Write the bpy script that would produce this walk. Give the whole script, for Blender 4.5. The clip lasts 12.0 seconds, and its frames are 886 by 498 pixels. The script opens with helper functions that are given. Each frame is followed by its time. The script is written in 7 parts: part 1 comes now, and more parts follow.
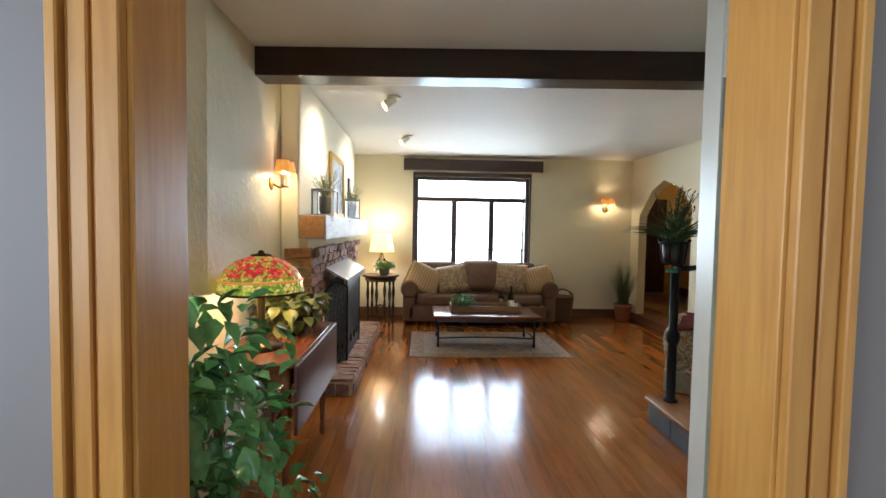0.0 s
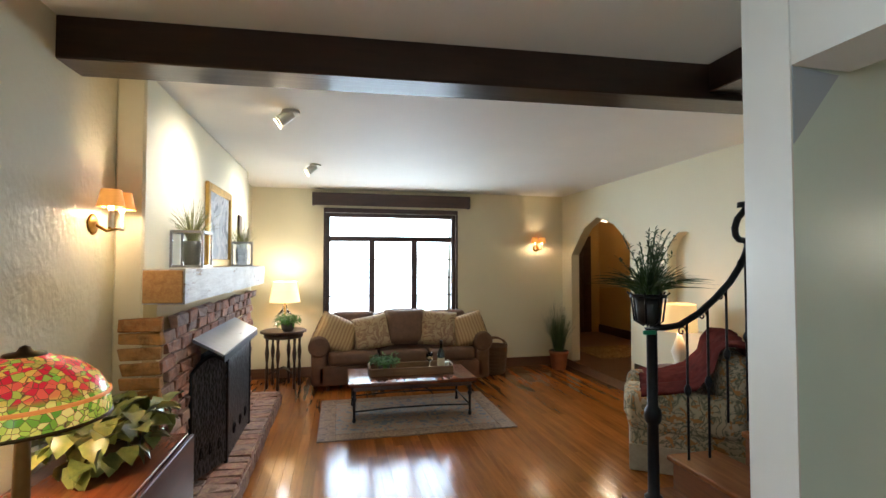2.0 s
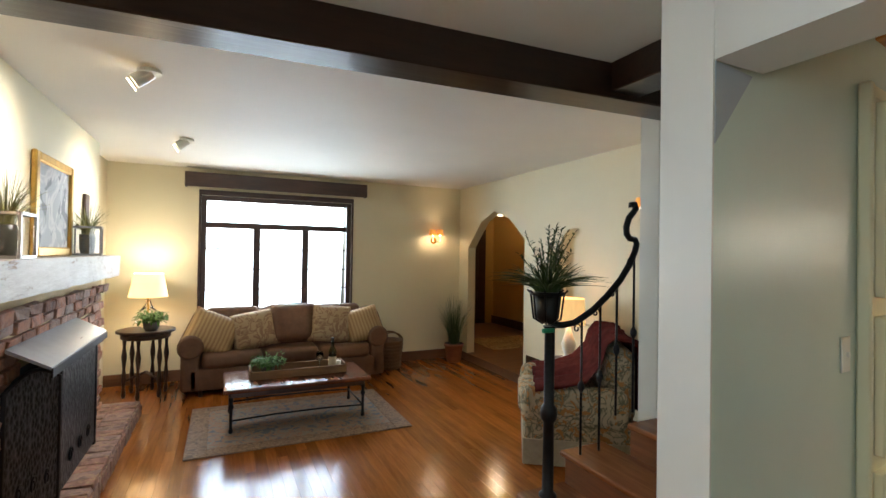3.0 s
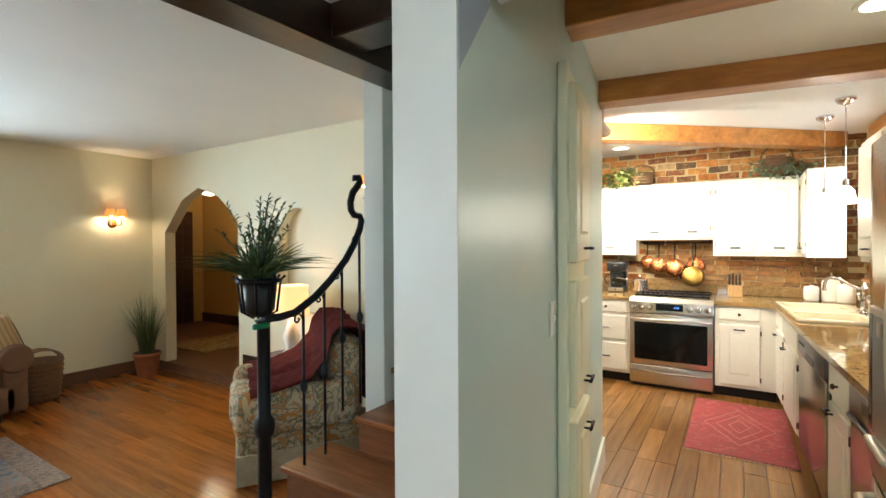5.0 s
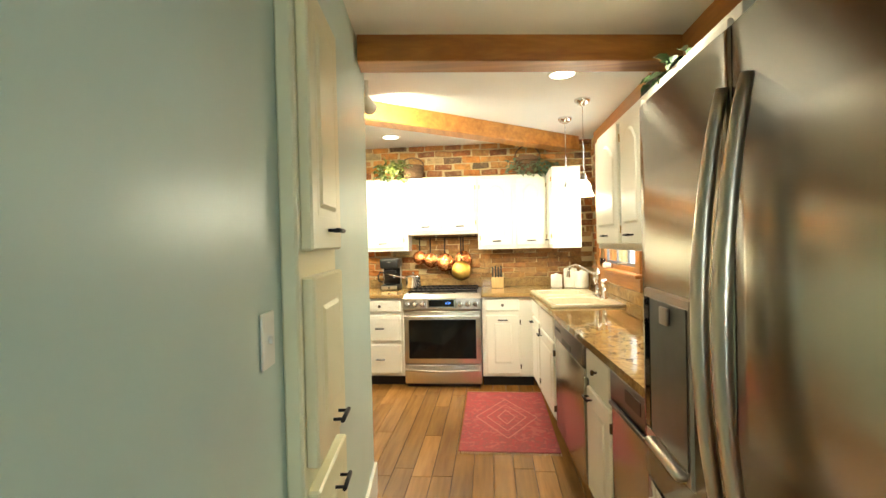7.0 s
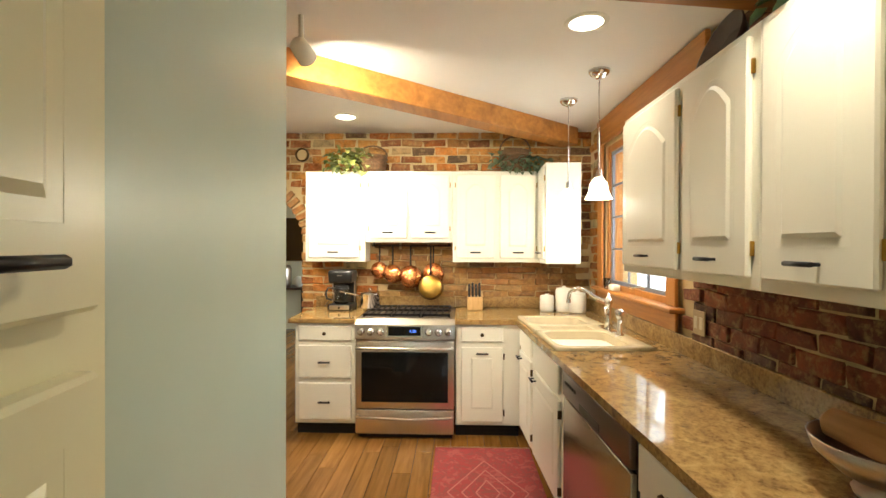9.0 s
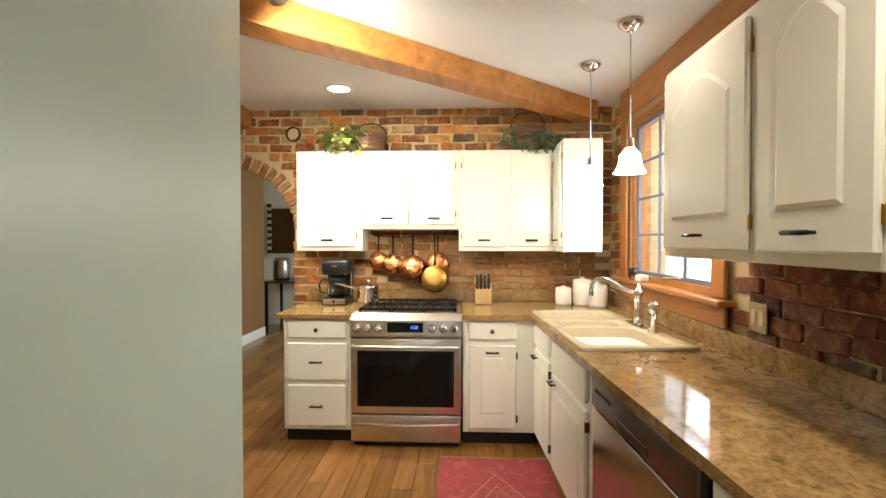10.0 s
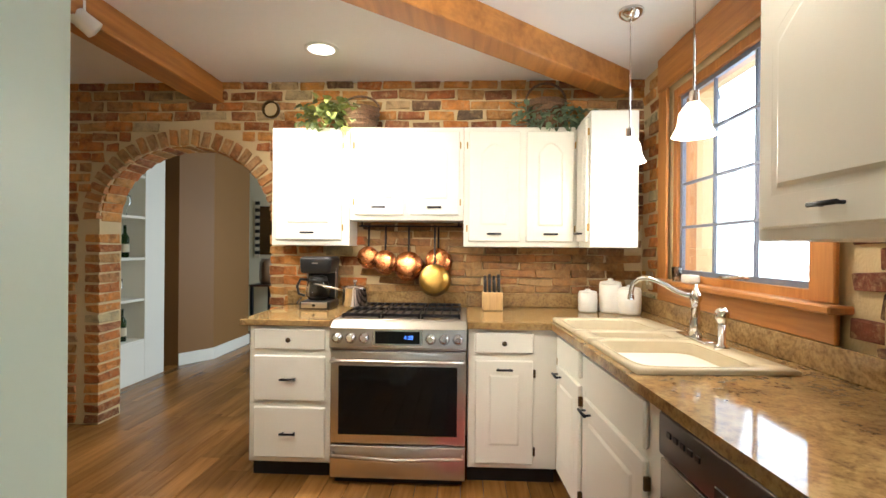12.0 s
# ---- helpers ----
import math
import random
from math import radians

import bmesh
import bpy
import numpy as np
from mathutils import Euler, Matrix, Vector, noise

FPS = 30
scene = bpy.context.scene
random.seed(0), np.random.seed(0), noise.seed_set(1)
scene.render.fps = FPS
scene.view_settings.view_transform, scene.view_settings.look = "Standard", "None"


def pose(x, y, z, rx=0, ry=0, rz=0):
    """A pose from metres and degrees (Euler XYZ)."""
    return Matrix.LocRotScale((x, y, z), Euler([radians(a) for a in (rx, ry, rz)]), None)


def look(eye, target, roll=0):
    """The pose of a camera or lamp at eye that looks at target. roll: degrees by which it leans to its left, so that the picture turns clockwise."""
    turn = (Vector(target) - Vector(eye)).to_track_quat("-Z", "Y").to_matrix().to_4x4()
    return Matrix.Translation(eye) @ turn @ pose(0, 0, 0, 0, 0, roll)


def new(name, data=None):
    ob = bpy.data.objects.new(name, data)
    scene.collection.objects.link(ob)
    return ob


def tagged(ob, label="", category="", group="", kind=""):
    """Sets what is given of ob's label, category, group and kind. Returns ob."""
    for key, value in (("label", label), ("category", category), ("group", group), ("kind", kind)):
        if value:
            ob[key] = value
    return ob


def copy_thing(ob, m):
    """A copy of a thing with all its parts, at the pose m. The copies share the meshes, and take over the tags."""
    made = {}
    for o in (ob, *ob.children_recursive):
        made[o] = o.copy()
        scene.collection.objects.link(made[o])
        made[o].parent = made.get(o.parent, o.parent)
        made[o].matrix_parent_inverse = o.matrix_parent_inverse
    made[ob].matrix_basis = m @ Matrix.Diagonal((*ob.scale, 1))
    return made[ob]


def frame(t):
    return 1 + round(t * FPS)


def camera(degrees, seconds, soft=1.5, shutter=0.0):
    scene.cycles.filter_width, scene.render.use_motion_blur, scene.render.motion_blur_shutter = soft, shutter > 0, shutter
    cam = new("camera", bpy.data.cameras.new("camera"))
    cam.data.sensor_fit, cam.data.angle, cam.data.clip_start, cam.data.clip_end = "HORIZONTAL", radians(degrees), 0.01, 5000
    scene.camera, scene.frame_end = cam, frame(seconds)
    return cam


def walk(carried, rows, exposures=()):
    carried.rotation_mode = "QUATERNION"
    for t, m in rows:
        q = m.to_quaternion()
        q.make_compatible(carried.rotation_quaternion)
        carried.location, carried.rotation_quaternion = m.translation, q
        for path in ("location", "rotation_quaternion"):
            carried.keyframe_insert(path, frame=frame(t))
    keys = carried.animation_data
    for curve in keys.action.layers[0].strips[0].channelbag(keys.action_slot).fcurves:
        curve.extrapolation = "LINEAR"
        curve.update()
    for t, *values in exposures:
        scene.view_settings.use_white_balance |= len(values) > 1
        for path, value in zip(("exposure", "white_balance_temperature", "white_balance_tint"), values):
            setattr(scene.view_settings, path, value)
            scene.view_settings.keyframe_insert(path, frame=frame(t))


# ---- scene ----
# ---- camera ----
cam = camera(87.0, 12.0)
PATH = [
    (0, (1.84, 0.665, 1.395), (1.929, 2.661, 1.302), 1.0),
    (0.5, (1.85, 0.917, 1.41), (1.936, 2.914, 1.344), 0.8),
    (1, (1.856, 1.177, 1.443), (2.007, 3.171, 1.428), 0.6),
    (1.5, (1.88, 1.382, 1.479), (2.14, 3.365, 1.517), 0.3),
    (2, (1.899, 1.531, 1.5), (2.331, 3.483, 1.561), -0.0),
    (2.5, (1.922, 1.639, 1.526), (2.556, 3.535, 1.578), 0.2),
    (3, (1.961, 1.749, 1.528), (2.811, 3.559, 1.549), 0.9),
    (3.2, (1.97, 1.791, 1.528), (2.913, 3.555, 1.542), 1.2),
    (4.8, (2.238, 2.032, 1.485), (3.87, 3.189, 1.463), 0.1),
    (5, (2.263, 2.044, 1.479), (3.957, 3.107, 1.454), -0.3),
    (5.5, (2.391, 2.081, 1.464), (4.217, 2.897, 1.427), -1.2),
    (6, (2.545, 2.106, 1.439), (4.46, 2.681, 1.398), -1.4),
    (6.5, (2.707, 2.12, 1.42), (4.673, 2.485, 1.385), -1.5),
    (7, (2.895, 2.111, 1.412), (4.884, 2.316, 1.385), -1.4),
    (7.2, (2.972, 2.101, 1.417), (4.965, 2.263, 1.393), -1.1),
    (8.8, (3.787, 2.196, 1.477), (5.786, 2.252, 1.468), 0.1),
    (9, (3.872, 2.21, 1.47), (5.871, 2.269, 1.457), 0.2),
    (9.5, (4.072, 2.208, 1.444), (6.071, 2.284, 1.419), -0.0),
    (10, (4.258, 2.214, 1.41), (6.256, 2.299, 1.375), 0.0),
    (10.5, (4.429, 2.206, 1.391), (6.427, 2.3, 1.362), 0.2),
    (11, (4.584, 2.234, 1.368), (6.582, 2.323, 1.351), 0.4),
    (11.5, (4.732, 2.238, 1.338), (6.73, 2.326, 1.334), 0.5),
    (12, (4.835, 2.242, 1.315), (6.833, 2.332, 1.314), 0.5),
]
walk(cam, [(t, look(eye, target, roll)) for t, eye, target, roll in PATH], [(0, -0.18, 6000, 9), (1, -0.2, 5750, 9), (3, -0.25, 6250, 10), (5, 0.28, 5800, 4), (6, 0.40, 5800, 2), (7, 0.37, 6400, -3), (8.8, -0.02, 6450, 3), (9.6, -0.18, 6100, 6), (12, -0.18, 5700, 8)])

# ---- world and large lights ----
world = bpy.data.worlds.new("world")
scene.world = world
world.use_nodes = True
_wn = world.node_tree
_sky = _wn.nodes.new("ShaderNodeTexSky")
_sky.sky_type = "NISHITA"
_sky.sun_disc = False
_sky.sun_elevation, _sky.sun_rotation = radians(42), radians(200)
_wn.links.new(_sky.outputs[0], _wn.nodes["Background"].inputs[0])
_wn.nodes["Background"].inputs[1].default_value = 0.12


def lamp(name, kind, at, power, colour, target=None, size=0.1, size_y=None, angle=60, blend=0.5):
    d = bpy.data.lights.new(name, kind)
    d.energy, d.color = power, colour
    if kind == "AREA":
        d.size = size
        if size_y:
            d.shape, d.size_y = "RECTANGLE", size_y
    elif kind == "SUN":
        d.angle = radians(size)
    else:
        d.shadow_soft_size = size
    if kind == "SPOT":
        d.spot_size, d.spot_blend = radians(angle), blend
    ob = new(name, d)
    ob.matrix_world = look(at, target if target else (at[0], at[1] + 0.001, at[2] - 1))
    return ob


SOFT_WHITE = (1.0, 0.91, 0.80)
WARM, TUNGSTEN, DAY = (1.0, 0.86, 0.68), (1.0, 0.74, 0.45), (0.78, 0.91, 1.0)
lamp("sun", "SUN", (2, 12, 9), 2.0, (1, 0.95, 0.86), (1.5, 9, 0), 0.5)
lamp("daylight_window_living", "AREA", (2.6, 8.42, 1.5), 140, DAY, (2.6, 4, 1.0), 1.8, 1.5)
# Two added fill lamps for casing, pier and green wall; no known windows there.
lamp("fill_first_room", "AREA", (-0.72, 0.0, 1.5), 92, DAY, (2.2, 1.4, 1.3), 1.7, 1.4)
lamp("fill_first_room_back", "AREA", (1.9, -1.63, 1.5), 36, DAY, (1.9, 1.4, 1.3), 1.6, 1.4)
lamp("daylight_far_room", "AREA", (10.3, 1.85, 1.5), 72, DAY, (9.7, 3.7, 0.0), 1.5, 1.4)
lamp("daylight_entry_door", "AREA", (0.38, 2.36, 1.3), 20, DAY, (2.5, 1.8, 1.2), 0.4, 0.9)
lamp("daylight_window_sink", "AREA", (7.1, 0.55, 1.75), 22, DAY, (7.0, 3, 1.2), 1.3, 1.2)

# ---- materials ----


class Nodes:
    """A small wrapper round one node material."""

    def __init__(self, name):
        self.mat = bpy.data.materials.new(name)
        self.mat.use_nodes = True
        self.tree = self.mat.node_tree
        self.bsdf = self.tree.nodes["Principled BSDF"]

    def add(self, kind, **values):
        n = self.tree.nodes.new(kind)
        for key, value in values.items():
            n.inputs[key.replace("_", " ")].default_value = value
        return n

    def link(self, a, b):
        self.tree.links.new(a, b)

    def coords(self, scale=(1, 1, 1), space="Object"):
        tc, mp = self.add("ShaderNodeTexCoord"), self.add("ShaderNodeMapping")
        mp.inputs["Scale"].default_value = scale
        self.link(tc.outputs[space], mp.inputs["Vector"])
        return mp.outputs["Vector"]

    def noise(self, vec, scale, detail=4, rough=0.6, distortion=0.0):
        n = self.add("ShaderNodeTexNoise", Scale=scale, Detail=detail, Roughness=rough, Distortion=distortion)
        self.link(vec, n.inputs["Vector"])
        return n.outputs["Fac"]

    def ramp(self, fac, stops):
        n = self.add("ShaderNodeValToRGB")
        e = n.color_ramp.elements
        e[0].position, e[0].color = stops[0][0], (*stops[0][1], 1)
        e[1].position, e[1].color = stops[-1][0], (*stops[-1][1], 1)
        for p, c in stops[1:-1]:
            e.new(p).color = (*c, 1)
        self.link(fac, n.inputs["Fac"])
        return n.outputs["Color"]

    def mix(self, fac, a, b, mode="MIX"):
        n = self.add("ShaderNodeMix")
        n.data_type, n.blend_type = "RGBA", mode
        for sock, val in ((n.inputs[0], fac), (n.inputs[6], a), (n.inputs[7], b)):
            if isinstance(val, (int, float)):
                sock.default_value = val
            elif isinstance(val, tuple):
                sock.default_value = (*val, 1)
            else:
                self.link(val, sock)
        return n.outputs[2]

    def bump(self, height, strength, distance=0.01):
        n = self.add("ShaderNodeBump", Strength=strength, Distance=distance)
        self.link(height, n.inputs["Height"])
        self.link(n.outputs["Normal"], self.bsdf.inputs["Normal"])

    def colour(self, sock):
        self.link(sock, self.bsdf.inputs["Base Color"])

    def set(self, rough=0.5, metal=0.0, spec=None, **more):
        self.bsdf.inputs["Roughness"].default_value = rough
        self.bsdf.inputs["Metallic"].default_value = metal
        if spec is not None:
            self.bsdf.inputs["Specular IOR Level"].default_value = spec
        for key, value in more.items():
            self.bsdf.inputs[key.replace("_", " ")].default_value = value
        return self.mat


def shade(c, k):
    return tuple(min(1, v * k) for v in c)


def painted(name, c, rough=0.5, grain=60, bump=0.08, vary=0.07, distance=0.004, spec=None):
    n = Nodes(name)
    v = n.coords()
    big = n.noise(v, 1.3, 3)
    n.colour(n.ramp(big, [(0.3, shade(c, 1 - vary)), (0.7, shade(c, 1 + vary * 0.5))]))
    n.bump(n.noise(v, grain, 3), bump, distance)
    return n.set(rough, spec=spec)


def stucco(name, c, big=9, strength=0.6, distance=0.02, rough=0.6):
    """Trowelled plaster: ridges at two scales."""
    n = Nodes(name)
    v = n.coords((1, 1, 0.75))
    a = n.noise(v, big, 6, 0.62, 0.4)
    b = n.noise(v, big * 4, 3, 0.5)
    h = n.mix(0.3, a, b)
    n.colour(n.mix(n.noise(n.coords(), 0.9, 3), shade(c, 0.9), shade(c, 1.04)))
    n.bump(h, strength, distance)
    return n.set(rough)


def timber(name, dark, light, along="x", rough=0.45, grain=26, knots=True, per_piece=0.0, bump=0.15, coat=0.0, gloss_vary=0.0):
    n = Nodes(name)
    s = {"x": (0.08, 1, 1), "y": (1, 0.08, 1), "z": (1, 1, 0.08)}[along]
    v = n.coords(s)
    if per_piece:
        info = n.add("ShaderNodeObjectInfo")
        off = n.add("ShaderNodeVectorMath")
        off.operation = "MULTIPLY_ADD"
        comb = n.add("ShaderNodeCombineXYZ")
        for i in range(3):
            n.link(info.outputs["Random"], comb.inputs[i])
        n.link(comb.outputs[0], off.inputs[0])
        off.inputs[1].default_value = (17, 23, 31)
        n.link(v, off.inputs[2])
        v = off.outputs[0]
    f = n.noise(v, grain, 6, 0.65, 0.8)
    g = n.noise(v, grain * 4, 2, 0.5)
    col = n.ramp(f, [(0.28, dark), (0.5, tuple((a + b) / 2 for a, b in zip(dark, light))), (0.72, light)])
    col = n.mix(0.22, col, n.ramp(g, [(0.35, shade(dark, 0.7)), (0.65, light)]))
    if per_piece:
        tone = n.ramp(info.outputs["Random"], [(0, (1 - per_piece,) * 3), (1, (1 + per_piece * 0.35,) * 3)])
        col = n.mix(1.0, col, tone, "MULTIPLY")
    n.colour(col)
    n.bump(f, bump, 0.002)
    if coat:
        n.bsdf.inputs["Coat Weight"].default_value = coat
        n.bsdf.inputs["Coat Roughness"].default_value = 0.12
    return n.set(rough)


def metal(name, c, rough=0.3, vary=0.1, brushed=None):
    n = Nodes(name)
    v = n.coords(brushed if brushed else (1, 1, 1))
    f = n.noise(v, 40 if brushed else 14, 4)
    n.colour(n.ramp(f, [(0.3, shade(c, 1 - vary)), (0.7, c)]))
    r = n.add("ShaderNodeMapRange")
    r.inputs["To Min"].default_value, r.inputs["To Max"].default_value = rough * 0.92, rough * 1.1
    n.link(f, r.inputs["Value"])
    n.link(r.outputs[0], n.bsdf.inputs["Roughness"])
    return n.set(rough, 1.0)


def plain(name, c, rough=0.5, metallic=0.0, vary=0.12, scale=20, bump=0.0):
    n = Nodes(name)
    f = n.noise(n.coords(), scale, 4)
    n.colour(n.ramp(f, [(0.3, shade(c, 1 - vary)), (0.7, shade(c, 1 + vary))]))
    if bump:
        n.bump(f, bump, 0.003)
    return n.set(rough, metallic)


def glow(name, c, strength, rough=0.6):
    n = Nodes(name)
    n.bsdf.inputs["Base Color"].default_value = (*c, 1)
    n.bsdf.inputs["Emission Color"].default_value = (*c, 1)
    n.bsdf.inputs["Emission Strength"].default_value = strength
    return n.set(rough)


def glass(name, c=(1, 1, 1), rough=0.0, ior=1.45):
    n = Nodes(name)
    n.bsdf.inputs["Base Color"].default_value = (*c, 1)
    return n.set(rough, Transmission_Weight=1.0, IOR=ior)


CREAM = (0.74, 0.675, 0.475)
M_STUCCO = stucco("rough_plaster", CREAM, 10, 0.5, 0.022)
M_PLASTER = stucco("smooth_plaster", CREAM, 4, 0.25, 0.012)
M_CEIL = painted("ceiling_paint", (0.74, 0.70, 0.62), 0.7, 30, 0.1, 0.04)
M_CEIL_K = stucco("kitchen_ceiling_plaster", (0.86, 0.84, 0.78), 5, 0.3, 0.012, 0.7)
M_GREEN = painted("pale_green_gloss_paint", (0.54, 0.64, 0.55), 0.34, 5, 0.06, 0.06, 0.006)
M_PIER = painted("white_gloss_paint", (0.60, 0.59, 0.53), 0.45, 14, 0.1, 0.05, 0.005)
M_DOORCREAM = painted("cream_door_enamel", (0.80, 0.76, 0.51), 0.3, 30, 0.04, 0.03)
M_WHITE = painted("white_enamel", (0.80, 0.78, 0.68), 0.3, 30, 0.04, 0.03)
M_CABINET = painted("cream_cabinet_paint", (0.82, 0.79, 0.68), 0.3, 40, 0.04, 0.03)
M_OAK = timber("golden_oak_casing", (0.40, 0.17, 0.036), (0.55, 0.28, 0.070), "z", 0.35, 16)
M_BEAM = timber("dark_stained_beam", (0.010, 0.004, 0.002), (0.035, 0.013, 0.006), "x", 0.28, 14, bump=0.8)
M_BEAM_K = timber("honey_beam", (0.26, 0.088, 0.014), (0.56, 0.245, 0.05), "x", 0.45, 8, bump=0.4)
M_BEAM_KY = timber("honey_beam_across", (0.26, 0.088, 0.014), (0.56, 0.245, 0.05), "y", 0.45, 8, bump=0.4)
M_TRIMWOOD = timber("orange_pine_trim", (0.33, 0.12, 0.025), (0.50, 0.22, 0.05), "x", 0.4, 16)
M_TRIMWOOD_Z = timber("orange_pine_upright", (0.33, 0.12, 0.025), (0.50, 0.22, 0.05), "z", 0.4, 16)
M_DARKWOOD = timber("dark_walnut", (0.025, 0.010, 0.006), (0.07, 0.03, 0.016), "x", 0.35, 20)
M_MAHOG = timber("red_mahogany", (0.09, 0.022, 0.010), (0.20, 0.06, 0.022), "y", 0.25, 18)
M_FLOOR = timber("fir_floor", (0.24, 0.068, 0.012), (0.43, 0.150, 0.030), "y", 0.15, 14, per_piece=0.28, bump=0.05)
M_FLOOR_K = timber("kitchen_plank", (0.17, 0.068, 0.016), (0.39, 0.19, 0.050), "x", 0.27, 10, per_piece=0.33, bump=0.3)
M_IRON = plain("black_iron", (0.012, 0.012, 0.014), 0.45, 0.6, 0.2, 30, 0.2)
M_STEEL = metal("brushed_steel", (0.60, 0.55, 0.48), 0.3, 0.03, (1, 1, 60))
M_FRIDGE = metal("polished_fridge_steel", (0.42, 0.39, 0.32), 0.24, 0.03, (1, 1, 60))
M_CHROME = metal("chrome", (0.75, 0.74, 0.72), 0.12, 0.03)
M_BLACKGLASS = plain("black_oven_glass", (0.004, 0.004, 0.004), 0.06, 0, 0.1)
M_BLACKGLASS.node_tree.nodes["Principled BSDF"].inputs["Specular IOR Level"].default_value = 0.25
M_BLACK = plain("black_plastic", (0.012, 0.012, 0.012), 0.35)
M_GLASS = glass("window_glass")

M_OUTSIDE = glow("bright_hazy_daylight", (0.93, 0.97, 1.0), 2.2)

# ---- building helpers ----


def mesh_from(bm, name):
    me = bpy.data.meshes.new(name)
    bm.normal_update()
    bm.to_mesh(me)
    bm.free()
    return me


def smooth(me, on=True):
    me.polygons.foreach_set("use_smooth", [on] * len(me.polygons))


def piece(name, bm, material, label="", kind="structure", category="", soft=False, group=""):
    """A top-level mesh in world coordinates."""
    me = mesh_from(bm, name)
    me.materials.append(material)
    if soft:
        smooth(me)
    return tagged(new(name, me), label, category, group, kind)


def thing(name, at, label, category, group="", rz=0, kind=""):
    ob = new(name)
    ob.empty_display_size = 0.1
    ob.matrix_world = pose(*at, 0, 0, rz)
    return tagged(ob, label, category, group, kind)


def part(name, bm, material, parent, label="", soft=False, at=None):
    me = mesh_from(bm, name)
    me.materials.append(material)
    if soft:
        smooth(me)
    ob = new(name, me)
    ob.parent = parent
    if at is not None:
        ob.matrix_local = at
    if label:
        ob["label"] = label
    return ob


def box(x0, x1, y0, y1, z0, z1, bevel=0.0, bm=None, seg=1):
    own = bm is None
    b = bmesh.new()
    bmesh.ops.create_cube(b, size=1, matrix=Matrix.LocRotScale(((x0 + x1) / 2, (y0 + y1) / 2, (z0 + z1) / 2), None,
                                                                (abs(x1 - x0), abs(y1 - y0), abs(z1 - z0))))
    if bevel:
        bmesh.ops.bevel(b, geom=b.edges[:], offset=bevel, segments=seg, profile=0.5, affect="EDGES")
    if own:
        return b
    join(bm, b)
    return bm


def join(bm, other, m=None):
    """Adds other to bm, moved by m."""
    if m is not None:
        bmesh.ops.transform(other, matrix=m, verts=other.verts)
    vs = {v: bm.verts.new(v.co) for v in other.verts}
    for f in other.faces:
        nf = bm.faces.new([vs[v] for v in f.verts])
        nf.smooth = f.smooth
    other.free()
    return bm


def cyl(r0, r1, z0, z1, n=16, at=(0, 0), bm=None):
    b = bmesh.new()
    bmesh.ops.create_cone(b, cap_ends=True, segments=n, radius1=r0, radius2=r1, depth=z1 - z0,
                          matrix=Matrix.Translation((at[0], at[1], (z0 + z1) / 2)))
    if bm is None:
        return b
    return join(bm, b)


def lathe(profile, n=20, at=(0, 0), bm=None, closed=True):
    """A turned body from (radius, z) pairs."""
    b = bmesh.new()
    rings = []
    for r, z in profile:
        rings.append([b.verts.new((at[0] + r * math.cos(2 * math.pi * i / n), at[1] + r * math.sin(2 * math.pi * i / n), z)) for i in range(n)])
    for lo, hi in zip(rings, rings[1:]):
        for i in range(n):
            f = b.faces.new((lo[i], lo[(i + 1) % n], hi[(i + 1) % n], hi[i]))
            f.smooth = True
    if closed:
        b.faces.new(rings[0][::-1])
        b.faces.new(rings[-1])
    if bm is None:
        return b
    return join(bm, b)


def tube(points, r, n=8, bm=None, taper=1.0):
    """A round bar along points."""
    b = bmesh.new()
    pts = [Vector(p) for p in points]
    rings, last = [], None
    for i, p in enumerate(pts):
        d = (pts[min(i + 1, len(pts) - 1)] - pts[max(i - 1, 0)]).normalized()
        ref = last if last is not None else (Vector((0, 0, 1)) if abs(d.z) < 0.9 else Vector((1, 0, 0)))
        u = (ref - d * ref.dot(d)).normalized()
        last = u
        w = d.cross(u)
        k = r * (1 + (taper - 1) * i / max(1, len(pts) - 1))
        rings.append([b.verts.new(p + k * (math.cos(2 * math.pi * j / n) * u + math.sin(2 * math.pi * j / n) * w)) for j in range(n)])
    for lo, hi in zip(rings, rings[1:]):
        for j in range(n):
            f = b.faces.new((lo[j], lo[(j + 1) % n], hi[(j + 1) % n], hi[j]))
            f.smooth = True
    b.faces.new(rings[0][::-1])
    b.faces.new(rings[-1])
    if bm is None:
        return b
    return join(bm, b)


def prism(poly, z0, z1, bm=None):
    """An upright prism over a plan polygon."""
    b = bmesh.new()
    lo = [b.verts.new((x, y, z0)) for x, y in poly]
    hi = [b.verts.new((x, y, z1)) for x, y in poly]
    k = len(poly)
    b.faces.new(lo[::-1])
    b.faces.new(hi)
    for i in range(k):
        b.faces.new((lo[i], lo[(i + 1) % k], hi[(i + 1) % k], hi[i]))
    bmesh.ops.recalc_face_normals(b, faces=b.faces[:])
    if bm is None:
        return b
    return join(bm, b)


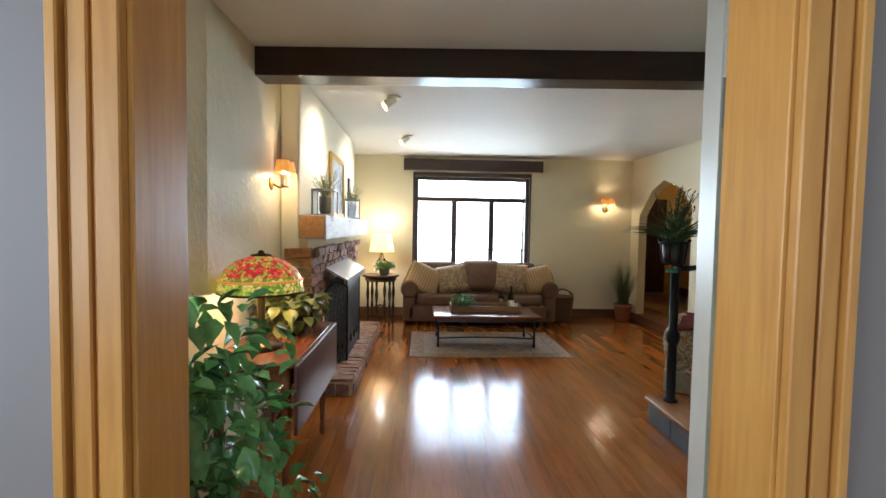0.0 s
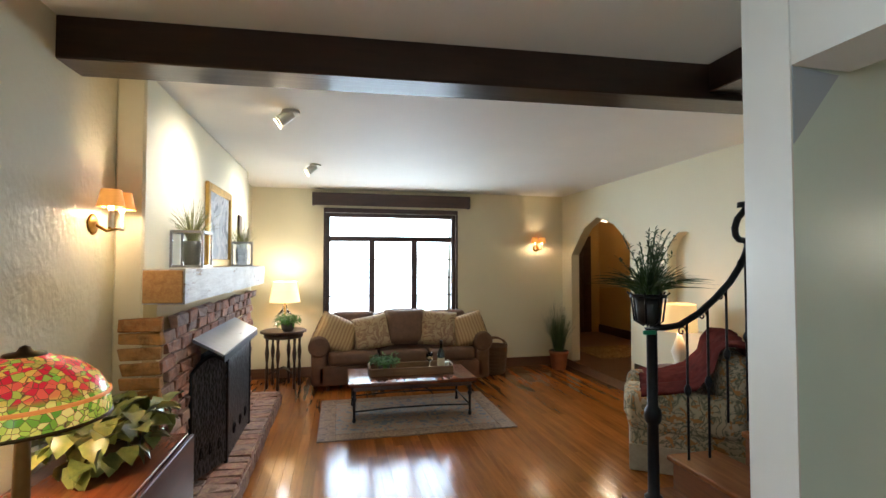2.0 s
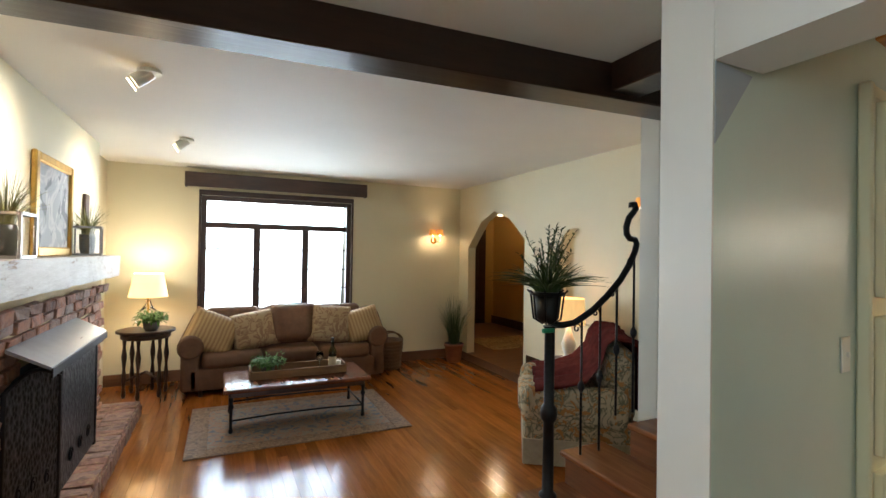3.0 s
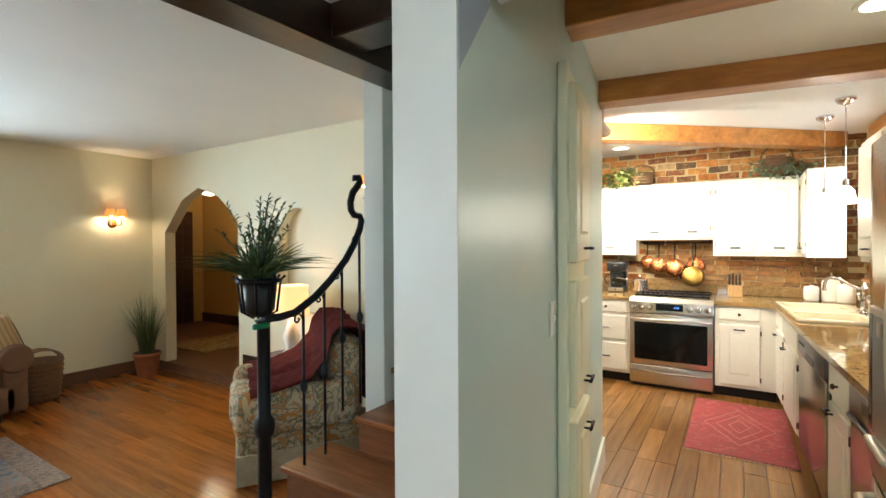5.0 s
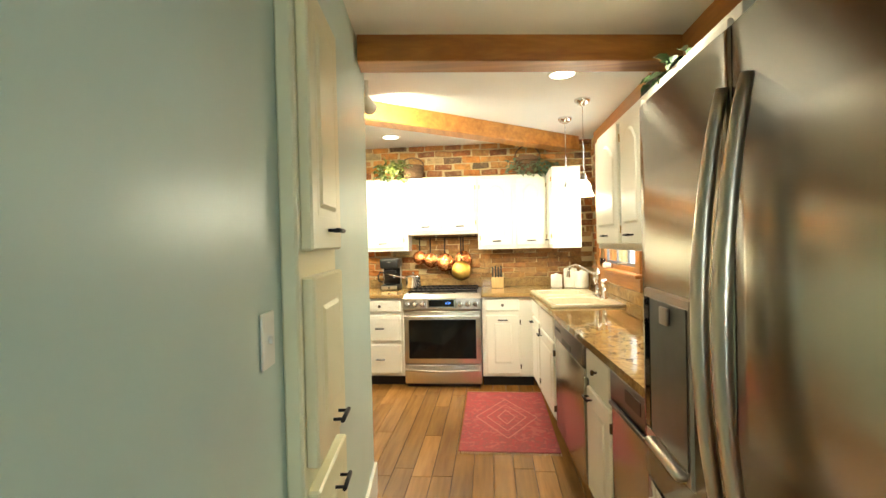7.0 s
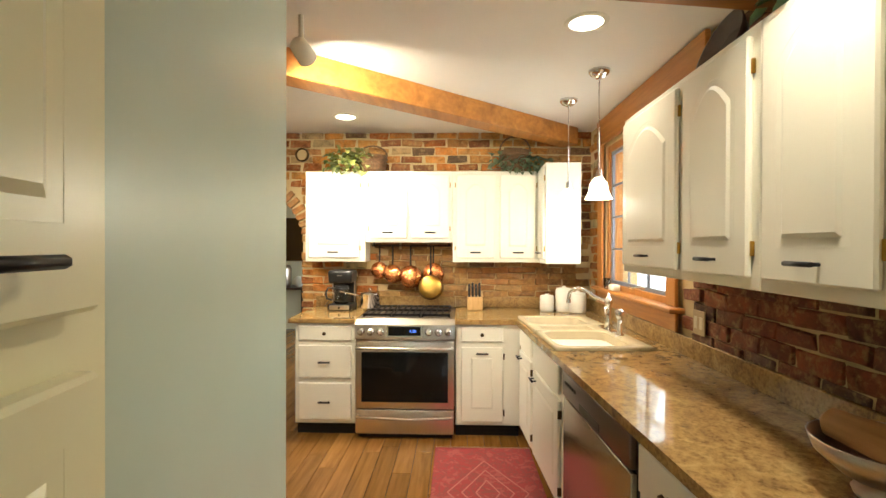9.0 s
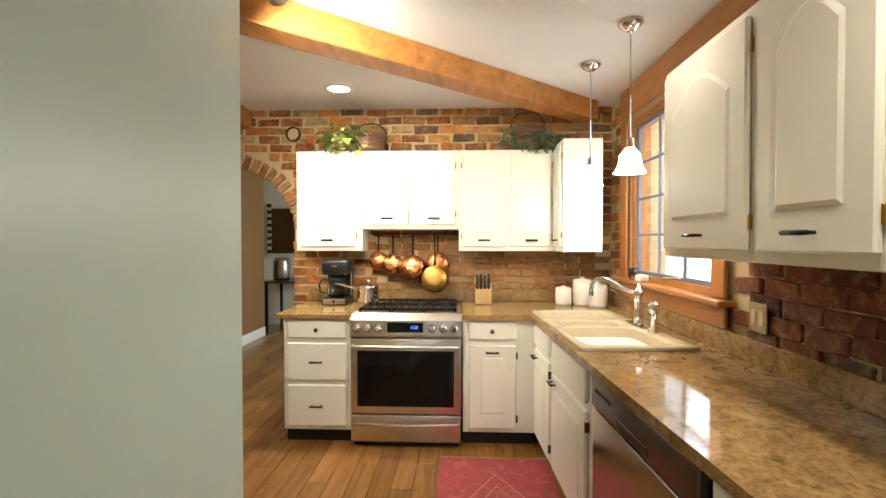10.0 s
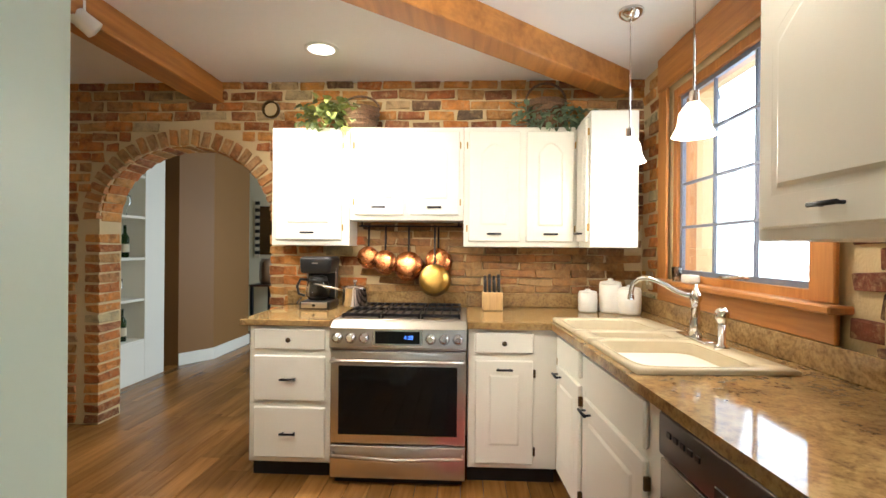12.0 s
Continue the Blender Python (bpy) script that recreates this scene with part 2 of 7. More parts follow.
def wall_run(p0, p1, thick, z0, z1, openings=()):
    """A wall from p0 to p1 whose face is on that line and whose thickness lies to its right. Each opening is
    (bottom, profile): a height and (s, z) pairs of its upper edge along the wall."""
    b = bmesh.new()
    a, e = Vector(p0), Vector(p1)
    length = (e - a).length
    d = (e - a) / length
    nrm = Vector((d.y, -d.x)) * thick

    def at(s, z, back):
        q = a + d * s + (nrm if back else Vector((0, 0)))
        return b.verts.new((q.x, q.y, z))

    def quad(s0, za0, za1, s1, zb0, zb1):
        b.faces.new((at(s0, za0, 0), at(s1, zb0, 0), at(s1, zb1, 0), at(s0, za1, 0)))
        b.faces.new((at(s0, za0, 1), at(s0, za1, 1), at(s1, zb1, 1), at(s1, zb0, 1)))

    def across(s0, za, s1, zb):
        b.faces.new((at(s0, za, 0), at(s1, zb, 0), at(s1, zb, 1), at(s0, za, 1)))

    s = 0.0
    for bottom, profile in sorted(openings, key=lambda o: o[1][0][0]):
        if profile[0][0] > s:
            quad(s, z0, z1, profile[0][0], z0, z1)
        for (sa, za), (sb, zb) in zip(profile, profile[1:]):
            if sb - sa < 1e-5:
                continue
            quad(sa, za, z1, sb, zb, z1)
            across(sa, za, sb, zb)
            if bottom > z0:
                quad(sa, z0, bottom, sb, z0, bottom)
                across(sa, bottom, sb, bottom)
        across(profile[0][0], bottom, profile[0][0], profile[0][1])
        across(profile[-1][0], bottom, profile[-1][0], profile[-1][1])
        s = profile[-1][0]
    if s < length:
        quad(s, z0, z1, length, z0, z1)
    across(0, z1, length, z1)
    across(0, z0, 0, z1)
    across(length, z0, length, z1)
    bmesh.ops.remove_doubles(b, verts=b.verts[:], dist=1e-5)
    bmesh.ops.recalc_face_normals(b, faces=b.faces[:])
    return b


def flat(s0, s1, z):
    return [(s0, z), (s1, z)]


def round_arch(s0, s1, spring, rise, n=16):
    c, r = (s0 + s1) / 2, (s1 - s0) / 2
    return [(c - r * math.cos(math.pi * i / n), spring + rise * math.sin(math.pi * i / n)) for i in range(n + 1)]

# ---- structure ----
CEIL, CEIL_P = 2.5, 2.465
M_GREY = painted("grey_lilac_wall_paint", (0.19, 0.165, 0.16), 0.6, 30, 0.1, 0.05)
M_MUSTARD = stucco("mustard_plaster", (0.50, 0.31, 0.085), 3, 0.3, 0.01)
M_TAN = painted("tan_wall_paint", (0.24, 0.118, 0.032), 0.6, 40, 0.06, 0.04)
M_MORTAR = stucco("lime_mortar", (0.58, 0.44, 0.23), 30, 0.5, 0.01, 0.9)
M_BLUEPAINT = painted("blue_grey_paint", (0.33, 0.38, 0.42), 0.4, 30, 0.05, 0.04)
M_BASEWOOD = timber("brown_baseboard_wood", (0.10, 0.042, 0.02), (0.19, 0.09, 0.04), "x", 0.4, 16)
# living room and hall
piece("wall_fireplace", wall_run((0.78, 8.0), (0.78, 3.02), 0.2, 0, CEIL), M_STUCCO, "cream trowelled plaster wall beside the fireplace")
piece("wall_entry", wall_run((0.78, 3.02), (0.42, 1.63), 0.2, 0, CEIL, [(0, flat(0.42, 1.25, 2.03))]), M_STUCCO, "cream trowelled plaster wall round a wooden entry door")
piece("wall_window", wall_run((5.17, 8.0), (0.58, 8.0), 0.25, 0, CEIL, [(0.72, flat(5.17 - 3.53, 5.17 - 1.70, 2.19))]), M_PLASTER, "cream plaster wall with a large window")
piece("wall_arch", wall_run((5.17, 2.90), (5.17, 8.25), 0.12, 0, CEIL,
      [(0.1, [(3.42, 1.72), (3.75, 1.98), (4.12, 2.1), (4.45, 1.98), (4.82, 1.62)]), (0.85, round_arch(2.32, 2.8, 1.55, 0.26))]),
      M_PLASTER, "cream plaster wall with a pointed archway and a niche")
piece("niche_back", box(5.275, 5.30, 5.1, 5.8, 0.75, 1.95), M_PLASTER, "cream plaster back of the wall niche")
piece("wall_doorway", wall_run((3.0, 1.63), (0.3, 1.63), -0.147, 0, CEIL, [(0, flat(0.50, 1.66, 2.14))]), M_PLASTER, "plaster wall with an oak-cased doorway")
piece("wall_doorway_grey", wall_run((3.1, 1.482), (-0.6, 1.482), -0.012, 0, CEIL, [(0, flat(0.60, 1.76, 2.14))]), M_GREY, "grey-painted room side of the doorway wall")
piece("chimney_breast", box(0.782, 0.92, 4.19, 6.95, 0, CEIL - 0.002, 0.012), M_PLASTER, "cream plaster chimney breast above a brick fireplace")
piece("ceiling_living", box(0.1, 5.29, 1.635, 8.25, CEIL, CEIL + 0.1), M_CEIL, "off-white painted plaster ceiling")
piece("floor_living", box(0.1, 5.17, 1.40, 8.25, -0.12, -0.012), M_DARKWOOD, "subfloor under polished fir boards")
# Unseen walls; their two openings are made up to let the fill lamps in.
piece("wall_hall_room", wall_run((-0.6, 1.47), (-0.6, -1.5), 0.1, 0, CEIL, [(0.8, flat(0.57, 2.37, 2.2))]), M_GREY, "grey-painted wall of the first room")
piece("wall_hall_room_far", wall_run((-0.6, -1.5), (4.3, -1.5), 0.1, 0, CEIL, [(0.75, flat(1.65, 3.35, 2.25))]), M_GREY, "grey-painted back wall of the first room")
piece("wall_hall_room_end", wall_run((4.3, -1.5), (4.3, 0.74), 0.1, 0, CEIL), M_GREY, "grey-painted end wall of the first room")
piece("ceiling_hall_room", box(-0.7, 4.4, -1.6, 1.632, CEIL + 0.002, CEIL + 0.1), M_CEIL, "off-white ceiling of the first room")
piece("floor_hall_room", box(-0.7, 4.4, -1.6, 1.40, -0.12, 0.0), M_FLOOR, "reddish wooden floor of the first room")
# passage and kitchen
piece("wall_green", prism([(3.01, 2.48), (5.47, 2.80), (5.47, 2.95), (3.05, 2.655)], 0, CEIL - 0.002), M_GREEN, "pale green gloss-painted wall of the passage")
piece("wall_green_end", prism([(3.003, 2.477), (3.009, 2.477), (3.049, 2.657), (3.043, 2.657)], 0, CEIL - 0.003), M_PIER, "white-painted end of the passage wall")
piece("opening_header", box(3.008, 3.2, 1.63, 2.48, 2.0, CEIL - 0.004), M_PIER, "white-painted header over the passage opening")
_b = bmesh.new()
_v = [_b.verts.new(c) for c in ((3.012, 2.4765, 1.998), (3.19, 2.4995, 1.998), (3.012, 2.4765, 1.80), (3.012, 2.482, 1.998), (3.19, 2.505, 1.998), (3.012, 2.482, 1.80))]
_b.faces.new((_v[0], _v[2], _v[1])), _b.faces.new((_v[3], _v[4], _v[5])), _b.faces.new((_v[0], _v[1], _v[4], _v[3])), _b.faces.new((_v[1], _v[2], _v[5], _v[4])), _b.faces.new((_v[0], _v[3], _v[5], _v[2]))
piece("trim_header_corner", _b, M_BLUEPAINT, "blue-grey painted triangle under the header")
piece("wall_passage_end", box(3.0, 3.1, 0.75, 1.63, 0, CEIL - 0.004), M_PIER, "painted wall beside the fridge")
piece("wall_brick", wall_run((8.15, 0.7), (8.15, 6.2), 0.22, 0, CEIL, [(0, round_arch(2.93, 4.22, 1.52, 0.53))]), M_MORTAR, "old brick wall with a round arch")
piece("wall_sink", wall_run((3.1, 1.0), (8.149, 1.0), 0.25, 0, CEIL, [(1.14, flat(3.42, 4.58, 2.27))]), M_MORTAR, "old brick wall with a pine-cased window over the sink")
piece("wall_kitchen_left", box(5.292, 8.15, 6.2, 6.3, 0, CEIL), M_PLASTER, "cream plaster side wall of the kitchen")
piece("ceiling_passage", prism([(3.2, 1.0), (5.56, 1.0), (5.27, 2.86), (3.2, 2.86)], CEIL_P, CEIL - 0.005), M_CEIL_K, "off-white plaster passage ceiling")
piece("ceiling_kitchen", box(3.0, 8.45, 0.75, 6.2, CEIL + 0.003, CEIL + 0.1), M_CEIL_K, "off-white trowelled plaster kitchen ceiling")
piece("floor_kitchen", box(3.001, 12.0, 0.75, 6.3, -0.12, -0.014), M_DARKWOOD, "subfloor under wide wooden planks")


def beam(name, a, b, width, z0, z1, material, label):
    """A hewn beam from a to b with uneven edges."""
    a, b = Vector(a), Vector(b)
    d = (b - a).normalized()
    w = Vector((-d.y, d.x)) * width / 2
    n = max(8, int((b - a).length / 0.09))
    bm = bmesh.new()
    rings = []
    for i in range(n + 1):
        p = a.lerp(b, i / n)
        q = [noise.noise(Vector((p.x * 4 + k * 7, p.y * 4, k * 3))) * 0.007 for k in range(6)]
        rings.append([bm.verts.new((p.x + s * w.x * (1 + q[j] * 3), p.y + s * w.y * (1 + q[j] * 3), z + (q[j + 1] if z == z0 else 0)))
                      for j, (s, z) in enumerate(((-1, z0), (-0.93, z0 - 0.006), (0.93, z0 - 0.006), (1, z0), (1, z1), (-1, z1)))][:6])
    for lo, hi in zip(rings, rings[1:]):
        for j in range(6):
            bm.faces.new((lo[j], lo[(j + 1) % 6], hi[(j + 1) % 6], hi[j]))
    bm.faces.new(rings[0][::-1]), bm.faces.new(rings[-1])
    bmesh.ops.recalc_face_normals(bm, faces=bm.faces[:])
    return piece(name, bm, material, label)


beam("beam_living", (0.78, 3.77), (4.33, 3.57), 0.2, 2.33, CEIL - 0.001, M_BEAM, "dark hand-hewn ceiling beam of the living room")
beam("beam_stairs", (3.80, 2.66), (3.80, 3.50), 0.2, 2.36, CEIL - 0.002, M_BEAM, "short dark ceiling beam beside the stairs")
beam("beam_kitchen_across", (5.555, 1.0), (5.275, 2.77), 0.165, 2.338, CEIL - 0.004, M_BEAM_KY, "honey-coloured timber ceiling beam")
beam("beam_passage", (4.315, 1.0), (4.19, 2.64), 0.165, 2.345, CEIL - 0.004, M_BEAM_KY, "honey-coloured timber beam across the passage ceiling")
beam("beam_kitchen_diagonal", (5.7, 3.88), (8.02, 1.22), 0.17, 2.36, CEIL - 0.001, M_BEAM_K, "honey-coloured diagonal ceiling beam")
beam("beam_kitchen_left", (5.37, 4.08), (8.15, 4.08), 0.18, 2.36, CEIL - 0.001, M_BEAM_K, "honey-coloured ceiling beam over the arch")
# hall behind the pointed arch
piece("hall_floor", box(5.164, 7.3, 6.32, 10.3, 0.0, 0.104), M_BASEWOOD, "raised dark wooden floor of the arched hall")
piece("hall_wall_back", box(7.1, 7.2, 6.3, 10.3, 0.1, CEIL), M_MUSTARD, "mustard plaster wall of the hall")
piece("hall_wall_outer", box(5.19, 5.29, 8.251, 10.3, 0.0, CEIL), M_MUSTARD, "mustard plaster outer wall of the hall")
piece("hall_wall_side", box(5.29, 7.1, 10.2, 10.3, 0.1, CEIL), M_MUSTARD, "mustard plaster side wall of the hall")
piece("hall_wall_near", box(5.292, 7.1, 6.305, 6.4, 0.1, CEIL), M_MUSTARD, "mustard plaster near wall of the hall")
piece("hall_ceiling", box(5.292, 7.2, 6.3, 10.3, 2.45, 2.55), M_MUSTARD, "mustard plaster ceiling of the hall")
piece("hall_baseboard", box(7.075, 7.099, 6.4, 10.2, 0.1, 0.26), M_DARKWOOD, "dark wooden baseboard of the hall")
# room behind the brick arch
piece("far_wall_tan", prism([(9.86, 5.39), (10.2, 5.18), (11.1, 5.18), (11.1, 6.1), (9.86, 6.1)], 0, 2.6), M_TAN, "tan painted angled wall beyond the arch")
piece("far_baseboard", prism([(9.85, 5.375), (10.195, 5.163), (11.1, 5.163), (11.1, 5.18), (10.2, 5.18), (9.86, 5.39)], 0, 0.13), M_WHITE, "white baseboard of the tan wall")
piece("far_wall_back", box(12.0, 12.1, 1.0, 6.3, 0, 2.6), M_PLASTER, "pale plaster wall of the far room")
piece("far_wall_side", wall_run((8.45, 2.0), (12.0, 2.0), 0.1, 0, 2.6, [(0.75, flat(1.05, 2.65, 2.25))]), M_PLASTER, "pale plaster side wall of the far room")
piece("far_wall_left", box(8.15, 12.0, 6.2, 6.3, 0, 2.6), M_PLASTER, "pale plaster left wall of the far room")
piece("far_ceiling", box(8.45, 12.1, 1.9, 6.3, 2.6, 2.7), M_CEIL, "off-white ceiling of the far room")
# bright distance outside the kitchen window
piece("backdrop", box(4.6, 16.0, -0.9, -0.88, -1.0, 6.0), M_OUTSIDE, "pale bright daylight outside the kitchen window")
piece("roof_eave", box(7.9, 9.4, 0.28, 0.748, 2.48, 2.9, 0.01), M_BLUEPAINT, "blue-grey roof eave outside the kitchen window")
# trim
piece("trim_fridge_panel", box(3.21, 4.36, 1.001, 1.06, 1.80, 2.298, 0.004), M_BEAM_K, "honey timber panel above the fridge")
piece("trim_corner_beam", box(3.21, 5.45, 1.001, 1.10, 2.30, CEIL_P - 0.001, 0.006), M_BEAM_K, "honey timber cornice above the fridge")
for _n, _a in (("baseboard_window", (2.0, 5.165, 7.982, 7.998, 0, 0.13)), ("baseboard_window_left", (0.785, 2.0, 7.982, 7.998, 0, 0.13)),
               ("baseboard_fireplace", (0.782, 0.80, 3.05, 4.185, 0, 0.13)), ("baseboard_arch", (5.15, 5.168, 3.95, 6.3, 0, 0.13))):
    piece(_n, box(*_a, 0.004), M_BASEWOOD, "brown wooden baseboard")
piece("baseboard_passage", prism([(4.62, 2.671), (5.485, 2.785), (5.485, 2.83), (5.472, 2.83), (5.472, 2.7995), (4.62, 2.6885)], 0, 0.17), M_WHITE, "white painted baseboard of the passage wall")

# ---- soft things and plants ----


def cushion(w, h, d, puff=0.5, n=10):
    """A stuffed cushion, w by h, in the xz plane."""
    b = bmesh.new()
    for side in (1, -1):
        grid = [[b.verts.new((w * (i / n - 0.5), side * d / 2 * (max(0, (1 - (2 * i / n - 1) ** 4) * (1 - (2 * j / n - 1) ** 4)) ** puff), h * (j / n - 0.5)))
                 for j in range(n + 1)] for i in range(n + 1)]
        for i in range(n):
            for j in range(n):
                q = [grid[i][j], grid[i + 1][j], grid[i + 1][j + 1], grid[i][j + 1]]
                f = b.faces.new(q if side < 0 else q[::-1])
                f.smooth = True
    bmesh.ops.remove_doubles(b, verts=b.verts[:], dist=1e-4)
    return b


def rounded(x0, x1, y0, y1, z0, z1, r, bm=None, seg=3):
    b = box(x0, x1, y0, y1, z0, z1, r, None, seg)
    for f in b.faces:
        f.smooth = True
    return b if bm is None else join(bm, b)


def blades(n, base_r, height, spread, width, rnd, droop=0.6, steps=5, lift=0.5):
    """Long curved grass blades round the origin."""
    b = bmesh.new()
    for _ in range(n):
        a = rnd.uniform(0, 2 * math.pi)
        r0 = base_r * math.sqrt(rnd.random())
        h, s = height * rnd.uniform(lift, 1), spread * rnd.uniform(0.15, 1)
        w = width * rnd.uniform(0.6, 1.2)
        d, side = Vector((math.cos(a), math.sin(a), 0)), Vector((-math.sin(a), math.cos(a), 0))
        turn = rnd.uniform(-1.2, 1.2)
        side = side * math.cos(turn) + Vector((0, 0, math.sin(turn)))
        prev = None
        for k in range(steps + 1):
            t = k / steps
            p = d * (r0 + s * t ** 1.6) + Vector((0, 0, h * (t - droop * (s / spread) * t * t * 0.6)))
            ww = w * (1 - t) ** 0.7 / 2 + 0.0004
            cur = (b.verts.new(p - side * ww), b.verts.new(p + side * ww))
            if prev:
                b.faces.new((prev[0], prev[1], cur[1], cur[0]))
            prev = cur
    return b


def leaf(b, at, aim, size, width, rnd, fold=0.25):
    """One folded, pointed leaf."""
    d = Vector(aim).normalized()
    side = d.cross(Vector((rnd.uniform(-0.4, 0.4), rnd.uniform(-0.4, 0.4), 1))).normalized()
    up = side.cross(d)
    p = Vector(at)
    stem, tip = b.verts.new(p), b.verts.new(p + d * size - up * size * 0.15)
    m1, m2 = b.verts.new(p + d * size * 0.35), b.verts.new(p + d * size * 0.7 - up * size * 0.04)
    lift = up * width * fold
    l1, l2 = b.verts.new(p + d * size * 0.35 + side * width / 2 + lift), b.verts.new(p + d * size * 0.7 + side * width * 0.36 + lift * 0.6)
    r1, r2 = b.verts.new(p + d * size * 0.35 - side * width / 2 + lift), b.verts.new(p + d * size * 0.7 - side * width * 0.36 + lift * 0.6)
    for q in ((stem, m1, l1), (stem, r1, m1), (m1, m2, l2, l1), (m1, r1, r2, m2), (m2, tip, l2), (m2, r2, tip)):
        b.faces.new(q).smooth = True


def leafy(n, centre, size, leaf_size, leaf_width, rnd, hang=0.4):
    """Many leaves filling an uneven clump."""
    b = bmesh.new()
    for _ in range(n):
        v = Vector([max(-0.8, min(0.8, rnd.gauss(0, 0.42))) for _k in range(3)])
        p = Vector(centre) + Vector((v.x * size[0], v.y * size[1], v.z * size[2]))
        aim = Vector((v.x + rnd.uniform(-0.6, 0.6), v.y + rnd.uniform(-0.6, 0.6), rnd.uniform(-1, 0.5) * hang * 2))
        k = rnd.uniform(0.65, 1.15)
        leaf(b, p, aim, leaf_size * k, leaf_width * k, rnd)
    return b


def leaf_material(name, dark, light, rough=0.35):
    n = Nodes(name)
    g = n.add("ShaderNodeNewGeometry")
    n.colour(n.mix(0.35, n.ramp(g.outputs["Random Per Island"], [(0, dark), (0.6, tuple((a + b) / 2 for a, b in zip(dark, light))), (1, light)]),
                   n.ramp(n.noise(n.coords(), 25, 3), [(0.35, dark), (0.65, light)])))
    return n.set(rough, Subsurface_Weight=0.0)


M_FICUS = leaf_material("ficus_leaf", (0.04, 0.13, 0.035), (0.17, 0.38, 0.11), 0.2)
M_IVY = leaf_material("ivy_leaf", (0.03, 0.07, 0.014), (0.36, 0.36, 0.09))
M_FERN = leaf_material("fern_leaf", (0.04, 0.13, 0.02), (0.13, 0.28, 0.05), 0.5)
M_REED = leaf_material("reed_leaf", (0.018, 0.045, 0.014), (0.07, 0.115, 0.03), 0.5)
M_STRAW = leaf_material("straw_grass", (0.12, 0.13, 0.03), (0.32, 0.30, 0.10), 0.5)
M_EUCALYPT = leaf_material("eucalyptus_leaf", (0.09, 0.14, 0.07), (0.24, 0.31, 0.17), 0.5)
M_BARK = plain("grey_bark", (0.16, 0.12, 0.08), 0.8, 0, 0.3, 30, 0.4)
M_SOIL = plain("potting_soil", (0.03, 0.02, 0.014), 0.95, 0, 0.3, 60, 0.4)
M_TERRACOTTA = plain("terracotta", (0.36, 0.13, 0.06), 0.8, 0, 0.15, 12, 0.1)
M_WICKER = plain("woven_wicker", (0.15, 0.08, 0.035), 0.7, 0, 0.45, 90, 0.6)
M_LEATHER = plain("brown_sofa_cloth", (0.14, 0.068, 0.034), 0.55, 0, 0.18, 14, 0.15)
M_BRASS = metal("old_brass", (0.56, 0.33, 0.07), 0.3, 0.35)
M_BRONZE = metal("dark_bronze", (0.10, 0.065, 0.03), 0.4, 0.3)
M_COPPER = metal("copper", (0.60, 0.22, 0.075), 0.27, 0.35)
M_CLEAR = glass("clear_glass", (0.95, 0.98, 0.97))
M_GREENGLASS = glass("green_bottle_glass", (0.05, 0.13, 0.04))
M_PAPER = plain("cream_label_paper", (0.62, 0.55, 0.38), 0.8, 0, 0.05)


def striped(name, c1, c2, scale, along=2):
    n = Nodes(name)
    w = n.add("ShaderNodeTexWave", Scale=scale, Distortion=1.5, Detail=2)
    w.bands_direction = "XYZ"[along]
    n.link(n.coords(), w.inputs["Vector"])
    n.colour(n.ramp(w.outputs["Fac"], [(0.25, c1), (0.75, c2)]))
    n.bump(n.noise(n.coords(), 160, 2), 0.2, 0.002)
    return n.set(0.7)


def floral(name, ground, motif, scale, second=None):
    n = Nodes(name)
    v = n.coords()
    a = n.noise(v, scale, 2, 0.5, 2.2)
    col = n.ramp(a, [(0.44, ground), (0.52, motif), (0.62, ground)])
    if second:
        col = n.mix(n.ramp(n.noise(v, scale * 1.4, 2, 0.5, 1.5), [(0.56, (0, 0, 0)), (0.60, (1, 1, 1))]), col, second)
    n.colour(col)
    n.bump(n.noise(v, 200, 2), 0.2, 0.002)
    return n.set(0.8)


M_STRIPE = striped("gold_striped_cloth", (0.30, 0.18, 0.075), (0.42, 0.27, 0.12), 8, 0)
M_DAMASK = floral("beige_damask_cloth", (0.38, 0.27, 0.15), (0.22, 0.12, 0.065), 7)
M_FLORAL = floral("floral_upholstery", (0.42, 0.34, 0.22), (0.10, 0.105, 0.06), 9, (0.36, 0.17, 0.05))
M_FRINGE = plain("brown_cord_trim", (0.10, 0.045, 0.025), 0.8)
M_THROW = plain("burgundy_throw_cloth", (0.085, 0.016, 0.014), 0.95, 0, 0.3, 18, 0.4)
M_THROW.node_tree.nodes["Principled BSDF"].inputs["Specular IOR Level"].default_value = 0.05
M_RUGCLOTH = floral("faded_patterned_rug", (0.25, 0.215, 0.18), (0.31, 0.17, 0.10), 8, (0.12, 0.14, 0.17))
M_RUGEDGE = floral("rug_border_wool", (0.20, 0.125, 0.08), (0.29, 0.20, 0.13), 14, (0.13, 0.09, 0.07))
M_KRUG = floral("red_kilim_wool", (0.28, 0.028, 0.032), (0.20, 0.042, 0.04), 9, (0.31, 0.065, 0.055))
M_LANTERNPANE = glass("lantern_pane")
M_SHADE = glow("lit_cream_shade", (1.0, 0.74, 0.40), 1.3)
M_SHADE_AMBER = glow("lit_amber_drum", (0.95, 0.58, 0.22), 0.9)
M_SHADE_SCONCE = glow("lit_amber_shade", (0.9, 0.36, 0.07), 0.8)
M_BULB = glow("lit_bulb", (1.0, 0.80, 0.50), 14.0)
M_SOOT = plain("sooty_firebox", (0.012, 0.010, 0.009), 0.95, 0, 0.3, 12, 0.3)

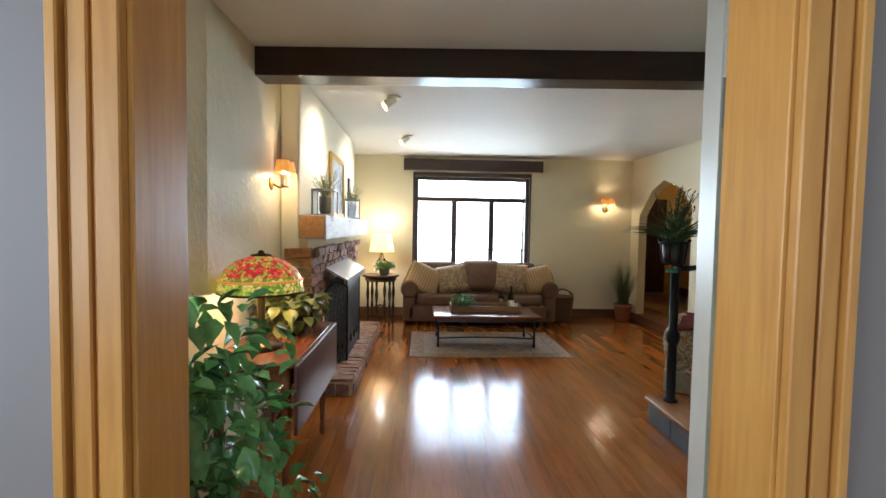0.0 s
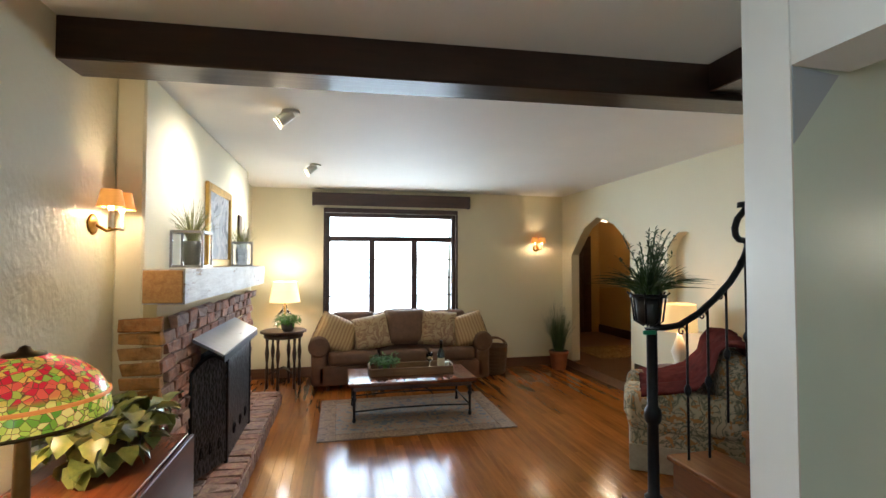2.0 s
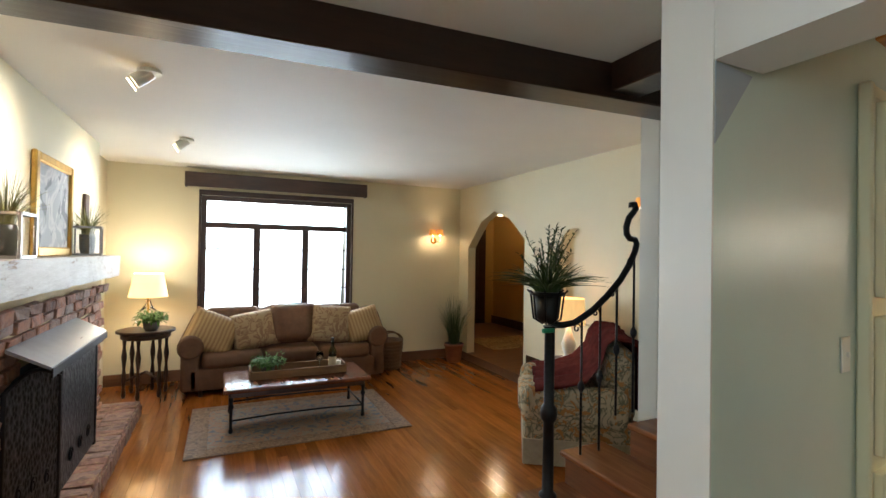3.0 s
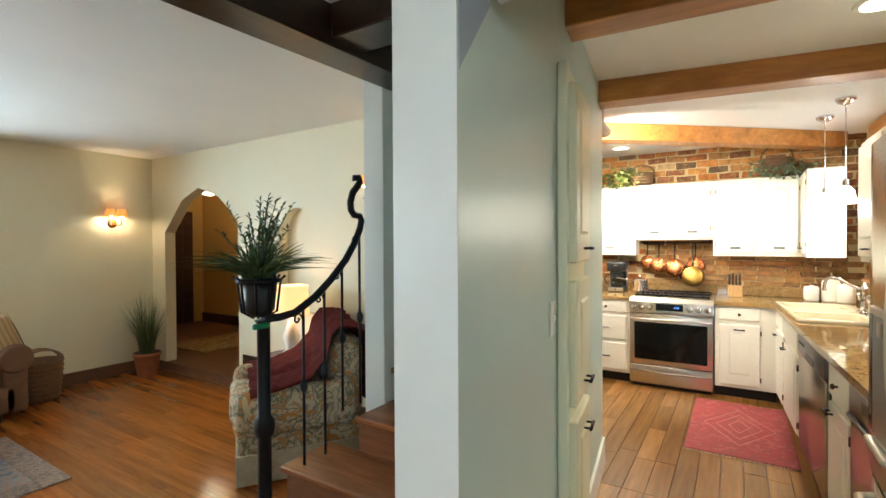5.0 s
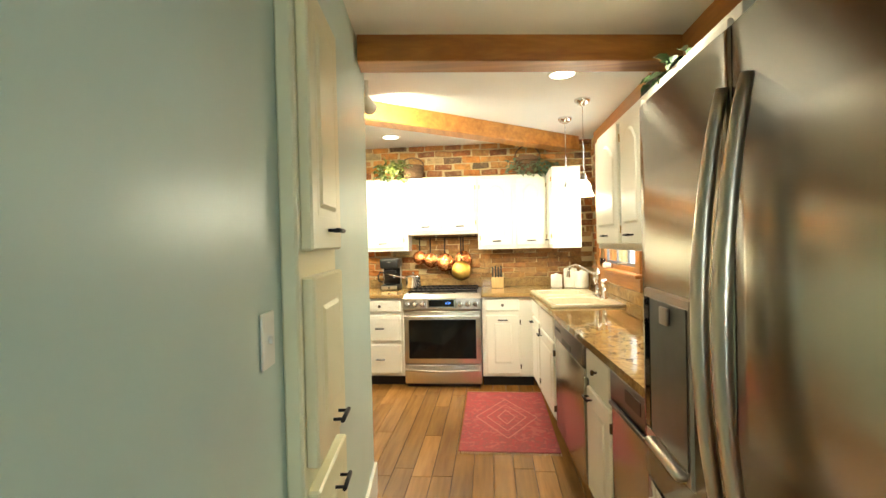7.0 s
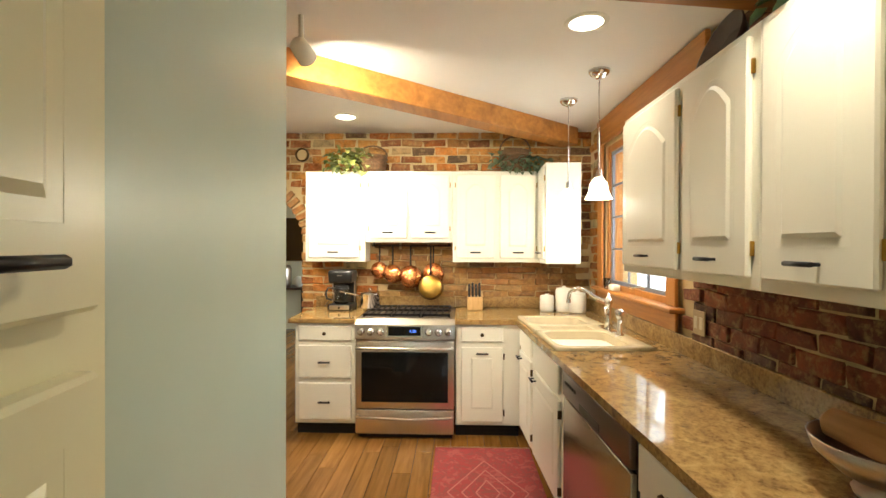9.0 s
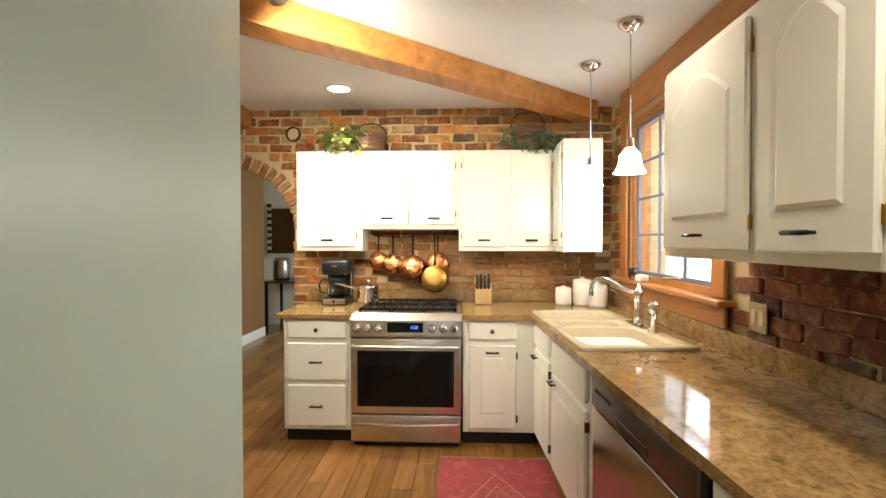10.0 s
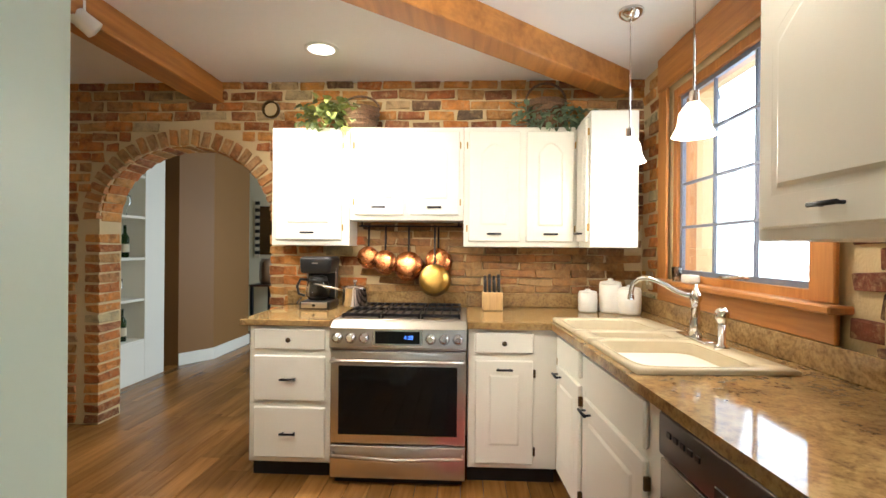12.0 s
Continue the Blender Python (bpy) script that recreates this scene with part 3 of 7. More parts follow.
# ---- living room: window ----
win = thing("window_1", (2.615, 8.0, 0), "large dark-framed window with a transom and three casements", "window", kind="structure")
_x0, _x1 = -0.905, 0.905
_f = bmesh.new()
for a in ((_x0, _x0 + 0.06, 0.02, 0.10, 0.72, 2.185), (_x1 - 0.06, _x1, 0.02, 0.10, 0.72, 2.185), (_x0 + 0.06, _x1 - 0.06, 0.02, 0.10, 2.13, 2.185),
          (_x0 + 0.06, _x1 - 0.06, 0.02, 0.10, 1.80, 1.87), (_x0 + 0.06, _x1 - 0.06, 0.02, 0.10, 0.72, 0.80),
          (-0.32, -0.24, 0.02, 0.10, 0.80, 1.80), (0.27, 0.35, 0.02, 0.10, 0.80, 1.80)):
    box(*a, 0.006, _f)
part("window_frame", _f, M_DARKWOOD, win, "dark-stained wooden frame")
part("window_sill", box(_x0 - 0.06, _x1 + 0.06, -0.06, 0.02, 0.70, 0.735, 0.006), M_DARKWOOD, win)
for a, b_ in ((_x0 + 0.06, -0.32), (-0.24, 0.27), (0.35, _x1 - 0.06)):
    _p = part("pane", box(a, b_, 0.06, 0.066, 0.80, 1.80), M_GLASS, win)
    _p.visible_shadow = False
    for z in (1.05, 1.30, 1.55):
        part("muntin", box(a, b_, 0.045, 0.074, z - 0.008, z + 0.008), M_DARKWOOD, win)
_p = part("pane", box(_x0 + 0.06, _x1 - 0.06, 0.06, 0.066, 1.87, 2.13), M_GLASS, win)
_p.visible_shadow = False
for a in ((_x0 - 0.025, _x0, -0.012, 0.02, 0.735, 2.25), (_x1, _x1 + 0.025, -0.012, 0.02, 0.735, 2.25)):
    part("casing", box(*a, 0.004), M_DARKWOOD, win)
part("head_casing", box(_x0 - 0.025, _x1 + 0.025, -0.012, 0.02, 2.19, 2.25, 0.004), M_DARKWOOD, win)
val = thing("window_valance", (2.62, 8.0, 2.27), "dark-stained wooden valance box over the window", "valance")
part("front_board", box(-1.08, 1.08, -0.12, -0.10, 0.0, 0.17, 0.005), M_DARKWOOD, val)
part("top_board", box(-1.08, 1.08, -0.10, -0.002, 0.15, 0.17, 0.004), M_DARKWOOD, val)
for s in (-1, 1):
    part("end_board", box(s * 1.08 - 0.02 * (s > 0), s * 1.08 + 0.02 * (s < 0), -0.10, -0.002, 0.0, 0.15, 0.004), M_DARKWOOD, val)

# ---- living room: fireplace ----
M_MANTEL = Nodes("worn_white_timber")
_v = M_MANTEL.coords((1, 0.25, 1))
M_MANTEL.colour(M_MANTEL.ramp(M_MANTEL.noise(_v, 9, 6, 0.75), [(0.36, (0.20, 0.11, 0.05)), (0.44, (0.44, 0.41, 0.37)), (0.7, (0.56, 0.54, 0.50))]))
M_MANTEL.bump(M_MANTEL.noise(_v, 14, 5), 0.7, 0.01)
M_MANTEL = M_MANTEL.set(0.6)
M_MANTELEND = timber("sawn_beam_end", (0.30, 0.14, 0.04), (0.48, 0.27, 0.09), "y", 0.6, 30)
mant = thing("mantel", (0.92, 5.48, 1.29), "heavy timber mantel shelf with worn white paint", "mantel")
_m = box(0, 0.20, -1.30, 1.31, 0, 0.18)
bmesh.ops.subdivide_edges(_m, edges=[e for e in _m.edges if abs(e.verts[0].co.y - e.verts[1].co.y) > 1], cuts=24)
for v in _m.verts:
    v.co += Vector((noise.noise(v.co * 5), 0, noise.noise(v.co * 5 + Vector((9, 0, 0))))) * (0.008 if v.co.x > 0.1 else 0)
part("beam_body", _m, M_MANTEL, mant)
part("sawn_end", box(0.004, 0.192, -1.312, -1.300, 0.006, 0.174, 0.004), M_MANTELEND, mant, "orange-brown sawn beam end")
piece("fireplace_core", join(join(box(0.921, 0.985, 4.195, 4.80, 0, 1.288), box(0.921, 0.985, 6.15, 6.785, 0, 1.288)), box(0.921, 0.985, 4.80, 6.15, 0.88, 1.288)), M_MORTAR, "mortar core of the brick fireplace")
piece("firebox", box(0.922, 0.93, 4.80, 6.15, 0.14, 0.88), M_SOOT, "soot-blackened firebox opening")
piece("hearth_core", box(0.93, 1.285, 4.46, 6.83, 0, 0.115), M_MORTAR, "mortar bed of the raised brick hearth")
hood = thing("fireplace_hood", (1.0, 5.45, 0.9), "slanting grey sheet-metal hood over the firebox", "hood")
_h = bmesh.new()
_pts = [(0.02, 0.135), (0.20, 0.035), (0.20, 0.02), (0.02, 0.115)]
_lo = [_h.verts.new((x, -0.78, z)) for x, z in _pts]
_hi = [_h.verts.new((x, 0.42, z)) for x, z in _pts]
_h.faces.new(_lo), _h.faces.new(_hi[::-1])
for i in range(4):
    _h.faces.new((_lo[i], _hi[i], _hi[(i + 1) % 4], _lo[(i + 1) % 4]))
bmesh.ops.recalc_face_normals(_h, faces=_h.faces[:])
part("sheet", _h, metal("hood_sheet_metal", (0.30, 0.32, 0.37), 0.35, 0.15), hood)
part("lip", box(0.198, 0.206, -0.78, 0.42, -0.02, 0.03, 0.003), M_IRON, hood)

M_MESH = Nodes("black_wire_mesh")
_w = M_MESH.add("ShaderNodeTexVoronoi", Scale=52)
M_MESH.link(M_MESH.coords((1, 1, 0.6)), _w.inputs["Vector"])
M_MESH.colour(M_MESH.ramp(_w.outputs["Distance"], [(0.3, (0.010, 0.010, 0.012)), (0.75, (0.07, 0.07, 0.08))]))
M_MESH.bump(_w.outputs["Distance"], 0.8, 0.006)
M_MESH = M_MESH.set(0.4, 0.4)
scr = thing("fire_screen", (0, 0, 0.141), "three-fold black iron fire screen on the hearth", "fire screen")
for i, (a, b_) in enumerate((((1.02, 4.66), (1.15, 5.0)), ((1.15, 5.01), (1.15, 5.80)), ((1.15, 5.81), (1.04, 6.2)))):
    a, b_ = Vector(a), Vector(b_)
    d, L = (b_ - a).normalized(), (b_ - a).length
    top = 0.74 if i == 1 else 0.68
    arch = [(s / 10 * L, top + 0.07 * math.sin(math.pi * s / 10)) for s in range(11)]
    pf = part("panel_frame", tube([(a.x, a.y, 0)] + [(a.x + d.x * s, a.y + d.y * s, z) for s, z in arch] + [(b_.x, b_.y, 0)], 0.012, 6), M_IRON, scr)
    mb = bmesh.new()
    n_ = Vector((d.y, -d.x)) * 0.004
    for k in range(10):
        (s0, z0_), (s1, z1_) = arch[k], arch[k + 1]
        for sg in (1, -1):
            q = [mb.verts.new((a.x + d.x * s + sg * n_.x, a.y + d.y * s + sg * n_.y, z)) for s, z in ((s0, 0.02), (s1, 0.02), (s1, z1_), (s0, z0_))]
            mb.faces.new(q if sg > 0 else q[::-1])
    part("mesh_panel", mb, M_MESH, pf)
    for k in (0.25, 0.5, 0.75):
        cx, cy = a.x + d.x * L * k + 0.01, a.y + d.y * L * k
        part("scroll", tube([(cx, cy + 0.04 * math.cos(u) * (1 - u / 12), 0.16 + 0.05 * math.sin(u) * (1 - u / 12)) for u in [j * 0.6 for j in range(14)]], 0.005, 5), M_IRON, pf)

pic = thing("framed_picture", (0.925, 5.64, 1.472), "gilt-framed pale landscape print standing on the mantel", "picture")
_g = bmesh.new()
for a in ((0, 0.03, -0.38, -0.32, 0, 0.64), (0, 0.03, 0.32, 0.38, 0, 0.64), (0, 0.03, -0.32, 0.32, 0.58, 0.64), (0, 0.03, -0.32, 0.32, 0, 0.06)):
    box(*a, 0.008, _g)
part("frame", _g, metal("gilt_frame", (0.60, 0.37, 0.10), 0.35, 0.3), pic, "gold frame")
part("print", box(0.004, 0.012, -0.32, 0.32, 0.06, 0.58), floral("pale_landscape_print", (0.38, 0.41, 0.44), (0.55, 0.56, 0.56), 3, (0.22, 0.24, 0.26)), pic, "pale blue-grey print")
pic2 = thing("small_panel_picture", (0.925, 6.45, 1.55), "small dark wooden panel picture above the mantel", "picture")
part("panel", box(0, 0.02, -0.06, 0.06, 0, 0.42, 0.004), M_DARKWOOD, pic2)

rnd = random.Random(4)
lan = thing("lantern_vase", (1.02, 4.64, 1.474), "dark metal lantern frame holding a pot of straw grass", "lantern", "lanterns on the mantel")
_g = bmesh.new()
for sx in (-1, 1):
    for sy in (-1, 1):
        box(sx * 0.085 - 0.006, sx * 0.085 + 0.006, sy * 0.10 - 0.006, sy * 0.10 + 0.006, 0, 0.22, 0, _g)
for z in (0, 0.205):
    for s in (-1, 1):
        box(-0.077, 0.077, s * 0.10 - 0.008, s * 0.10 + 0.008, z, z + 0.015, 0, _g)
        box(s * 0.085 - 0.008, s * 0.085 + 0.008, -0.092, 0.092, z, z + 0.015, 0, _g)
part("frame", _g, metal("pewter_frame", (0.30, 0.28, 0.26), 0.35, 0.25), lan)
for s in (-1, 1):
    part("pane", box(-0.077, 0.077, s * 0.10 - 0.002, s * 0.10 + 0.002, 0.015, 0.205), M_LANTERNPANE, lan).visible_shadow = False
part("pot", lathe([(0.04, 0.012), (0.05, 0.05), (0.052, 0.16)], 14), plain("dark_green_glaze", (0.05, 0.05, 0.035), 0.3), lan)
part("grass", blades(150, 0.035, 0.30, 0.16, 0.005, rnd), M_STRAW, lan, at=pose(0, 0, 0.15))
copy_thing(lan, pose(1.02, 6.12, 1.474, 0, 0, 8))


def sconce(at, rz, power, double=True):
    s = thing("wall_sconce", at, "brass wall sconce with a lit amber shade and candle tubes", "wall lamp", "wall sconces", rz)
    part("backplate", lathe([(0.045, 0), (0.05, 0.004), (0.035, 0.014), (0.012, 0.018)], 16), M_BRASS, s, at=pose(0, 0, 0, 90, 0, 0))
    part("arm", tube([(0, -0.01, 0), (0, -0.06, -0.03), (0, -0.10, -0.02)], 0.007, 8), M_BRASS, s)
    part("crossbar", tube([(-0.07, -0.10, -0.02), (0.07, -0.10, -0.02)], 0.006, 8), M_BRASS, s)
    for k in (-0.055, 0.055):
        c = part("candle_tube", cyl(0.011, 0.011, -0.02, 0.06, 10, (k, -0.10)), M_WHITE, s, "cream candle tube")
        part("bulb", lathe([(0.006, 0.058), (0.013, 0.072), (0.004, 0.10)], 10, (k, -0.10)), M_BULB, c)
        part("shade", lathe([(0.056, 0.075), (0.040, 0.155)], 18, (k, -0.10), closed=False), M_SHADE_SCONCE, s, "amber half-open shade")
    lo = Matrix.Translation(at) @ pose(0, 0, 0, 0, 0, rz)
    for k in (-0.055, 0.055):
        lamp("sconce_light", "POINT", lo @ Vector((k, -0.10, 0.082)), power, TUNGSTEN, size=0.015)
    return s


sconce((0.782, 3.98, 1.68), 90, 11)
sconce((4.74, 7.998, 1.72), 0, 9)
sconce((5.168, 4.48, 1.86), -90, 0.8)

# ---- living room: ceiling spots ----
for _at, _aim in (((1.58, 4.71, 2.5), (0.95, 4.75, 1.7)), ((1.65, 6.4, 2.5), (0.95, 6.35, 1.65))):
    sp = thing("ceiling_spot", _at, "white cylindrical ceiling spotlight turned to the chimney", "spotlight", "ceiling spotlights")
    part("canopy", cyl(0.06, 0.055, -0.02, -0.001, 18), M_WHITE, sp)
    part("head", cyl(0.030, 0.040, -0.05, 0.05, 18), M_WHITE, sp, at=pose(-0.03, 0, -0.045, 0, 55, 0) @ pose(0, 0, 0, 180))
    part("lens", cyl(0.036, 0.036, -0.003, 0.003, 18), M_BULB, sp, at=pose(-0.082, 0, -0.092, 0, 55, 0))
    lamp("spot_light", "SPOT", (_at[0] - 0.10, _at[1], _at[2] - 0.105), 66, SOFT_WHITE, _aim, 0.04, angle=125, blend=1.0)

# ---- living room: sofa ----
sofa = thing("sofa", (2.67, 7.55, 0), "brown upholstered sofa with rolled arms under the window", "sofa")
part("base", rounded(-1.02, 1.02, -0.36, 0.36, 0.06, 0.30, 0.03), M_LEATHER, sofa)
part("backrest", rounded(-0.95, 0.95, 0.16, 0.40, 0.28, 0.84, 0.09), M_LEATHER, sofa)
for s in (-1, 1):
    part("arm", rounded(s * 1.0 - 0.09, s * 1.0 + 0.09, -0.36, 0.36, 0.06, 0.52, 0.04), M_LEATHER, sofa)
    part("arm_roll", lathe([(0.02, -0.39), (0.10, -0.385), (0.125, -0.36), (0.125, 0.36), (0.10, 0.38)], 20), M_LEATHER, sofa, at=pose(s * 1.0, 0, 0.52, 90, 0, 0))
for k in range(3):
    part("seat_cushion", rounded(-0.895 + 0.60 * k, -0.305 + 0.60 * k, -0.40, 0.18, 0.29, 0.46, 0.055), M_LEATHER, sofa)
    part("back_cushion", rounded(-0.89 + 0.60 * k, -0.31 + 0.60 * k, 0.04, 0.22, 0.44, 0.88, 0.075), M_LEATHER, sofa)
for sx in (-0.9, 0.9):
    for sy in (-0.3, 0.3):
        part("foot", cyl(0.02, 0.03, 0, 0.07, 10, (sx, sy)), M_DARKWOOD, sofa)
for x, z, w, mat, lean, roll, lab in ((-0.80, 0.61, 0.50, M_STRIPE, 28, 24, "gold striped throw pillow with a dark cord edge"), (-0.38, 0.62, 0.47, M_DAMASK, 24, -10, "beige damask throw pillow with a medallion"),
                                      (0.03, 0.68, 0.50, M_LEATHER, 18, 0, "plain brown throw pillow"), (0.45, 0.65, 0.50, M_DAMASK, 24, 6, "beige damask throw pillow with a medallion"),
                                      (0.84, 0.62, 0.46, M_STRIPE, 26, -14, "tan throw pillow with a dark cord edge")):
    pl = thing("throw_pillow", (2.67 + x, 7.42, z), lab, "pillow", "pillows on the sofa")
    pl.matrix_world = pose(2.67 + x, 7.37 - 0.03 * abs(x), z + 0.03, lean * -1, roll, 0)
    part("cover", cushion(w, w * 0.9, 0.20), mat, pl)
    part("cord", tube([(w / 2 * math.copysign(abs(math.cos(u)) ** 0.4, math.cos(u)), 0, w * 0.45 * math.copysign(abs(math.sin(u)) ** 0.4, math.sin(u))) for u in [j * math.pi / 16 for j in range(33)]], 0.007, 5), M_FRINGE, pl)

# ---- living room: rug, coffee table ----
rug = thing("area_rug", (2.61, 6.2, 0), "faded oriental area rug with a brown border", "rug")
part("field", box(-0.74, 0.74, -0.46, 0.46, 0.001, 0.012, 0.003), M_RUGCLOTH, rug)
_g = bmesh.new()
for a in ((-0.89, -0.741, -0.6, 0.6), (0.741, 0.89, -0.6, 0.6), (-0.74, 0.74, -0.6, -0.461), (-0.74, 0.74, 0.461, 0.6)):
    box(*a, 0.001, 0.011, 0.003, _g)
part("border", _g, M_RUGEDGE, rug, "brown patterned border")
tab = thing("coffee_table", (2.6, 6.28, 0.012), "dark glossy coffee table with turned iron legs on a rug", "table")
part("tabletop", rounded(-0.62, 0.62, -0.33, 0.33, 0.335, 0.37, 0.010), M_MAHOG, tab)
part("apron", box(-0.57, 0.57, -0.29, 0.29, 0.29, 0.335, 0.006), M_DARKWOOD, tab)
for sx in (-1, 1):
    for sy in (-1, 1):
        part("leg", lathe([(0.014, 0), (0.018, 0.02), (0.012, 0.04), (0.013, 0.19), (0.024, 0.215), (0.013, 0.24), (0.018, 0.27), (0.018, 0.30)], 12, (sx * 0.56, sy * 0.27)), M_IRON, tab)
for s in (-1, 1):
    part("stretcher", tube([(-0.56, s * 0.27, 0.10), (-0.2, s * 0.27, 0.115), (0.2, s * 0.27, 0.115), (0.56, s * 0.27, 0.10)], 0.008, 6), M_IRON, tab)
    part("side_stretcher", tube([(s * 0.56, -0.27, 0.10), (s * 0.56, 0.27, 0.10)], 0.008, 6), M_IRON, tab)
tray = thing("wooden_tray", (2.62, 6.33, 0.383), "long rustic wooden tray on the coffee table", "tray")
M_TRAY = timber("rustic_tray_wood", (0.13, 0.06, 0.022), (0.27, 0.15, 0.06), "x", 0.6, 20)
part("bottom", box(-0.42, 0.42, -0.13, 0.13, 0, 0.012, 0.003), M_TRAY, tray)
for s in (-1, 1):
    part("side", box(-0.42, 0.42, s * 0.135 - 0.01, s * 0.135 + 0.01, 0, 0.075, 0.004), M_TRAY, tray)
    part("end", box(s * 0.42 - 0.01, s * 0.42 + 0.01, -0.124, 0.124, 0, 0.085, 0.004), M_TRAY, tray)


def potted(name, at, label, pot_profile, pot_mat, crown, crown_mat, crown_z, group=""):
    p = thing(name, at, label, "plant", group)
    part("pot", lathe(pot_profile, 18), pot_mat, p)
    z = pot_profile[-1][1]
    part("soil", cyl(pot_profile[-1][0] * 0.92, pot_profile[-1][0] * 0.92, z - 0.02, z + 0.003, 16), M_SOIL, p)
    part("leaves", crown, crown_mat, p, at=pose(0, 0, crown_z))
    return p


M_POT = plain("grey_stone_pot", (0.10, 0.09, 0.08), 0.7, 0, 0.2, 20, 0.2)
potted("fern", (2.35, 6.33, 0.396), "small green fern in a grey pot on the tray", [(0.04, 0), (0.055, 0.03), (0.06, 0.07)], M_POT,
       leafy(420, (0, 0, 0.05), (0.15, 0.13, 0.06), 0.05, 0.018, rnd), M_FERN, 0.07)
gob = thing("wine_glass", (2.82, 6.34, 0.396), "clear stemmed wine glass on the tray", "glass")
part("bowl", lathe([(0.004, 0.08), (0.03, 0.095), (0.038, 0.125), (0.032, 0.17), (0.030, 0.17), (0.035, 0.125), (0.004, 0.088)], 16), M_CLEAR, gob)
part("stem", lathe([(0.033, 0), (0.03, 0.003), (0.004, 0.008), (0.004, 0.08)], 16), M_CLEAR, gob)
bot = thing("wine_bottle", (2.94, 6.33, 0.396), "dark green wine bottle with a cream label", "bottle")
part("body", lathe([(0.036, 0), (0.038, 0.01), (0.038, 0.17), (0.015, 0.22), (0.014, 0.27)], 18), M_GREENGLASS, bot)
part("label", lathe([(0.0385, 0.04), (0.0385, 0.12)], 18, closed=False), M_PAPER, bot, "cream paper label")
part("cap", cyl(0.016, 0.016, 0.262, 0.30, 14), M_BLACK, bot)
jar = thing("candle_jar", (3.0, 6.35, 0.396), "small pale candle jar on the tray", "candle")
part("jar", cyl(0.03, 0.03, 0, 0.07, 16), M_WHITE, jar)

# ---- living room: side table with lamp ----
st = thing("side_table", (1.24, 7.52, 0), "dark turned-leg pedestal side table", "table")
part("tabletop", lathe([(0.25, 0.66), (0.27, 0.665), (0.27, 0.685), (0.26, 0.69)], 28), M_DARKWOOD, st)
part("apron", lathe([(0.22, 0.60), (0.23, 0.61), (0.23, 0.66)], 24), M_DARKWOOD, st)
for k in range(6):
    u = k * math.pi / 3 + 0.3
    part("leg", lathe([(0.012, 0), (0.02, 0.03), (0.013, 0.10), (0.022, 0.2), (0.012, 0.3), (0.026, 0.42), (0.013, 0.52), (0.02, 0.60)], 10, (0.19 * math.cos(u), 0.19 * math.sin(u))), M_DARKWOOD, st)
    if k % 2:
        part("stretcher", tube([(0.19 * math.cos(u), 0.19 * math.sin(u), 0.17), (0, 0, 0.24)], 0.013, 6), M_DARKWOOD, st)
tl = thing("table_lamp", (1.24, 7.62, 0.691), "clear glass gourd table lamp with a lit cream shade", "lamp")
part("base", lathe([(0.05, 0), (0.10, 0.03), (0.115, 0.10), (0.08, 0.18), (0.03, 0.25), (0.022, 0.30)], 22), M_CLEAR, tl, "clear glass base")
part("stem", cyl(0.008, 0.008, 0.0, 0.40, 8), M_BRASS, tl)
part("shade", lathe([(0.185, 0.33), (0.14, 0.58)], 28, closed=False), M_SHADE, tl, "lit cream fabric shade")
part("bulb", lathe([(0.01, 0.38), (0.03, 0.42), (0.01, 0.47)], 12), M_BULB, tl)
lamp("table_lamp_light", "POINT", (1.24, 7.62, 1.20), 16, SOFT_WHITE, size=0.05)
# Extra point light above the shade, no bulb, added to brighten the wall.
lamp("table_lamp_wall_fill", "POINT", (1.24, 7.60, 1.33), 10, WARM, size=0.04)
potted("fern", (1.30, 7.38, 0.691), "bushy green fern in a dark pot on the side table", [(0.05, 0), (0.07, 0.03), (0.075, 0.09)], M_POT,
       leafy(400, (0, 0, 0.05), (0.15, 0.15, 0.07), 0.055, 0.02, rnd), M_FERN, 0.09)

# ---- living room: basket and corner plant ----
bk = thing("wicker_basket", (3.98, 7.68, 0), "tall brown wicker basket beside the sofa", "basket")
part("body", lathe([(0.13, 0), (0.15, 0.03), (0.18, 0.36), (0.185, 0.38), (0.165, 0.38), (0.14, 0.05)], 24), M_WICKER, bk)
for k in range(1, 8):
    part("band", lathe([(0.148 + 0.0045 * k - 0.002, 0.045 * k - 0.012), (0.155 + 0.0045 * k, 0.045 * k), (0.148 + 0.0045 * k - 0.002, 0.045 * k + 0.012)], 24, closed=False), M_WICKER, bk)
for s in (-1, 1):
    part("handle", tube([(0.17 * math.cos(u), s * 0.05, 0.36 + 0.12 * math.sin(u)) for u in [j * math.pi / 8 for j in range(9)]], 0.010, 6), M_WICKER, bk)
potted("reed_plant", (4.95, 7.70, 0), "tall reed grass in a terracotta pot in the corner", [(0.09, 0), (0.10, 0.02), (0.13, 0.22), (0.14, 0.225), (0.14, 0.26)], M_TERRACOTTA,
       blades(260, 0.08, 0.78, 0.24, 0.008, rnd, 0.4, 6, 0.45), M_REED, 0.25)

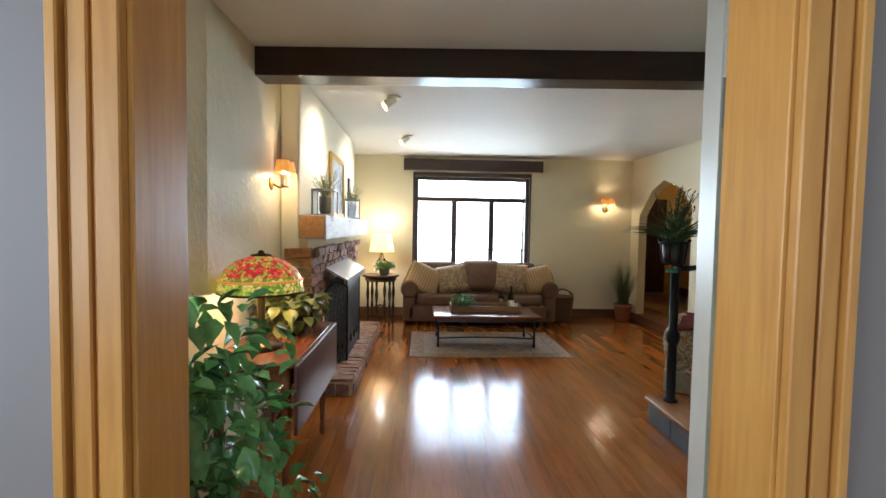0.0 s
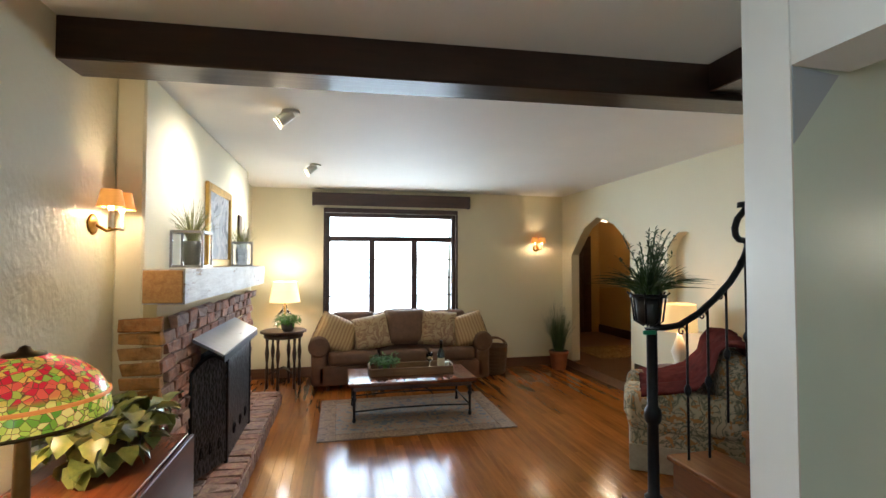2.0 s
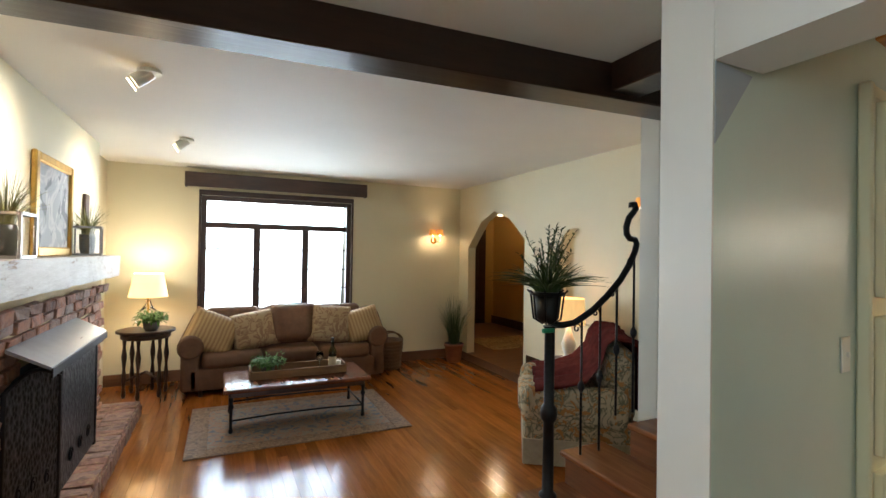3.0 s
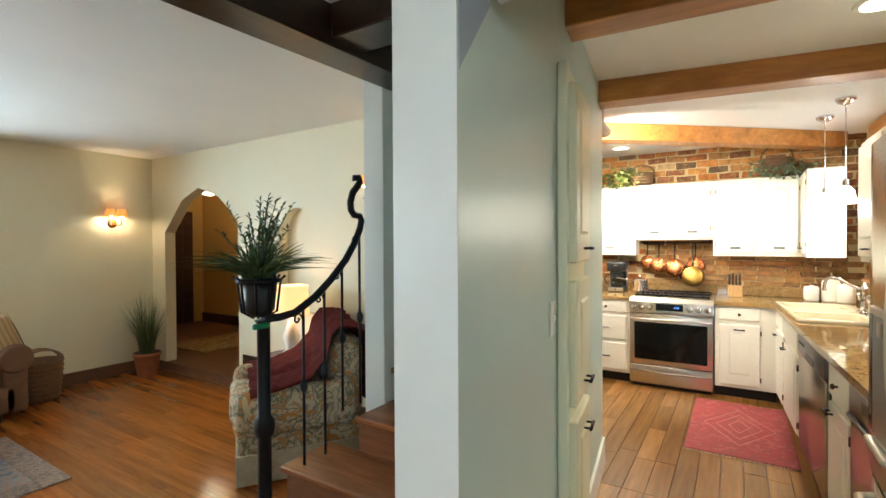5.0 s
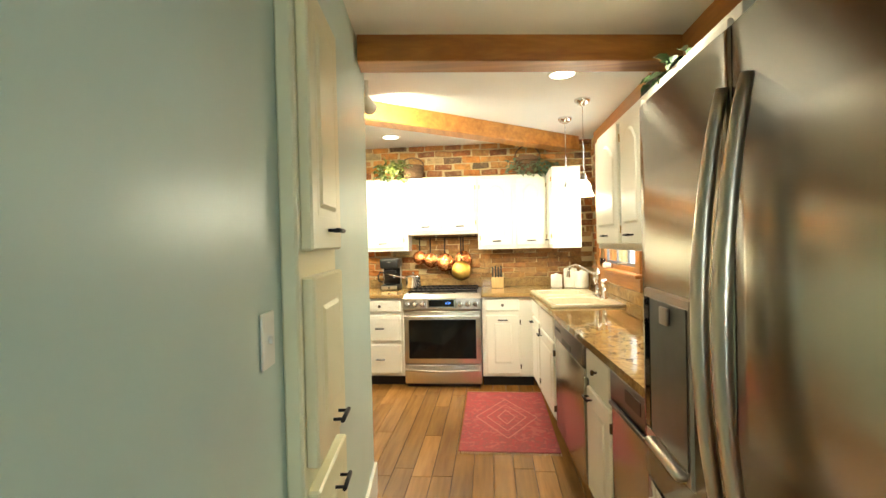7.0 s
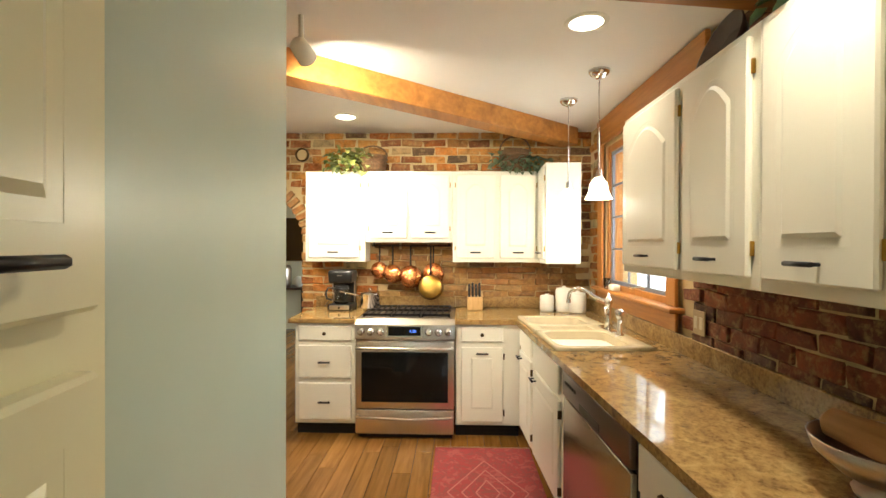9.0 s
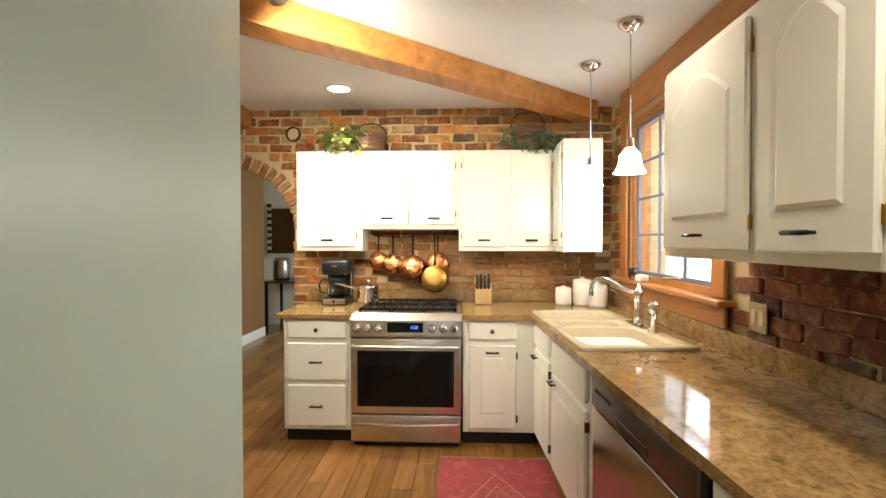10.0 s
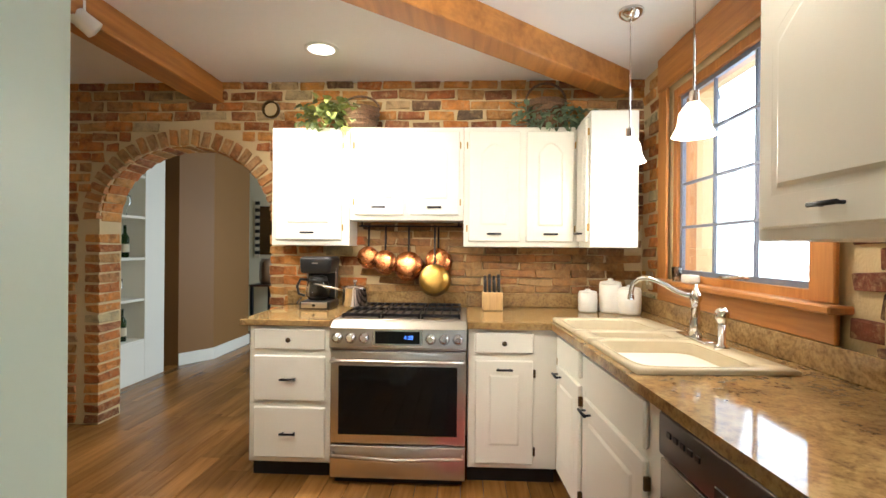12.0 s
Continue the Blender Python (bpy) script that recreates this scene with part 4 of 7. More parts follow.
# ---- living room: drop-leaf table by the wall ----
dt = thing("drop_leaf_table", (1.02, 3.345, 0), "red-brown drop-leaf table with its leaf hanging", "table")
M_DT = timber("cherry_tabletop", (0.14, 0.038, 0.013), (0.27, 0.085, 0.028), "y", 0.22, 16)
M_LEAF = timber("worn_mahogany_leaf", (0.065, 0.026, 0.022), (0.13, 0.055, 0.045), "y", 0.35, 16)
part("tabletop", rounded(-0.20, 0.225, -0.50, 0.50, 0.72, 0.742, 0.007), M_DT, dt)
part("hanging_leaf", rounded(0.228, 0.248, -0.50, 0.50, 0.40, 0.735, 0.007), M_LEAF, dt, "dull dark hanging leaf")
part("apron", box(-0.17, 0.19, -0.44, 0.44, 0.60, 0.718, 0.004), M_DT, dt)
for sx in (-0.15, 0.17):
    for sy in (-0.42, 0.42):
        part("leg", lathe([(0.012, 0), (0.02, 0.04), (0.014, 0.08), (0.022, 0.3), (0.026, 0.50), (0.018, 0.54), (0.026, 0.56), (0.026, 0.70)], 12, (sx, sy)), M_DT, dt)

M_TIFFANY = Nodes("stained_glass_shade")
_tc = M_TIFFANY.coords((1, 1, 1))
_vo = M_TIFFANY.add("ShaderNodeTexVoronoi", Scale=52)
M_TIFFANY.link(_tc, _vo.inputs["Vector"])
_ve = M_TIFFANY.add("ShaderNodeTexVoronoi", Scale=52)
_ve.feature = "DISTANCE_TO_EDGE"
M_TIFFANY.link(_tc, _ve.inputs["Vector"])
_sx = M_TIFFANY.add("ShaderNodeSeparateXYZ")
M_TIFFANY.link(_tc, _sx.inputs[0])
_sc = M_TIFFANY.add("ShaderNodeSeparateColor")
M_TIFFANY.link(_vo.outputs["Color"], _sc.inputs[0])
_red = M_TIFFANY.ramp(_sc.outputs[0], [(0.2, (0.55, 0.02, 0.03)), (0.5, (0.75, 0.10, 0.05)), (0.75, (0.22, 0.36, 0.04)), (1.0, (0.80, 0.35, 0.06))])
_grn = M_TIFFANY.ramp(_sc.outputs[0], [(0.15, (0.12, 0.26, 0.02)), (0.55, (0.46, 0.48, 0.06)), (1.0, (0.80, 0.55, 0.16))])
_hz = M_TIFFANY.ramp(_sx.outputs[2], [(0.375, (0, 0, 0)), (0.395, (1, 1, 1))])
_gl = M_TIFFANY.mix(_hz, _grn, _red)
_gl = M_TIFFANY.mix(M_TIFFANY.ramp(_ve.outputs["Distance"], [(0.015, (0, 0, 0)), (0.05, (1, 1, 1))]), (0.10, 0.05, 0.02), _gl)
M_TIFFANY.colour(_gl)
M_TIFFANY.link(_gl, M_TIFFANY.bsdf.inputs["Emission Color"])
M_TIFFANY = M_TIFFANY.set(0.2, Emission_Strength=0.75)
M_BAND = glow("orange_glass_band", (0.8, 0.25, 0.05), 0.6)
tf = thing("stained_glass_lamp", (1.0, 3.14, 0.743), "stained-glass table lamp with red flowers and green leaves", "lamp")
part("base", lathe([(0.105, 0), (0.11, 0.012), (0.09, 0.03), (0.045, 0.045), (0.022, 0.06), (0.018, 0.30), (0.02, 0.36)], 24), M_BRONZE, tf, "dark bronze base")
part("shade", lathe([(0.212, 0.30), (0.214, 0.312), (0.208, 0.365), (0.18, 0.415), (0.125, 0.462), (0.05, 0.488)], 40, closed=False), M_TIFFANY, tf, "lit stained-glass shade", at=None)
part("rim", lathe([(0.208, 0.294), (0.216, 0.296), (0.216, 0.305), (0.208, 0.307)], 40, closed=False), M_BRONZE, tf)
part("band", lathe([(0.2095, 0.358), (0.2125, 0.360), (0.2115, 0.368), (0.2085, 0.370)], 40, closed=False), M_BAND, tf, "orange glass band")
part("finial", lathe([(0.055, 0.484), (0.05, 0.494), (0.02, 0.499), (0.012, 0.512), (0.002, 0.517)], 18), M_BRONZE, tf)
lamp("stained_glass_lamp_light", "POINT", (1.0, 3.14, 1.04), 11, TUNGSTEN, size=0.05)
potted("ivy_plant", (1.04, 3.58, 0.743), "variegated ivy in a low pot on the table", [(0.07, 0), (0.10, 0.03), (0.11, 0.10)], M_BRONZE,
       leafy(230, (0, 0, 0.06), (0.22, 0.27, 0.11), 0.085, 0.08, rnd, 0.5), M_IVY, 0.08)

# ---- hall: ficus and entry door ----
fc = thing("ficus_tree", (1.10, 2.10, 0), "leafy green ficus in a wicker pot near the doorway", "plant")
part("pot", lathe([(0.13, 0), (0.15, 0.03), (0.17, 0.26), (0.16, 0.27)], 22), M_WICKER, fc)
part("soil", cyl(0.15, 0.15, 0.22, 0.25, 18), M_SOIL, fc)
part("trunk", tube([(0, 0, 0.22), (0.03, -0.02, 0.45), (0.0, -0.05, 0.7), (0.06, -0.06, 0.95)], 0.016, 8, taper=0.5), M_BARK, fc)
for k in range(7):
    u = k * 0.9
    part("branch", tube([(0.02, -0.04, 0.5 + 0.06 * k), (0.02 + 0.12 * math.cos(u), -0.05 + 0.12 * math.sin(u), 0.60 + 0.06 * k), (0.02 + 0.24 * math.cos(u), -0.06 + 0.22 * math.sin(u), 0.62 + 0.07 * k)], 0.007, 6, taper=0.4), M_BARK, fc)
_c = leafy(640, (0.04, -0.12, 0.83), (0.32, 0.36, 0.40), 0.088, 0.052, rnd, 0.7)
join(_c, leafy(110, (0.26, -0.14, 0.62), (0.26, 0.24, 0.28), 0.082, 0.046, rnd, 0.7))
part("crown", _c, M_FICUS, fc)

door = thing("entry_door", (0.0, 0.0, 0), "brown wooden entry door with an arched glass light", "door", kind="structure")
_a, _d = Vector((0.78, 3.02)), Vector((-0.36, -1.39)).normalized()
door.matrix_world = pose(0.78, 3.02, 0, 0, 0, math.degrees(math.atan2(_d.y, _d.x)))
M_DOOR = timber("brown_door_wood", (0.085, 0.035, 0.013), (0.17, 0.075, 0.027), "z", 0.4, 18)
_g = bmesh.new()
for a in ((0.34, 0.43, -0.02, 0.06, 0, 2.10), (1.24, 1.33, -0.02, 0.06, 0, 2.10), (0.43, 1.24, -0.02, 0.06, 2.02, 2.10)):
    box(*a, 0.006, _g)
part("casing", _g, M_DOOR, door)
_g = bmesh.new()
for a in ((0.435, 0.62, -0.09, -0.045, 0.01, 2.015), (1.05, 1.235, -0.09, -0.045, 0.01, 2.015), (0.62, 1.05, -0.09, -0.045, 1.75, 2.015), (0.62, 1.05, -0.09, -0.045, 0.01, 0.75)):
    box(*a, 0.004, _g)
part("door_leaf", _g, M_DOOR, door)
part("pane", box(0.62, 1.05, -0.07, -0.064, 0.75, 1.75), M_GLASS, door).visible_shadow = False

# ---- oak doorway casing ----
oc = thing("doorway_casing", (0, 0, 0), "golden oak door casing with moulded edges", "door casing", kind="structure")
for s, x in ((-1, 1.34), (1, 2.50)):
    part("jamb", box(min(x, x - s * 0.02), max(x, x - s * 0.02), 1.468, 1.642, 0, 2.12, 0.002), M_OAK, oc)
    for y0, y1, sg in ((1.445, 1.468, -1), (1.642, 1.662, 1)):
        g = bmesh.new()
        for u0, u1, t in ((-0.012, 0.030, 1.0), (0.030, 0.040, 0.55), (0.040, 0.072, 0.85), (0.072, 0.080, 0.6), (0.080, 0.100, 1.3)):
            ya, yb = (y1 - (y1 - y0) * t, y1) if sg < 0 else (y0, y0 + (y1 - y0) * t)
            box(min(x + s * u0, x + s * u1), max(x + s * u0, x + s * u1), ya, yb, 0, 2.12, 0.003, g)
        part("moulding", g, M_OAK, oc)
M_OAKX = timber("golden_oak_head", (0.33, 0.15, 0.042), (0.54, 0.30, 0.095), "x", 0.35, 22)
part("head_jamb", box(1.34, 2.50, 1.468, 1.642, 2.121, 2.138, 0.002), M_OAKX, oc)
for y0, y1 in ((1.445, 1.468), (1.642, 1.662)):
    part("head_moulding", box(1.24, 2.60, y0, y1, 2.122, 2.222, 0.004), M_OAKX, oc)

# ---- stairs ----
M_TREAD = timber("red_stair_tread", (0.16, 0.052, 0.018), (0.30, 0.115, 0.04), "y", 0.25, 16)
M_RISER = timber("red_stair_riser", (0.12, 0.038, 0.014), (0.22, 0.08, 0.03), "y", 0.35, 16)
M_SLATE = plain("grey_slate_tile", (0.10, 0.115, 0.13), 0.5, 0, 0.2, 6, 0.2)
stair = thing("staircase", (3.49, 2.66, 0), "reddish wooden staircase with a slate-faced bottom step", "stairs", kind="structure")
for k in range(6):
    x = 0.30 * k
    y_in = 2.48 + 0.13 * (min(x + 0.33, 1.675) + 0.48) + 0.05 - 2.66
    part("riser", box(x + 0.02, min(x + 0.32, 1.675), y_in, 1.075 if x > 0.5 else 1.28, 0.19 * k, 0.19 * k + 0.158), M_SLATE if k == 0 else M_RISER, stair)
    part("tread", box(x - 0.012, min(x + 0.33, 1.675), y_in, 1.075 if x > 0.5 else 1.30, 0.19 * k + 0.158, 0.19 * k + 0.19, 0.007), M_TREAD, stair)
for k in range(4):
    part("tile", box(0.012, 0.022, 0.02 + 0.32 * k, 0.33 + 0.32 * k - 0.012, 0.012, 0.15, 0.002), M_SLATE, stair)
piece("wall_stair", box(4.33, 5.168, 3.74, 3.885, 0.0, CEIL - 0.003, 0.004), M_PIER, "white-painted wall end beside the stairs")

rail = thing("stair_railing", (3.62, 3.86, 0), "black wrought-iron stair railing with a scrolled handrail", "railing")
part("newel_post", lathe([(0.05, 0.19), (0.05, 0.20), (0.032, 0.215), (0.030, 0.60), (0.044, 0.62), (0.048, 0.65), (0.044, 0.68), (0.029, 0.70), (0.029, 1.12), (0.04, 1.135)], 14), M_IRON, rail)
_rp = [(0, 1.14), (0.09, 1.135), (0.18, 1.145), (0.31, 1.21), (0.42, 1.29), (0.53, 1.39), (0.60, 1.48), (0.645, 1.56), (0.66, 1.61), (0.645, 1.635), (0.60, 1.64), (0.575, 1.665), (0.57, 1.71), (0.59, 1.765), (0.625, 1.80), (0.65, 1.83), (0.64, 1.855), (0.61, 1.85), (0.612, 1.832)]
part("handrail", tube([(x, 0, z) for x, z in _rp], 0.019, 10), M_IRON, rail)
for x, z0_, z1_ in ((0.23, 0.38, 1.165), (0.37, 0.38, 1.25), (0.50, 0.57, 1.36), (0.64, 0.57, 1.55)):
    bl = part("baluster", tube([(x, 0, z0_), (x, 0, z1_)], 0.0075, 6), M_IRON, rail)
    zk = (z0_ + z1_) / 2
    part("knot", lathe([(0.008, zk - 0.035), (0.019, zk - 0.01), (0.019, zk + 0.01), (0.008, zk + 0.035)], 8, (x, 0)), M_IRON, bl)
    part("scroll", tube([(x - 0.035 + 0.03 * math.cos(u) * (1 - u / 9), 0, z1_ - 0.055 + 0.03 * math.sin(u) * (1 - u / 9)) for u in [j * 0.55 for j in range(14)]], 0.005, 5), M_IRON, bl)

pt = thing("iron_planter", (3.60, 3.86, 1.156), "black iron basket planter with spiky grass on the newel post", "planter")
part("pot", lathe([(0.045, 0.0), (0.065, 0.03), (0.080, 0.17), (0.074, 0.17)], 18), M_BLACK, pt)
for k in range(8):
    u = k * math.pi / 4
    part("strap", tube([(0.03 * math.cos(u), 0.03 * math.sin(u), -0.005), (0.075 * math.cos(u), 0.075 * math.sin(u), 0.02), (0.092 * math.cos(u), 0.092 * math.sin(u), 0.16), (0.112 * math.cos(u), 0.112 * math.sin(u), 0.18)], 0.006, 5), M_IRON, pt)
part("ring", lathe([(0.085, 0.15), (0.098, 0.152), (0.098, 0.167), (0.085, 0.17)], 20, closed=False), M_IRON, pt)
part("soil", cyl(0.073, 0.075, 0.13, 0.155, 14), M_SOIL, pt)
_c = blades(190, 0.07, 0.26, 0.30, 0.013, rnd, 1.15, 6, 0.35)
join(_c, blades(40, 0.06, 0.25, 0.18, 0.010, rnd, 0.5, 6, 0.4))
part("leaves", _c, M_REED, pt, at=pose(0, 0, 0.17))
for _i in range(22):
    _c = bmesh.new()
    _a, _s, _h = rnd.uniform(0, 6.28), rnd.uniform(0.03, 0.20), rnd.uniform(0.18, 0.36)
    _p = [Vector((math.cos(_a) * _s * t ** 1.3, math.sin(_a) * _s * t ** 1.3, _h * t)) for t in (0, 0.25, 0.5, 0.75, 1.0)]
    tube(_p, 0.002, 5, _c)
    for _k in range(16):
        _t = 0.45 + 0.55 * _k / 15
        _q = Vector((math.cos(_a) * _s * _t ** 1.3, math.sin(_a) * _s * _t ** 1.3, _h * _t))
        leaf(_c, _q, (rnd.uniform(-1, 1), rnd.uniform(-1, 1), 0.7), 0.032, 0.011, rnd)
    part("sprig", _c, M_REED, pt, "thin upright sprig with tiny leaves", at=pose(0, 0, 0.17))
part("ribbon", rounded(-0.07, 0.01, -0.06, -0.04, -0.05, -0.025, 0.008), plain("green_ribbon", (0.01, 0.20, 0.09), 0.4), pt, "small green tag")

# ---- armchair, throw and lamp behind the stairs ----
ch = thing("armchair", (4.50, 4.70, 0), "floral upholstered armchair beside the stairs", "armchair", rz=236)
part("base", rounded(-0.40, 0.40, -0.38, 0.38, 0.02, 0.34, 0.03), M_FLORAL, ch)
part("skirt", box(-0.405, 0.405, -0.385, 0.385, 0.012, 0.20, 0.004), plain("plain_beige_skirt", (0.38, 0.32, 0.22), 0.8), ch, "plain beige skirt")
part("seat_cushion", rounded(-0.28, 0.28, -0.42, 0.22, 0.34, 0.50, 0.05), M_FLORAL, ch)
part("backrest", rounded(-0.36, 0.36, 0.20, 0.42, 0.30, 0.86, 0.09), M_FLORAL, ch)
for s in (-1, 1):
    part("arm", rounded(s * 0.34 - 0.09, s * 0.34 + 0.09, -0.40, 0.36, 0.28, 0.58, 0.08), M_FLORAL, ch)
th = thing("throw_blanket", (4.50, 4.70, 0.0), "burgundy throw draped over the armchair", "blanket", rz=236)
_t = bmesh.new()
_prof = [(-0.30, 0.535), (-0.12, 0.56), (0.05, 0.60), (0.15, 0.72), (0.19, 0.84), (0.25, 0.90), (0.34, 0.91), (0.43, 0.87), (0.455, 0.74), (0.46, 0.58), (0.465, 0.45), (0.47, 0.36)]
_rows = []
for i in range(19):
    u = i / 18 - 0.5
    _rows.append([_t.verts.new((u * 0.90 - 0.03, y + 0.035 * noise.noise(Vector((u * 10, j * 0.5, 3))), z + 0.05 * noise.noise(Vector((u * 9, j * 0.6, 0))) + 0.025)) for j, (y, z) in enumerate(_prof)])
for a, b_ in zip(_rows, _rows[1:]):
    for j in range(len(_prof) - 1):
        _t.faces.new((a[j], b_[j], b_[j + 1], a[j + 1])).smooth = True
_ge = bmesh.ops.extrude_face_region(_t, geom=_t.faces[:])
for v in [g for g in _ge["geom"] if isinstance(g, bmesh.types.BMVert)]:
    v.co += Vector((0, 0.008, 0.016))
bmesh.ops.recalc_face_normals(_t, faces=_t.faces[:])
part("cloth", _t, M_THROW, th)
lt = thing("lamp_table", (4.90, 5.21, 0), "small dark wooden lamp table", "table")
part("tabletop", cyl(0.22, 0.22, 0.53, 0.55, 24), M_DARKWOOD, lt)
part("pedestal", lathe([(0.15, 0), (0.14, 0.03), (0.03, 0.06), (0.03, 0.50), (0.06, 0.53)], 16), M_DARKWOOD, lt)
l2 = thing("table_lamp", (4.90, 5.21, 0.551), "table lamp with a lit amber drum shade", "lamp")
part("base", lathe([(0.07, 0), (0.075, 0.02), (0.04, 0.05), (0.07, 0.15), (0.03, 0.27), (0.012, 0.33)], 18), M_WHITE, l2)
part("shade", lathe([(0.15, 0.34), (0.14, 0.58)], 24, closed=False), M_SHADE_AMBER, l2, "lit amber drum shade")
lamp("stair_lamp_light", "POINT", (4.90, 5.21, 1.0), 3, WARM, size=0.05)
vent = thing("wall_vent", (5.168, 6.12, 0.2), "brown metal floor-level wall vent grille", "vent")
part("frame", box(-0.012, -0.001, -0.13, 0.13, 0, 0.17, 0.003), M_BRONZE, vent)
for k in range(6):
    part("slat", box(-0.018, -0.010, -0.11, 0.11, 0.02 + 0.024 * k, 0.032 + 0.024 * k), M_BRONZE, vent)

# ---- hall things ----
hd = thing("hall_door", (6.45, 10.198, 0.1), "dark wooden plank door in the hall", "door", kind="structure")
for k in range(5):
    part("plank", box(-0.45 + 0.18 * k, -0.275 + 0.18 * k, -0.04, -0.002, 0.01, 1.95, 0.004), M_DARKWOOD, hd)
hm = thing("hall_mat", (6.2, 8.2, 0.1), "cream and brown patterned hall mat", "rug")
part("cloth", box(-0.55, 0.55, -0.45, 0.45, 0.001, 0.012, 0.003), floral("hall_mat_wool", (0.40, 0.31, 0.16), (0.11, 0.06, 0.03), 8), hm)
hl = thing("hall_ceiling_light", (6.2, 8.5, 2.45), "white bowl hall ceiling light on a short stem", "ceiling light")
part("bowl", lathe([(0.02, -0.27), (0.09, -0.25), (0.14, -0.19), (0.14, -0.17), (0.015, -0.16), (0.015, -0.002)], 20), glow("lit_hall_bowl", (1.0, 0.80, 0.50), 4.0), hl)
lamp("hall_light", "POINT", (6.2, 8.5, 2.34), 46, TUNGSTEN, size=0.05)

# ---- passage: light switch and pantry doors ----
PASS = math.degrees(math.atan2(0.32, 2.46))
sw = thing("light_switch", (3.83, 2.5855, 1.158), "white toggle light switch on the green wall", "switch", rz=PASS)
part("plate", box(-0.036, 0.036, -0.006, -0.0005, 0, 0.117, 0.002), M_WHITE, sw)
part("toggle", box(-0.005, 0.005, -0.016, -0.006, 0.05, 0.068, 0.002), M_WHITE, sw)
_ps, _pz = 0.93, math.radians(PASS)
pd = thing("pantry_cupboard", (3.01 + _ps * math.cos(_pz), 2.48 + _ps * math.sin(_pz), 0), "cream-painted built-in pantry cupboard with three raised-panel doors", "cupboard", rz=PASS)
part("casing_edge", box(0, 0.022, -0.042, -0.001, 0, 2.14, 0.006), M_DOORCREAM, pd)
part("casing_board", box(0.022, 0.062, -0.034, -0.001, 0, 2.14, 0.003), M_DOORCREAM, pd)
part("head_board", box(0.062, 0.495, -0.031, -0.001, 2.095, 2.14, 0.003), M_DOORCREAM, pd)
part("face_frame", box(0.062, 0.495, -0.028, -0.001, 0, 2.095, 0.002), M_DOORCREAM, pd)


def raised_door(parent, u0, u1, z0, z1, y, material, arched=False, name="door", thick=0.02, m=None):
    """A cabinet door with a raised panel, facing -y."""
    d = part(name, box(u0, u1, y - thick, y, z0, z1, 0.006), material, parent)
    w, h = u1 - u0, z1 - z0
    ins = min(0.06, w * 0.17)
    b = bmesh.new()
    zt = z1 - ins
    rise = min(0.10, w * 0.2) if arched else 0.0
    n = 10

    def outline(k):
        pts = [(u0 + ins + k, z0 + ins * 1.5 + k), (u1 - ins - k, z0 + ins * 1.5 + k)]
        for i in range(n + 1):
            s = i / n
            pts.append((u1 - ins - k - (w - 2 * ins - 2 * k) * s, zt - k - rise + rise * math.sin(math.pi * s)))
        return pts
    loops = [[b.verts.new((u, y - thick - t, z)) for u, z in outline(k)] for k, t in ((0, 0.0005), (0.005, -0.005), (0.012, -0.005), (0.034, 0.006))]
    for lo, hi in zip(loops, loops[1:]):
        for i in range(len(lo)):
            b.faces.new((lo[i], lo[(i + 1) % len(lo)], hi[(i + 1) % len(lo)], hi[i]))
    b.faces.new(loops[-1])
    bmesh.ops.recalc_face_normals(b, faces=b.faces[:])
    part("panel", b, material, d)
    return d


def bar_pull(parent, u, z, y, length=0.09):
    b = tube([(u - length / 2, y - 0.028, z), (u + length / 2, y - 0.028, z)], 0.0065, 6)
    for s in (-1, 1):
        tube([(u + s * length * 0.36, y, z), (u + s * length * 0.36, y - 0.028, z)], 0.005, 6, b)
    return part("pull", b, M_IRON, parent, "black iron bar pull")


for z0_, z1_, zp in ((1.40, 2.08, 1.455), (0.855, 1.335, 0.915), (0.10, 0.80, 0.72)):
    dd = raised_door(pd, 0.068, 0.43, z0_, z1_, -0.0285, M_DOORCREAM, thick=0.034)
    bar_pull(dd, 0.28, zp, -0.0625, 0.10)
    for z in (z0_ + 0.06, z1_ - 0.06):
        part("hinge", box(0.436, 0.446, -0.050, -0.029, z - 0.03, z + 0.03, 0.002), M_DOORCREAM, dd)

# ---- kitchen: materials ----
M_GRANITE = Nodes("brown_granite")
_v = M_GRANITE.coords()
_a = M_GRANITE.ramp(M_GRANITE.noise(_v, 11, 6, 0.7, 1.0), [(0.28, (0.10, 0.055, 0.022)), (0.48, (0.29, 0.17, 0.06)), (0.7, (0.47, 0.32, 0.13))])
_c = M_GRANITE.ramp(M_GRANITE.noise(_v, 70, 3, 0.6), [(0.36, (0.06, 0.036, 0.018)), (0.55, (0.36, 0.24, 0.10))])
M_GRANITE.colour(M_GRANITE.mix(0.35, _a, _c))
M_GRANITE = M_GRANITE.set(0.07)
M_SINK = plain("cream_sink_enamel", (0.57, 0.48, 0.32), 0.2, 0, 0.03)
M_CERAMIC = plain("white_ceramic", (0.76, 0.73, 0.64), 0.3, 0, 0.04, 30, 0.1)
M_PENDANT = glow("lit_white_glass", (1.0, 0.86, 0.62), 5.0)
M_CANLIGHT = glow("lit_recessed_lens", (1.0, 0.90, 0.70), 9.0)
M_DISPLAY = glow("blue_clock_digits", (0.10, 0.25, 1.0), 2.0)
M_KNIFEWOOD = timber("beech_block", (0.42, 0.25, 0.09), (0.58, 0.38, 0.16), "z", 0.5, 30)
M_TOE = plain("black_toe_kick", (0.015, 0.013, 0.012), 0.8)
M_DARKSTEEL = metal("smoked_steel", (0.15, 0.125, 0.115), 0.3, 0.1, (1, 1, 60))
